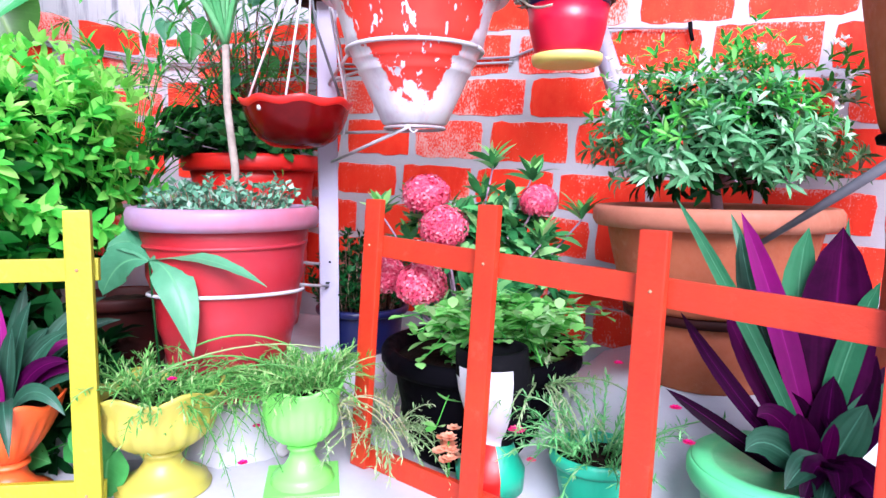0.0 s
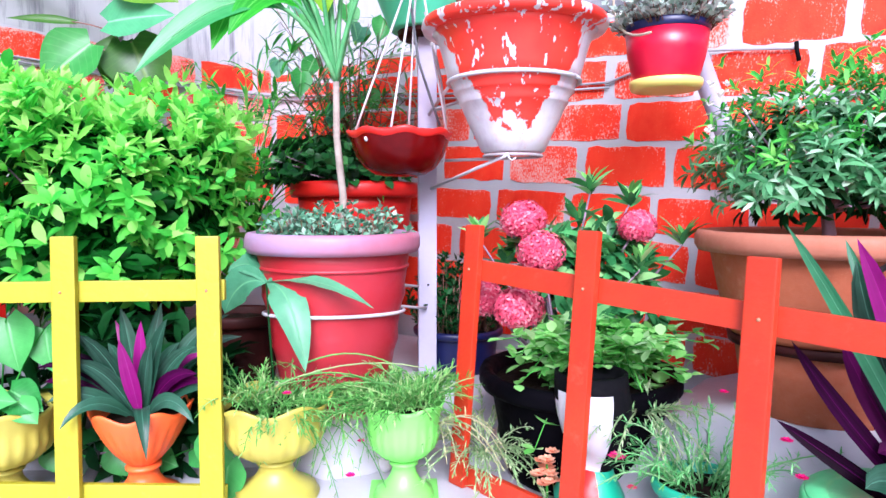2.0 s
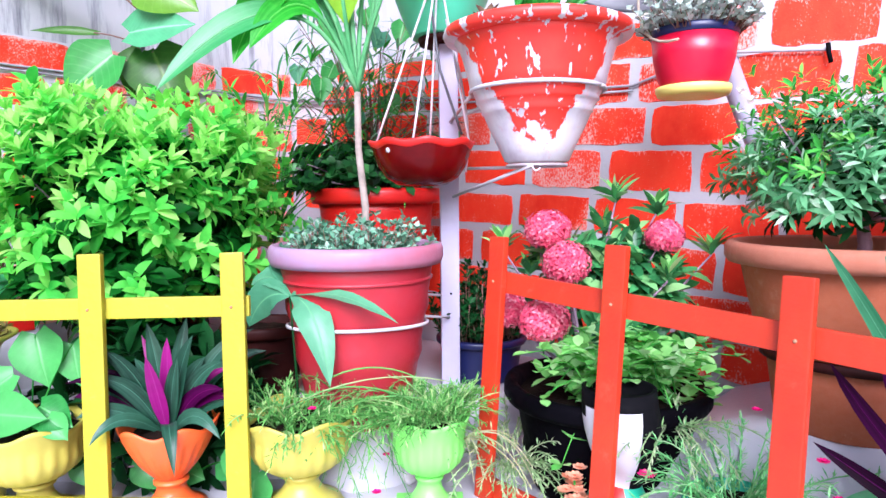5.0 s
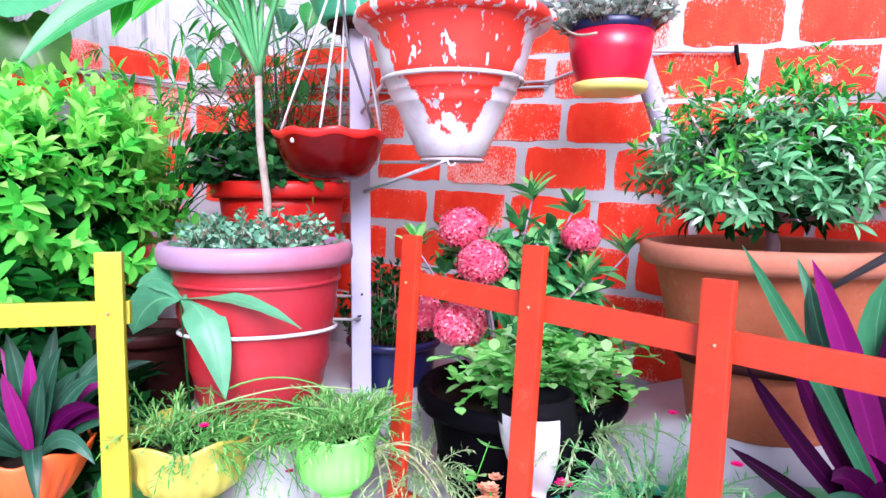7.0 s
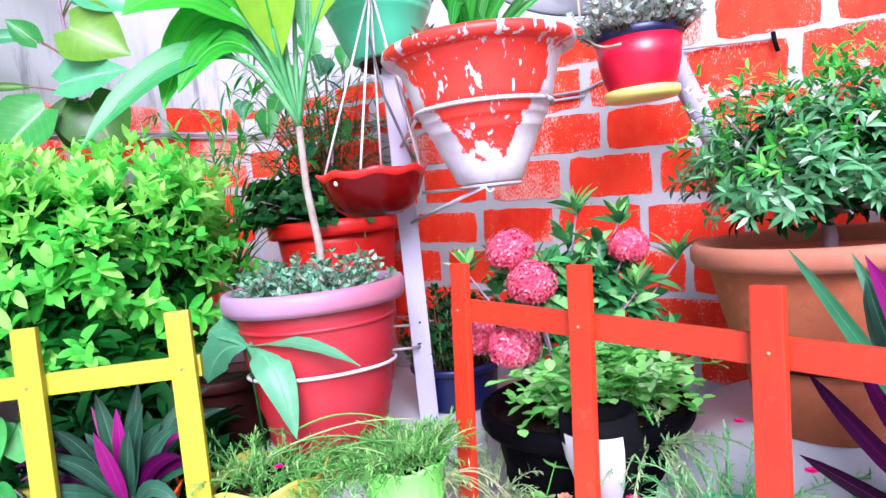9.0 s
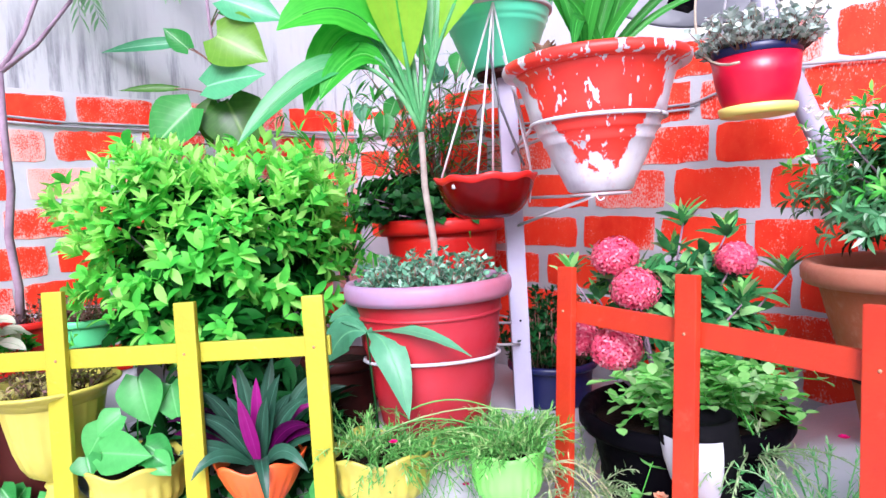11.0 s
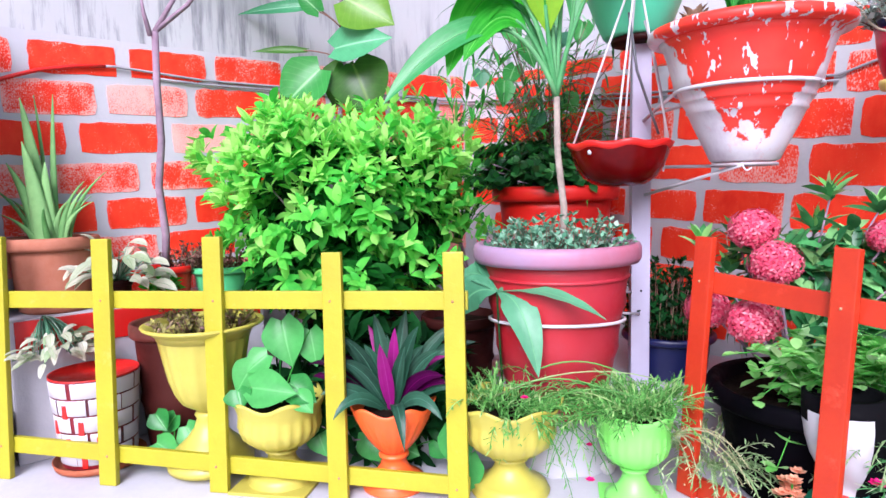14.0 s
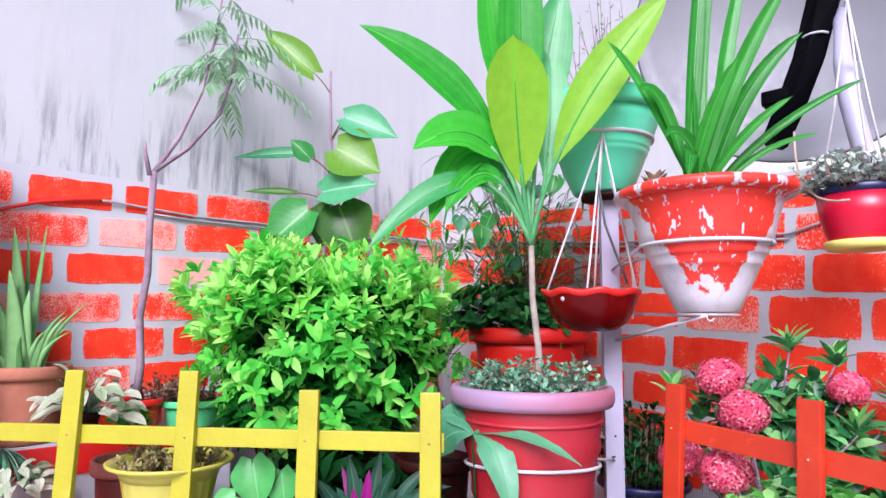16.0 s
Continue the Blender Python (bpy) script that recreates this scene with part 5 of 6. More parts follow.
for k in range(46):
    a, q = rng.random() * math.tau, rng.random() * 0.09
    b0 = Vector((q * math.cos(a), q * math.sin(a), 0))
    t0 = b0 * 1.6 + Vector((rng.gauss(0, 0.02), rng.gauss(0, 0.02), rng.uniform(0.06, 0.26)))
    tube(bend(b0, b0 * 1.1 + Vector((0, 0, 0.05)), t0, 4), 0.0014, 0.0008, 4, bm)
    for s in range(5):
        blade(lv, b0.lerp(t0, 0.3 + 0.15 * s), (rng.gauss(0, 1), rng.gauss(0, 1), 0.6), 0.014, 0.004, 0.2, 0.1, 2)
part("twigs", bm, M_BARK, twig)
part("leaves", lv, L_MID, twig)

KNOT = Vector((0.925, -0.435, 0.925))
bowl = thing("hanging_bowl", (0.918, -0.479, 0.524), "dark red scalloped bowl hung on white cords", "hanging bowl")


def lip(a, k, q, z):
    s = math.cos(8 * a)
    return (q * 0.91 * (1 + (0.02 * s if k >= 5 else 0.004 * s)), z * 0.96 + (0.003 * s if k >= 5 else 0))


part("bowl", lathe([(0.030, -0.006), (0.050, -0.003), (0.072, 0.010), (0.087, 0.030), (0.096, 0.052), (0.1, 0.066), (0.105, 0.075), (0.100, 0.076), (0.088, 0.058), (0.06, 0.05)], 72, lip), M_DARKRED, bowl)
part("lining", lathe([(0.058, 0.0505), (0.0845, 0.058), (0.0975, 0.0745), (0.096, 0.0755), (0.083, 0.060), (0.05, 0.052)], 72, lambda a, k, q, z: (q * 0.91, z * 0.96)), M_REDPOT, bowl, "brighter red inner side")
for k in range(4):
    a = 0.5 + math.tau * k / 4
    e = Vector((0.087 * math.cos(a), 0.087 * math.sin(a), 0.07))
    part("cord", tube(bend(e, e.lerp(KNOT - Vector((0.918, -0.479, 0.524)), 0.5), KNOT - Vector((0.918, -0.479, 0.524)), 4), 0.0022, 0.0022, 6), M_CORD, bowl)
part("lip", lathe([(0.0985, 0.064), (0.1005, 0.0655), (0.1065, 0.0752), (0.103, 0.0775), (0.0985, 0.0765)], 72, lambda a, k, q, z: (q * 0.91 * (1 + 0.02 * math.cos(8 * a)), z * 0.96 + 0.003 * math.cos(8 * a))), M_REDPOT, bowl, "bright red wavy lip")
part("tag", lathe([(0.001, -0.005), (0.0038, -0.003), (0.0038, 0.002), (0.0015, 0.004)], 10), M_CORD, bowl, "small white knot at the lip").location = off(-0.064, 0.056, 0.062)
part("loose_loop", tube(bend((0.02, 0.05, 0.30), (0.05, 0.10, 0.12), (0.055, 0.06, 0.02), 8), 0.0022, 0.0022, 6), M_CORD, bowl)

cord([(0.905, -0.43, 0.845), (0.922, -0.428, 0.735), (0.945, -0.41, 0.648), (0.955, -0.405, 0.615)], 0.0026, "dark_cable", "thin dark grey cable hanging beside the post", None, M_STEEL, "cable")

# ---- dense lime bush ----
plastic_pot("flowerpot", (0.34, -0.70, PZ), 0.14, 0.105, 0.20, M_BROWN, "dark brown plastic pot holding the lime-green bush")


def lime_bush():
    rng = random.Random(11)
    b = plant("golden_bush", (0.34, -0.70, PZ + 0.18), "dense lime-green leafy bush in a dark pot", "shrub")
    bm = bmesh.new()
    ends = [Vector((0.2 * math.cos(k * 2.4) * (0.3 + k / 26), 0.2 * math.sin(k * 2.4) * (0.3 + k / 26), 0.16 + 0.10 * math.sin(k * 1.7))) for k in range(26)]
    part("branches", stems(bm, rng, (0, 0, 0), ends, 0.004), M_BARK, b, "thin brown branches")
    lm = bmesh.new()
    crown(rng, (0, 0, 0.20), (0.235, 0.265, 0.20), 440, 6, 0.044, 0.0168, 0.75, -0.95, 0.6, 0.9, 1.2, lm, 5, 0.5, 0.75)
    crown(rng, (0.04, -0.04, 0.075), (0.2, 0.25, 0.09), 56, 6, 0.046, 0.018, 0.7, -0.95, 0.6, 0.9, 1.2, lm, 5, 0.5, 0.75)
    part("leaves", lm, L_LIME, b)
    # inner crown in a darkened green: the bush's inner shade as leaf colour
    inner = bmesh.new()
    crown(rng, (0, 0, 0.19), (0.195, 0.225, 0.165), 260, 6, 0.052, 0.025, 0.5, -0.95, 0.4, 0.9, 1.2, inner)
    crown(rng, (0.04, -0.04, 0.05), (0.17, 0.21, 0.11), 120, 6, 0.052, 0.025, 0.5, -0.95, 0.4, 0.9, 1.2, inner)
    part("large_leaves", inner, leaf_mat("shaded_inner_leaf", (0.0015, 0.018, 0.003), (0.009, 0.11, 0.010), None, 0.45, 0.2, 0.05), b, "inner leaves, darkened to paint the shade inside the crown")
    tips = bmesh.new()
    crown(rng, (-0.02, 0, 0.225), (0.245, 0.275, 0.195), 430, 5, 0.040, 0.0135, 0.92, -0.05, 0.5, 0.4, 0.8, tips, 5, 0.48, 0.75)
    part("young_leaves", tips, leaf_mat("young_lime_leaf", (0.24, 0.78, 0.08), (0.50, 0.92, 0.22), None, 0.4, 0.45), b, "paler yellow-green young leaves")
    sp = bmesh.new()
    for k in range(80):
        a = rng.random() * math.tau
        d = Vector((math.cos(a), math.sin(a), rng.uniform(-0.3, 1.2))).normalized()
        p0 = Vector((0, 0, 0.19)) + Vector((d.x * 0.2, d.y * 0.23, d.z * 0.17))
        for j in range(4):
            rosette(sp, rng, p0 + d * 0.028 * j + Vector((0, 0, 0.008 * j)), d + Vector((0, 0, 0.5)), 4, 0.038 - 0.004 * j, 0.0165, 1.0, 0.4, 4, 0.52, 0.65)
    part("shoots", sp, L_LIME, b, "shoots standing out of the crown")


lime_bush()


plastic_pot("flowerpot", (0.60, -0.60, PZ), 0.085, 0.065, 0.15, M_BROWN, "dark maroon plastic pot behind the yellow urn", None, 0.018, 1)
rng = random.Random(29)
# undergrowth whose near-black leaves fill in the shade behind the urns
under = plant("shade_fern", (0.54, -0.84, 0.0), "leafy undergrowth behind the urns, its green darkened for shade")
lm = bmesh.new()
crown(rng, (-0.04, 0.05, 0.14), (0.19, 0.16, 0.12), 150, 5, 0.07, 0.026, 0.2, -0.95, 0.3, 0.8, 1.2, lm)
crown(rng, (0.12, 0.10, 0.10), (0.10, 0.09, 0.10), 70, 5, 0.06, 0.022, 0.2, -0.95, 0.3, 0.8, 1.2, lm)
part("leaves", lm, L_SHADED, under)
part("stems", stems(bmesh.new(), rng, (0, 0, 0), [Vector((0.14 * math.cos(k * 2.4), 0.12 * math.sin(k * 2.4), 0.12 + 0.05 * math.sin(k))) for k in range(14)], 0.003), M_BARK, under)

# ---- corner pot with dark leaves and airy grass ----
plastic_pot("flowerpot", (0.53, -0.185, PZ), 0.166, 0.10, 0.42, M_REDPOT, "wide red pot in the wall corner", M_REDPOT, 0.03, 1)


def corner_plants():
    rng = random.Random(15)
    d = plant("dark_shrub", (0.53, -0.185, PZ + 0.40), "dark glossy round-leaved plant in the corner pot", "shrub")
    lm = crown(rng, (-0.04, -0.04, 0.035), (0.20, 0.16, 0.085), 400, 4, 0.030, 0.025, 0.3, -0.15, 0.4, 0.5, 1.2)
    part("leaves", lm, leaf_mat("glossy_round_leaf", (0.002, 0.018, 0.005), (0.024, 0.15, 0.030), (0.10, 0.34, 0.09), 0.3, 0.2, 0.25), d)
    part("stems", stems(bmesh.new(), rng, (0, 0, 0), [Vector((0.2 * math.cos(k * 2.4) - 0.05, 0.15 * math.sin(k * 2.4) - 0.05, 0.05 + 0.03 * math.sin(k))) for k in range(16)], 0.003), M_BARK, d)
    # a slender sapling with broad hanging leaves beside it
    h = plant("hibiscus_sapling", (0.53, -0.185, PZ + 0.40), "slender sapling with broad soft green leaves", "sapling")
    tops = [(-0.19, 0.30), (-0.10, 0.31), (-0.12, 0.40), (0.02, 0.38), (0.03, 0.23), (-0.13, 0.26), (-0.04, 0.18), (-0.08, 0.36), (0.08, 0.42), (-0.15, 0.46), (-0.02, 0.44)]
    st = bmesh.new()
    for k, (a, b) in enumerate(tops):
        q = off(a, b + 0.03, rng.uniform(-0.05, 0.05))
        e = q + off(rng.uniform(-0.035, 0.035), -rng.uniform(0.045, 0.075), rng.uniform(0.015, 0.05))
        part("leaf", heart_leaf(q, e, rng.uniform(0.042, 0.062), CF + Vector((0, 0, 0.45)) + CR * rng.uniform(-0.4, 0.4)), L_FIG if k % 3 else L_MANGO, h)
        tube(bend((0.01 * math.cos(k), 0.01 * math.sin(k), 0), q * 0.5 + Vector((0, 0, 0.06)), q, 6), 0.0022, 0.0012, 5, st)
    part("stems", st, L_DRY, h)
    g = plant("airy_bamboo", (0.50, -0.17, PZ + 0.40), "airy thin-leaved plant with fine arching stems", "bamboo")
    st, lf = bmesh.new(), bmesh.new()
    for k in range(54):
        a = rng.random() * math.tau
        q = rng.uniform(0.05, 0.34)
        t = CR * math.cos(a) * q * 1.1 + CF * math.sin(a) * q * 0.45 + Vector((0, 0, rng.uniform(0.12, 0.52)))
        pts = bend((rng.gauss(0, 0.03), rng.gauss(0, 0.03), 0), t * 0.4 + Vector((0, 0, 0.15)), t, 6)
        tube(pts, 0.0016, 0.0008, 4, st)
        for s in range(11):
            i = 1 + s % 6
            p = pts[i].lerp(pts[min(i + 1, 6)], rng.random())
            blade(lf, p, (rng.gauss(0, 1), rng.gauss(0, 1), rng.gauss(0.1, 0.5)), rng.uniform(0.05, 0.12), 0.007, rng.uniform(0.2, 0.9), 0.1, 3, 0.4)
    part("stems", st, L_DRY, g)
    part("leaves", lf, L_GREYGREEN, g)


corner_plants()


def corner_grass():
    rng = random.Random(27)
    g = plant("airy_grass", (0.40, -0.36, PZ), "airy clump of thin arching stems with fine leaves", "grass")
    lf, st = bmesh.new(), bmesh.new()
    fork = off(-0.04, 0.30, 0.02)
    part("trunk", tube(bend((0, 0, 0), off(0.0, 0.16, 0.0), fork, 6), 0.007, 0.005, 8), M_BARK, g, "slanting brown woody stem")
    for k in range(44):
        a = rng.random() * math.tau
        q = rng.uniform(0.003, 0.013)
        b0 = fork + Vector((q * math.cos(a), q * math.sin(a), -0.01))
        h = rng.uniform(0.42, 0.80)
        t = CR * rng.gauss(0, 0.22) + CF * rng.gauss(0.0, 0.09) + Vector((0, 0, h - abs(rng.gauss(0, 0.08))))
        knee = b0.lerp(t, 0.35) + Vector((0, 0, h * 0.3))
        pts = bend(b0, knee, t, 9)
        tube(pts, 0.0017, 0.0007, 4, st)
        for j in range(13):
            i = rng.randrange(5, 9)
            p0 = pts[i].lerp(pts[i + 1], rng.random())
            blade(lf, p0, (pts[i + 1] - pts[i]).normalized() + Vector((rng.gauss(0, 0.6), rng.gauss(0, 0.6), rng.gauss(0.0, 0.5))), rng.uniform(0.035, 0.085), rng.uniform(0.005, 0.011), rng.uniform(0.3, 1.3), 0.1, 4, 0.4)
    part("leaves", lf, L_MID, g)
    part("stems", st, L_MID, g)


corner_grass()


# ---- fig sapling ----
def fig():
    s0 = Vector((0.17, -0.60, PZ))
    p = plant("fig_sapling", s0, "tall thin sapling with a few broad veined leaves", "tree")
    part("stem", tube([(0, 0, 0), off(0.0, 0.4), off(-0.01, 0.62), off(0.012, 0.80), off(0.0, 0.95), off(-0.005, 1.13)], 0.008, 0.003, 8), M_BARK, p)
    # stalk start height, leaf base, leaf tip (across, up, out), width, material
    spec = [(0.70, (-0.05, 0.73, 0.03), (-0.155, 0.635, 0.06), 0.135, L_FIG), (0.84, (0.025, 0.90, 0.03), (0.145, 0.835, 0.06), 0.150, L_FIGSUNLIT), (0.70, (0.03, 0.745, 0.0), (0.085, 0.61, 0.03), 0.16, L_FIGSHADED), (0.68, (0.0, 0.75, -0.03), (-0.03, 0.64, 0.0), 0.10, L_FIGSHADED), (0.93, (0.045, 0.99, 0.02), (0.19, 0.935, 0.05), 0.10, L_TEAL), (0.84, (-0.065, 0.89, 0.02), (-0.26, 0.885, 0.05), 0.035, L_TEAL), (0.84, (-0.05, 0.875, 0.02), (-0.10, 0.925, 0.04), 0.055, L_FIG), (1.06, (-0.05, 1.12, 0.02), (-0.19, 1.25, 0.05), 0.085, L_FIGSUNLIT), (0.74, (-0.01, 0.78, 0.03), (0.135, 0.80, 0.08), 0.10, L_TEAL), (0.76, (-0.10, 0.785, 0.0), (-0.23, 0.79, 0.03), 0.022, L_FIGSHADED), (0.92, (0.03, 0.97, 0.0), (0.085, 0.96, 0.02), 0.035, L_FIG), (0.64, (-0.10, 0.63, 0.05), (-0.19, 0.57, 0.08), 0.10, L_FIGSHADED)]
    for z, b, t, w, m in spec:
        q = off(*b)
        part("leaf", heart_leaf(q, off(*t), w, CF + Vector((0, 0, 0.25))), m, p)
        part("stalk", tube(bend(off(0, z), off(b[0] * 0.5, (z + b[1]) / 2 + 0.01, b[2] * 0.5), q, 5), 0.0022, 0.0015, 5), L_DRY, p)


# fig leaf again, sunlight put into its yellower colour
L_FIGSUNLIT = ribs_mat("sunlit_fig_leaf", [(0.08, 0.24, 0.015), (0.15, 0.34, 0.025)], (0.32, 0.50, 0.14))
fig()


# ---- right side: terracotta pot, shrub, black pot, ixora ----
plastic_pot("flowerpot", (1.582, -0.305, 0.270), 0.177, 0.122, 0.158, M_TERRA, "wide terracotta-coloured pot with a bushy shrub by the wall", M_OLDTERRA, 0.024, 0, drop=0.03)
base = thing("upturned_pot", (1.582, -0.305, 0.160), "upturned terracotta-coloured pot carrying the wide pot", "flowerpot")
part("body", lathe([(0.098, 0.0), (0.101, 0.003), (0.109, 0.06), (0.116, 0.106), (0.112, 0.11)], 48), M_TERRA, base)
part("rim", lathe([(0.108, 0.098), (0.124, 0.099), (0.126, 0.1115), (0.112, 0.112)], 48), M_BROWN, base, "dark band under the wide pot")


def grey_shrub():
    rng = random.Random(17)
    p = plant("jasmine_shrub", (1.584, -0.295, 0.395), "bushy shrub with narrow grey-green leaves and tiny white blooms", "shrub")
    bm = bmesh.new()
    part("trunk", tube([(0, 0, -0.02), (0.006, -0.004, 0.03), (0.0, 0.0, 0.065)], 0.011, 0.008, 9), M_BARK, p, "short grey-brown trunk")
    ends = [Vector((0.16 * math.cos(k * 2.4) * (0.4 + k / 34), 0.14 * math.sin(k * 2.4) * (0.4 + k / 34), 0.15 + 0.08 * math.sin(k * 1.3))) for k in range(24)]
    part("branches", stems(bm, rng, (0, 0, 0.06), ends, 0.0028), M_BARK, p, "thin branches")
    lm = bmesh.new()
    crown(rng, (0, 0.0, 0.118), (0.170, 0.15, 0.095), 500, 6, 0.031, 0.0078, 0.45, -0.5, 0.6, 1.0, 1.3, lm)
    part("leaves", lm, L_GREYGREEN, p)
    # inner tufts coloured near black for the shade between the outer leaves
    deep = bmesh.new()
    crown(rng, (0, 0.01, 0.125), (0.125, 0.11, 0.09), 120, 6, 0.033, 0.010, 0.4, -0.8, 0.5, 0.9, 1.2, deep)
    part("inner_leaves", deep, L_SHADED, p, "inner leaves, green darkened for the shade within the shrub")
    up = bmesh.new()
    crown(rng, (0.0, 0.01, 0.165), (0.160, 0.13, 0.105), 330, 5, 0.024, 0.0062, 0.6, -0.3, 0.7, 0.7, 1.2, up)
    part("upper_leaves", up, L_MID, p)
    bl = bmesh.new()
    for k in range(70):
        a = rng.random() * math.tau
        q = Vector((0.17 * math.cos(a), 0.13 * math.sin(a), rng.uniform(0.14, 0.27)))
        rosette(bl, rng, q, (0.3, -0.3, 1), 5, 0.011, 0.006, 1.4, 0.1, 2)
    part("blooms", bl, L_WHITE, p, "tiny white star blooms")


grey_shrub()
plastic_pot("flowerpot", (1.232, -0.378, 0), 0.172, 0.12, 0.185, M_BLACK, "wide black plastic pot with an ixora bush", None, 0.025, 1)


L_SHOOT = leaf_mat("young_ixora_leaf", (0.10, 0.44, 0.08), (0.32, 0.70, 0.20), (0.50, 0.62, 0.28), 0.35, 0.35, 0.25)


def ixora():
    rng = random.Random(19)
    base = Vector((1.19, -0.36, 0.16))
    p = plant("ixora_bush", base, "ixora bush with round coral-pink flower heads", "shrub")
    heads = [(1.126, -0.386, 0.438), (1.172, -0.406, 0.384), (1.168, -0.477, 0.295), (1.075, -0.445, 0.300), (1.315, -0.334, 0.430)]
    bm = bmesh.new()
    ends = [Vector(h) - base for h in heads] + [Vector((0.03, 0.05, 0.33)), Vector((0.10, 0.06, 0.31)), Vector((-0.11, 0.02, 0.25)), Vector((0.14, 0.0, 0.2)), Vector((0.0, 0.07, 0.27)), Vector((-0.16, -0.02, 0.24)), Vector((0.19, 0.06, 0.24)), Vector((-0.13, 0.03, 0.19))]
    part("branches", stems(bm, rng, (0, 0, 0), ends, 0.004), M_BARK, p, "thin woody branches")
    lm = bmesh.new()
    crown(rng, (0.02, 0.05, 0.15), (0.15, 0.07, 0.13), 140, 5, 0.058, 0.020, 0.3, -0.6, 0.3, 0.8, 1.2, lm, 4)
    for e in ends[5:]:
        rosette(lm, rng, e, (0, 0, 1), 9, 0.055, 0.016, 1.1, 0.5, 4)
    part("leaves", lm, leaf_mat("glossy_ixora_leaf", (0.007, 0.08, 0.024), (0.09, 0.39, 0.115), (0.36, 0.66, 0.24), 0.3, 0.3, 0.3), p)
    for e in ends[5:]:
        tl = bmesh.new()
        rosette(tl, rng, e + Vector((0, 0, 0.012)), (0, 0, 1), 6, 0.042, 0.012, 0.7, 0.3, 4)
        part("young_shoot", tl, L_SHOOT, p, "bright young shoot")
    for k, h in enumerate(heads):
        size = (1.0, 1.0, 1.0, 0.9, 0.74)[k]
        c = Vector(h) - base
        fb = bmesh.new()
        n = 210
        for i in range(n):
            z = 1 - 1.75 * (i + 0.5) / n
            rr = math.sqrt(max(0, 1 - z * z))
            a = i * 2.39996
            d = Vector((rr * math.cos(a), rr * math.sin(a), z))
            q = c + Vector((d.x * 0.040, d.y * 0.040, d.z * 0.035)) * size * rng.uniform(0.90, 1.07)
            u = d.orthogonal().normalized()
            v = d.cross(u)
            b0 = rng.random() * 2
            for j in range(4):
                t = b0 + j * math.pi / 2
                blade(fb, q, u * math.cos(t) + v * math.sin(t) + d * 0.35, 0.0085, 0.0050, 0.3, 0.1, 2, 0.5, up=d)
        core = bmesh.ops.create_icosphere(fb, subdivisions=2, radius=0.033 * size)
        bmesh.ops.translate(fb, vec=c, verts=core["verts"])
        for f in {f for v in core["verts"] for f in v.link_faces}:
            f.material_index = 1
        part("flower_head", fb, [L_IXORA, L_IXORA_CORE], p, "round head of small coral-pink flowers")


ixora()


def creeper():
    """Bright round-leaved creeper spilling over the black pot."""
    rng = random.Random(23)
    p = plant("creeper", (1.262, -0.435, 0.19), "bright green small-leaved creeper spilling over the black pot", "creeper")
    lm, st = bmesh.new(), bmesh.new()
    for k in range(92):
        a = rng.uniform(0, math.tau)
        L = rng.uniform(0.05, 0.15)
        e = CR * (math.cos(a) + 0.15) * L * 1.15 + CF * (0.4 + math.sin(a)) * L * 0.6 + Vector((0, 0, rng.uniform(-0.10, -0.03) if k % 7 == 0 else rng.uniform(-0.01, 0.09)))
        pts = bend((rng.gauss(0, 0.04), rng.gauss(0, 0.03), 0), e * 0.5 + Vector((0, 0, 0.05)), e, 5)
        tube(pts, 0.0013, 0.0009, 4, st)
        for q in pts[1:]:
            for j in range(3):
                blade(lm, q, (rng.gauss(0, 1), rng.gauss(-0.3, 1), rng.gauss(0.5, 0.4)), rng.uniform(0.018, 0.029), 0.017, 0.3, 0.15, 4, 0.55, point=0.7)
    part("leaves", lm, leaf_mat("fresh_creeper_leaf", (0.12, 0.52, 0.08), (0.42, 0.82, 0.26), (0.62, 0.88, 0.50), 0.4, 0.5), p)
    part("stems", st, L_MID, p)


creeper()
L_SPRIG = leaf_mat("pale_sprig", (0.16, 0.34, 0.11), (0.40, 0.54, 0.27), (0.60, 0.64, 0.42), 0.5, 0.3)
moss_rose((1.12, -0.50, 0.06), 0.05, 84, 0.16, 64, "pale moss rose stems sprawling before the black pot", (0.35, -0.1, 0), (), L_SPRIG, 0.5)
moss_rose((1.372, -0.475, 0.165), 0.022, 26, 0.12, 67, "pale moss rose stems hanging over the edge of the black pot", (0.1, -0.45, -0.5), (), L_SPRIG, 0.3)


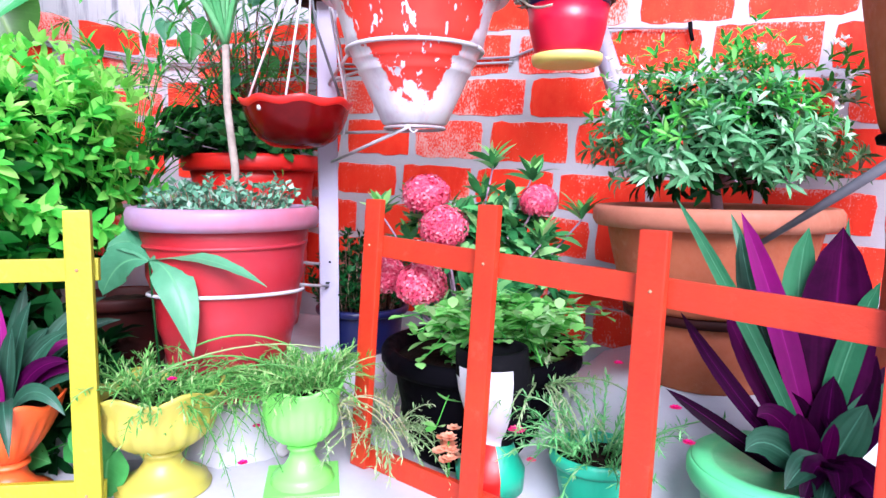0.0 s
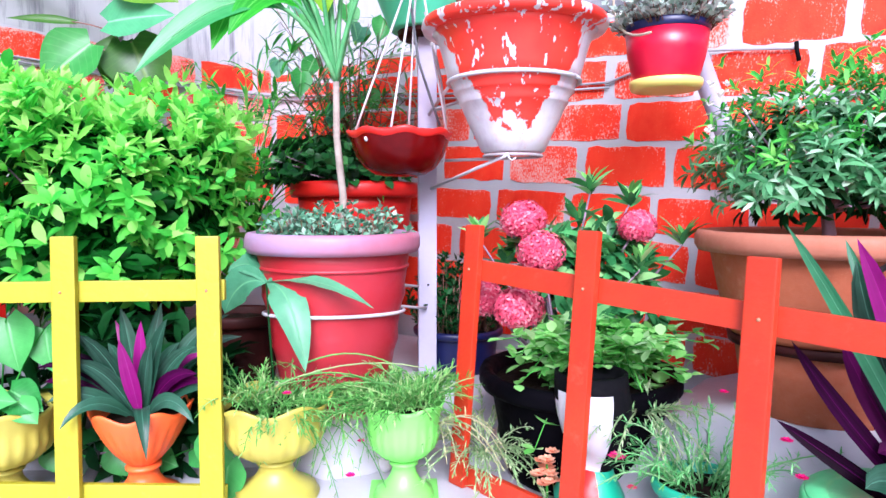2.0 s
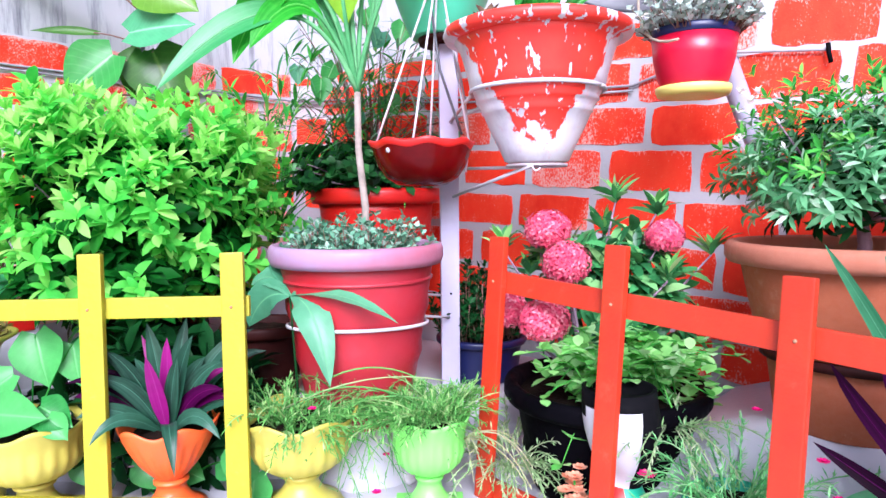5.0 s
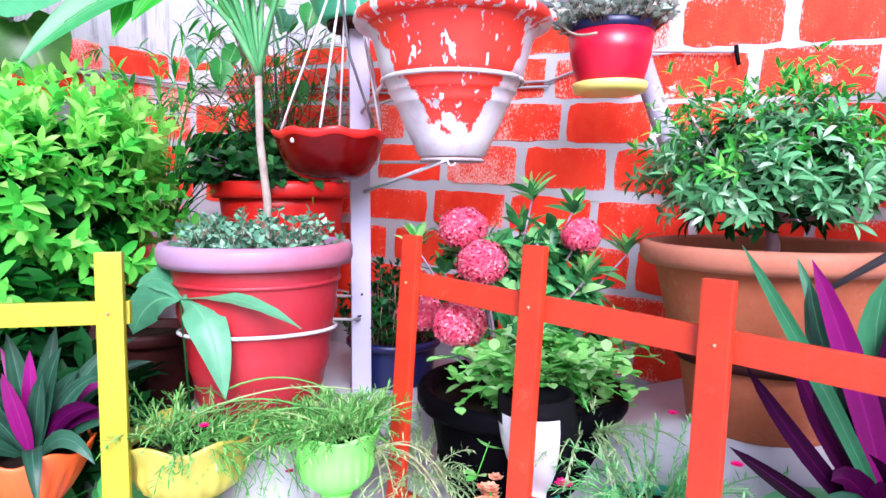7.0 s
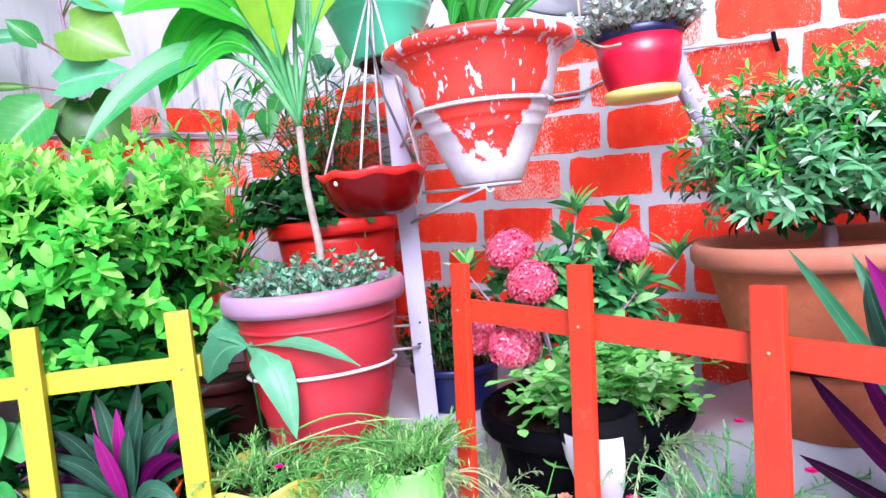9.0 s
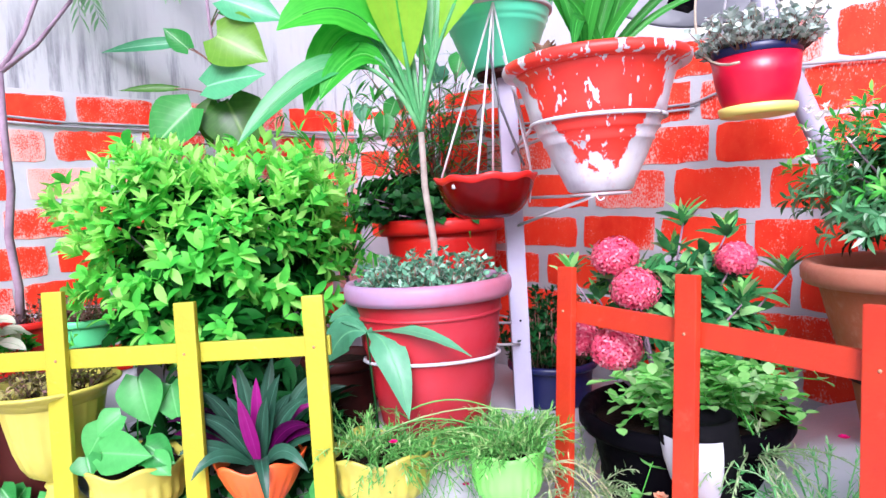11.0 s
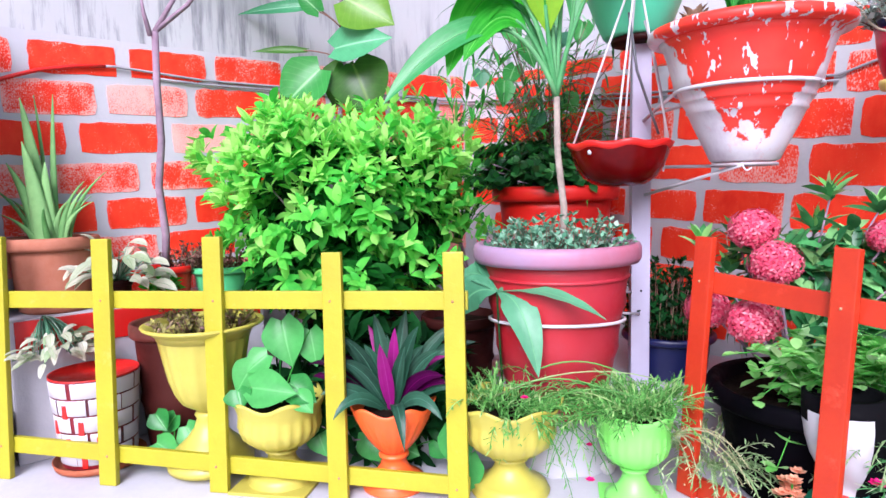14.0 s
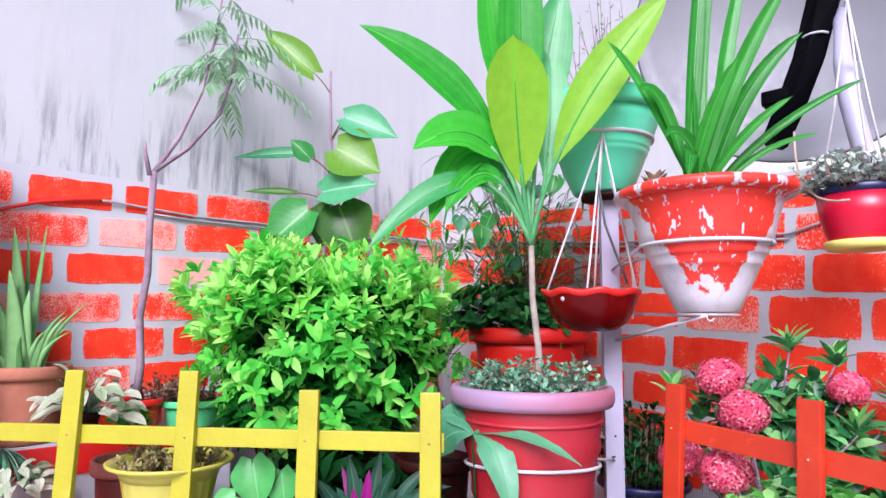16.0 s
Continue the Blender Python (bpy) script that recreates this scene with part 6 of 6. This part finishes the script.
def face_planter():
    """A bust-shaped planter, kept as one plain shape."""
    bm = bmesh.new()
    prof = [(0.050, 0.0), (0.052, 0.03), (0.040, 0.055), (0.020, 0.072), (0.018, 0.082), (0.024, 0.095), (0.030, 0.102), (0.041, 0.122), (0.049, 0.15), (0.053, 0.175), (0.054, 0.192), (0.053, 0.214), (0.047, 0.214), (0.05, 0.20)]

    def shape(a, k, q, z):
        bob = max(0.0, math.cos(a - math.radians(5))) ** 2 if 3 <= k <= 9 else 0.0
        return q * (1.0 + (0.05 * math.cos(a - 5.4) if 4 <= k <= 10 else 0)) + bob * 0.024 * (1.0 - abs(k - 5) / 5), z

    lathe(prof, 72, shape, bm)
    f = part("face_planter", bm, M_FACE, None, "")
    f.matrix_world = pose(1.312, -0.52, 0.008)
    tagged(f, "white bust-shaped planter standing behind the fence", "planter")
    # glaze: dark hair band, teal and red base
    me = f.data
    for m in (M_INK, M_TEALPOT, M_REDPOT):
        me.materials.append(m)
    for pl in me.polygons:
        c = pl.center
        ang = math.atan2(c.y, c.x) - math.radians(-78)
        ang = (ang + math.pi) % math.tau - math.pi
        if c.z > 0.199 - 0.022 * max(0.0, abs(ang) - 0.15) or ((ang > 0.75 or ang < -1.25) and c.z > 0.075):
            pl.material_index = 1
        elif c.z < 0.068:
            pl.material_index = 3 if abs(ang) < 0.45 else 2
    return f


face_planter()


peach = plant("kalanchoe", (1.262, -0.560, -0.0), "small peach-orange blossom cluster by the planter")
part("stem", tube([(0, 0, 0), (0.0, 0.002, 0.04), (0, 0, 0.09)], 0.002, 0.0015, 6), L_MID, peach)
rng = random.Random(37)
for k in range(15):
    q = Vector((rng.gauss(0, 0.015), rng.gauss(0, 0.01), 0.075 + rng.gauss(0.0, 0.016)))
    flower(peach, q, 0.0125, L_PEACH, "peach blossom", 5)

plastic_pot("flowerpot", (1.47, -0.515, 0.012), 0.066, 0.046, 0.085, M_TEALPOT, "small teal-green plastic pot of moss rose", None, 0.014, 0)
moss_rose((1.47, -0.515, 0.09), 0.055, 62, 0.15, 65, "bushy moss rose with small pink blooms in a teal pot", (-0.1, -0.05, 0.2), [((0.02, 0.02, 0.125), 0.008, L_HOTPINK), ((0.10, -0.01, 0.085), 0.009, L_HOTPINK), ((0.12, -0.03, 0.05), 0.009, L_HOTPINK), ((-0.10, -0.05, 0.03), 0.014, L_HOTPINK), ((-0.08, -0.045, -0.01), 0.008, L_IXORA)], leaf_mat("fresh_needle_leaf", (0.06, 0.34, 0.08), (0.22, 0.56, 0.20), (0.46, 0.64, 0.36), 0.45, 0.3), 0.9)
MINT = Vector((1.695, -0.535, 0.03))
mint = plastic_pot("flowerpot", MINT, 0.108, 0.08, 0.10, M_MINTPOT, "mint-green plastic pot with a dark boat lily", None, 0.02, 0)
part("lip", lathe([(0.077, 0.088), (0.078, 0.100), (0.081, 0.1025), (0.102, 0.1028), (0.104, 0.099)], 56), M_MINTPOT, mint, "broad flat lip round the pot")
T = leaf_mat("mid_sword_leaf", (0.010, 0.085, 0.036), (0.03, 0.17, 0.07), None, 0.38, 0.22, 0.25, ((0.08, 0.25, 0.13), 7, True))
def dark_lily():
    """Tall sword leaves fanning out of one stock, most of them showing the purple side."""
    p = plant("boat_lily", MINT + Vector((0, 0, 0.08)), "boat lily with dark green leaves and deep purple undersides", "boat lily")
    rng = random.Random(73)
    stock = Vector((0.035, -0.01, 0.0))
    # tip x, y and z, knee x and z, width, skin
    tall = [(-0.126, -0.068, 0.336, -0.040, 0.191, 0.018, T), (-0.062, 0.005, 0.295, -0.044, 0.183, 0.034, R), (-0.075, 0.035, 0.317, -0.048, 0.247, 0.016, T), (-0.061, -0.028, 0.321, -0.006, 0.191, 0.030, L_MAGENTA_DEEP), (0.009, 0.005, 0.304, -0.013, 0.198, 0.042, T), (0.041, -0.005, 0.306, 0.040, 0.176, 0.078, L_PLUM), (0.055, 0.015, 0.275, 0.051, 0.161, 0.056, P), (0.048, 0.025, 0.316, 0.046, 0.220, 0.014, T), (0.078, -0.015, 0.250, 0.044, 0.160, 0.030, T)]
    low = [(0.080, -0.015, 0.169, 0.054, 0.095, 0.052, P), (0.071, -0.045, 0.122, 0.057, 0.073, 0.042, R), (-0.071, -0.015, 0.201, -0.041, 0.130, 0.026, L_PLUM), (-0.117, -0.060, 0.205, -0.055, 0.095, 0.021, P), (-0.131, -0.045, 0.107, -0.053, 0.054, 0.020, P), (-0.041, -0.065, 0.055, -0.019, 0.083, 0.040, R), (-0.032, -0.045, 0.090, -0.011, 0.110, 0.032, L_PLUM), (0.008, -0.065, 0.108, 0.018, 0.076, 0.032, L_PLUM), (0.041, -0.065, 0.103, 0.042, 0.066, 0.018, L_PLUM)]
    # filler leaves, mostly the darkened purple, for the deep shade at the base
    for k in range(26):
        a = -0.6 + 1.3 * ((k * 0.618) % 1)
        L = rng.uniform(0.09, 0.22)
        low.append((0.035 + L * math.sin(a) * 0.8, rng.uniform(-0.02, 0.05), L * math.cos(a), 0.035 + L * math.sin(a) * 0.25, L * 0.5, rng.uniform(0.03, 0.046), P if k % 6 else R))
    # lower leaves that arch over the front of the pot, mostly in shade-darkened purple
    for k in range(12):
        low.append((0.005 + 0.0085 * k + rng.uniform(-0.01, 0.01), rng.uniform(-0.11, -0.075), rng.uniform(-0.03, 0.045), 0.03 + 0.004 * k, rng.uniform(0.06, 0.10), rng.uniform(0.026, 0.038), P if k % 4 else R))
    for x, y, z, kx, kz, w, m in tall + low:
        way = Vector((rng.uniform(-0.3, 0.3), -1, 0.45))
        part("leaf", leaf_on(bend(stock + Vector((rng.uniform(-0.01, 0.01), 0, 0)), Vector((kx, y * 0.5, kz)), Vector((x, y, z)), 9), w, way, 0.22, 0.55, 0.35, None, 0.7), m, p)


dark_lily()

# ---- cerise hanging pot on the dish mast ----
def grown(a, k, q, z):
    return q * 1.11, z * 1.11


cp = thing("hanging_pot", (1.334, -0.262, 0.664), "cerise hanging pot with navy rim and pale yellow saucer", "flowerpot")
part("saucer", lathe([(0.040, 0.0), (0.052, 0.001), (0.055, 0.008), (0.055, 0.014), (0.050, 0.015), (0.046, 0.006)], 40, grown), M_PALEYELLOW, cp, "pale yellow clip-on saucer")
part("body", lathe([(0.043, 0.007), (0.046, 0.010), (0.053, 0.03), (0.059, 0.055), (0.0625, 0.086), (0.058, 0.086)], 48, grown), M_CERISE, cp)
part("rim", lathe([(0.060, 0.085), (0.0635, 0.0862), (0.064, 0.097), (0.062, 0.099), (0.057, 0.097), (0.055, 0.084)], 48, grown), M_NAVY, cp, "navy blue rim")
soil(cp, 0.062, 0.102)
low_mat("silver_creeper", (1.334, -0.262, 0.765), 0.088, 0.068, 190, 0.015, 0.011, leaf_mat("silver_leaf", (0.28, 0.40, 0.32), (0.60, 0.66, 0.60), (0.56, 0.50, 0.48), 0.5, 0.2), 95, "silvery small-leaved creeper mounding over the pot rim")
for k in range(3):
    a = 1.0 + math.tau * k / 3
    e = Vector((0.066 * math.cos(a), 0.066 * math.sin(a), 0.105))
    part("cord", tube([e, e.lerp(Vector((0.0, 0.0, 0.42)), 0.5), Vector((0.0, 0.0, 0.46))], 0.0022, 0.0022, 6), M_CORD, cp)

mast = thing("dish_mast", (1.42, 0.0, 0.50), "bent lavender-white pipe mast fixed to the wall", "mast")
part("pipe", tube([Vector(q) - Vector((1.42, 0, 0.5)) for q in [(1.425, -0.001, 0.50), (1.41, -0.05, 0.56), (1.385, -0.09, 0.64), (1.35, -0.12, 0.75), (1.315, -0.13, 0.87), (1.295, -0.12, 0.98), (1.28, -0.08, 1.08), (1.27, -0.02, 1.16), (1.25, 0.06, 1.24)]], 0.020, 0.019, 16), M_LAVENDER, mast)
part("hanger", tube([Vector((-0.11, -0.12, 0.56)), Vector((-0.10, -0.20, 0.63)), Vector((-0.088, -0.262, 0.624))], 0.004, 0.0035, 8), M_LAVENDER, mast, "thin rod carrying the hanging pot")

dish = thing("satellite_dish", (1.10, 0.22, 1.36), "grey satellite dish with a black arm above the wall", "satellite dish")
face_dir = Vector((0.30, -0.85, -0.05)).normalized()
rot = face_dir.to_track_quat("Z", "Y").to_matrix().to_4x4()
bm = lathe([(0.012, -0.095), (0.10, -0.09), (0.20, -0.073), (0.30, -0.045), (0.37, -0.018), (0.40, 0.0), (0.405, 0.004), (0.398, 0.006), (0.36, -0.014), (0.29, -0.041), (0.19, -0.068), (0.09, -0.085), (0.01, -0.09)], 72)
bmesh.ops.transform(bm, matrix=rot, verts=bm.verts)
part("reflector", bm, M_DISH, dish)
o = Vector((1.10, 0.22, 1.36))
bm = bmesh.new()
arm = [Vector(q) - o for q in [(1.225, 0.05, 1.30), (1.19, 0.02, 1.14), (1.15, 0.0, 1.03), (1.118, -0.02, 0.945)]]
tube(arm, 0.038, 0.030, 5, bm)
part("arm", bm, M_BLACK, dish, "black moulded plastic arm", False)
part("clamp", box(bmesh.new(), (-0.03, -0.025, -0.015), (0.03, 0.02, 0.02), 0.006), M_BLACK, dish, "black clamp").location = Vector((1.125, 0.0, 1.055)) - o
part("tie", tube(ring_points((0.0, 0.0), 0.026, 0.0, 0, math.tau, 16), 0.003, 0.003, 6), M_CORD, dish, "white cord wrapped on the arm").location = Vector((1.205, 0.02, 1.19)) - o

# ---- terracotta pot on a dark stand beyond the fence ----
plastic_pot("flowerpot", (1.90, -0.305, 0.53), 0.172, 0.108, 0.27, M_TERRA, "terracotta-coloured pot raised on a dark metal stand", None, 0.025, 0)
st2 = thing("plant_stand", (1.90, -0.305, 0.0), "terracotta-coloured pedestal with a dark round tray", "stand")
part("tray", lathe([(0.05, 0.517), (0.112, 0.518), (0.115, 0.528), (0.112, 0.531), (0.06, 0.529)], 40), M_BLACK, st2)
part("pedestal", lathe([(0.10, PZ + 0.012), (0.097, 0.2), (0.092, 0.35), (0.096, 0.516)], 40), M_TERRA, st2, "terracotta-coloured pedestal")
part("base", lathe([(0.03, PZ), (0.11, PZ + 0.001), (0.11, PZ + 0.012), (0.03, PZ + 0.016)], 32), M_BLACK, st2)
rod = part("metal_rod", tube([(1.655, -0.470, 0.388), (1.74, -0.486, 0.455), (1.96, -0.52, 0.63)], 0.0035, 0.0085, 10), M_STEEL, None, "")
tagged(rod, "grey metal rod leaning over the terracotta pot rim", "rod")

# ---- navy pot behind the post ----
plastic_pot("flowerpot", (0.885, -0.235, PZ), 0.100, 0.08, 0.095, M_NAVY, "low navy plastic pot with a straggly dark plant", None, 0.012, 0)
# dense herb with shade put into its leaf colour, dimming the gap here
low_mat("dark_herb", (0.885, -0.235, PZ + 0.085), 0.10, 0.15, 230, 0.022, 0.010, L_SHADED, 97, "straggly herb in the navy pot, green darkened for shade")

# ---- wires and cords on the walls ----
M_WIRE = painted("grey_wire_sleeve", (0.34, 0.33, 0.36), (0.24, 0.235, 0.26), 0.6, 150, 30, 0.2)
cord([(0.006, -1.345, 0.752), (0.008, -1.30, 0.772), (0.008, -1.25, 0.79), (0.008, -1.18, 0.805), (0.008, -1.12, 0.811)], 0.0044, "wall_wire", "wire painted over in brick red along the west wall", None, M_REDPOT, "wire")
cord([(0.008, -1.12, 0.811), (0.008, -1.10, 0.812), (0.007, -0.9, 0.80), (0.007, -0.5, 0.805), (0.007, -0.1, 0.81), (0.015, -0.012, 0.81)], 0.0032, "wall_wire", "grey twin wire clipped along the west wall", None, M_WIRE, "wire")
cord([(0.006, -1.02, 0.795), (0.007, -0.9, 0.79), (0.007, -0.5, 0.794), (0.007, -0.1, 0.798), (0.015, -0.012, 0.80)], 0.0028, "wall_wire", "second grey wire along the west wall", None, M_WIRE, "wire")
cord([(0.02, -0.008, 0.808), (0.3, -0.008, 0.79), (0.7, -0.008, 0.755), (1.135, -0.008, 0.738), (1.30, -0.01, 0.785), (1.505, -0.010, 0.763)], 0.0032, "wall_wire", "grey wire running along the north wall", None, M_WIRE, "wire")
cord([(0.02, -0.008, 0.798), (0.3, -0.008, 0.78), (0.7, -0.008, 0.743), (1.135, -0.008, 0.727)], 0.0028, "wall_wire", "second grey wire on the north wall", None, M_WIRE, "wire")
cord([(1.503, -0.012, 0.774), (1.505, -0.014, 0.757), (1.509, -0.012, 0.738)], 0.0042, "wire_clip", "dark taped wire clip on the north wall", None, M_INK, "clip")
cord([(0.160, -1.40, 0.845), (0.160, -1.376, 0.84), (0.158, -1.368, 0.80), (0.152, -1.364, 0.74), (0.150, -1.370, 0.68), (0.153, -1.366, 0.60), (0.150, -1.374, 0.50)], 0.0022, "black_cable", "thin black cable hanging by the pink pillar", None, M_INK, "cable")
for k, (x0, z0, x1, z1) in enumerate([(0.93, 0.40, 1.0, 0.12), (0.945, 0.40, 1.03, 0.22)]):
    cord([(x0, -0.06, z0), ((x0 + x1) / 2, -0.09, (z0 + z1) / 2), (x1, -0.12, z1)], 0.0011, "twine", "thin orange-brown twine hanging behind the post", None, M_TWINE, "twine")
cord(bend((1.20, -0.15, 0.93), (1.235, -0.30, 0.74), (1.345, -0.385, 0.735), 10), 0.0022, "hanger_cord", "slack beige cord looping to the hanging pot", None, M_TWINE, "cord")

# a small pale stone with dark flecks by the lime urn's foot
bm = bmesh.new()
bmesh.ops.create_icosphere(bm, subdivisions=3, radius=0.0145)
for v in bm.verts:
    v.co *= 1 + 0.35 * noise.noise(v.co * 90)
    v.co.z = max(v.co.z * 0.8, -0.010)
stone = part("stone", bm, painted("flecked_stone", (0.60, 0.58, 0.60), (0.48, 0.46, 0.48), 0.7, 160, 30, 0.5, (0.03, 0.03, 0.035)), None, "")
stone.location = (0.953, -0.568, 0.0095)
tagged(stone, "small white stone with dark flecks on the floor", "stone")
lay_bricks()

# fallen leaves and specks on the floor
rng = random.Random(99)
for k in range(16):
    bm = bmesh.new()
    a = rng.random() * math.tau
    blade(bm, (0, 0, 0), (math.cos(a), math.sin(a), 0.05), rng.uniform(0.012, 0.03), 0.009, 0.15, 0.2, 4, 0.45)
    lf = part("fallen_leaf", bm, L_DRY if k % 3 else L_MID, None, "")
    t = rng.random()
    lf.location = Vector((0.55, -1.12, 0.003)).lerp(Vector((1.25, -0.66, 0.003)), t) + Vector((rng.uniform(-0.02, 0.08), rng.uniform(-0.06, 0.03), 0))
    tagged(lf, "small curled fallen leaf on the cement floor", "leaf", "fallen leaves")

# red course on the front of the plant block
bm = bmesh.new()
box(bm, (0.151, -1.35, 0.224), (0.1545, -0.85, 0.284), 0.0015)
course = part("painted_course", bm, M_REDPOT, block, "red-painted band")
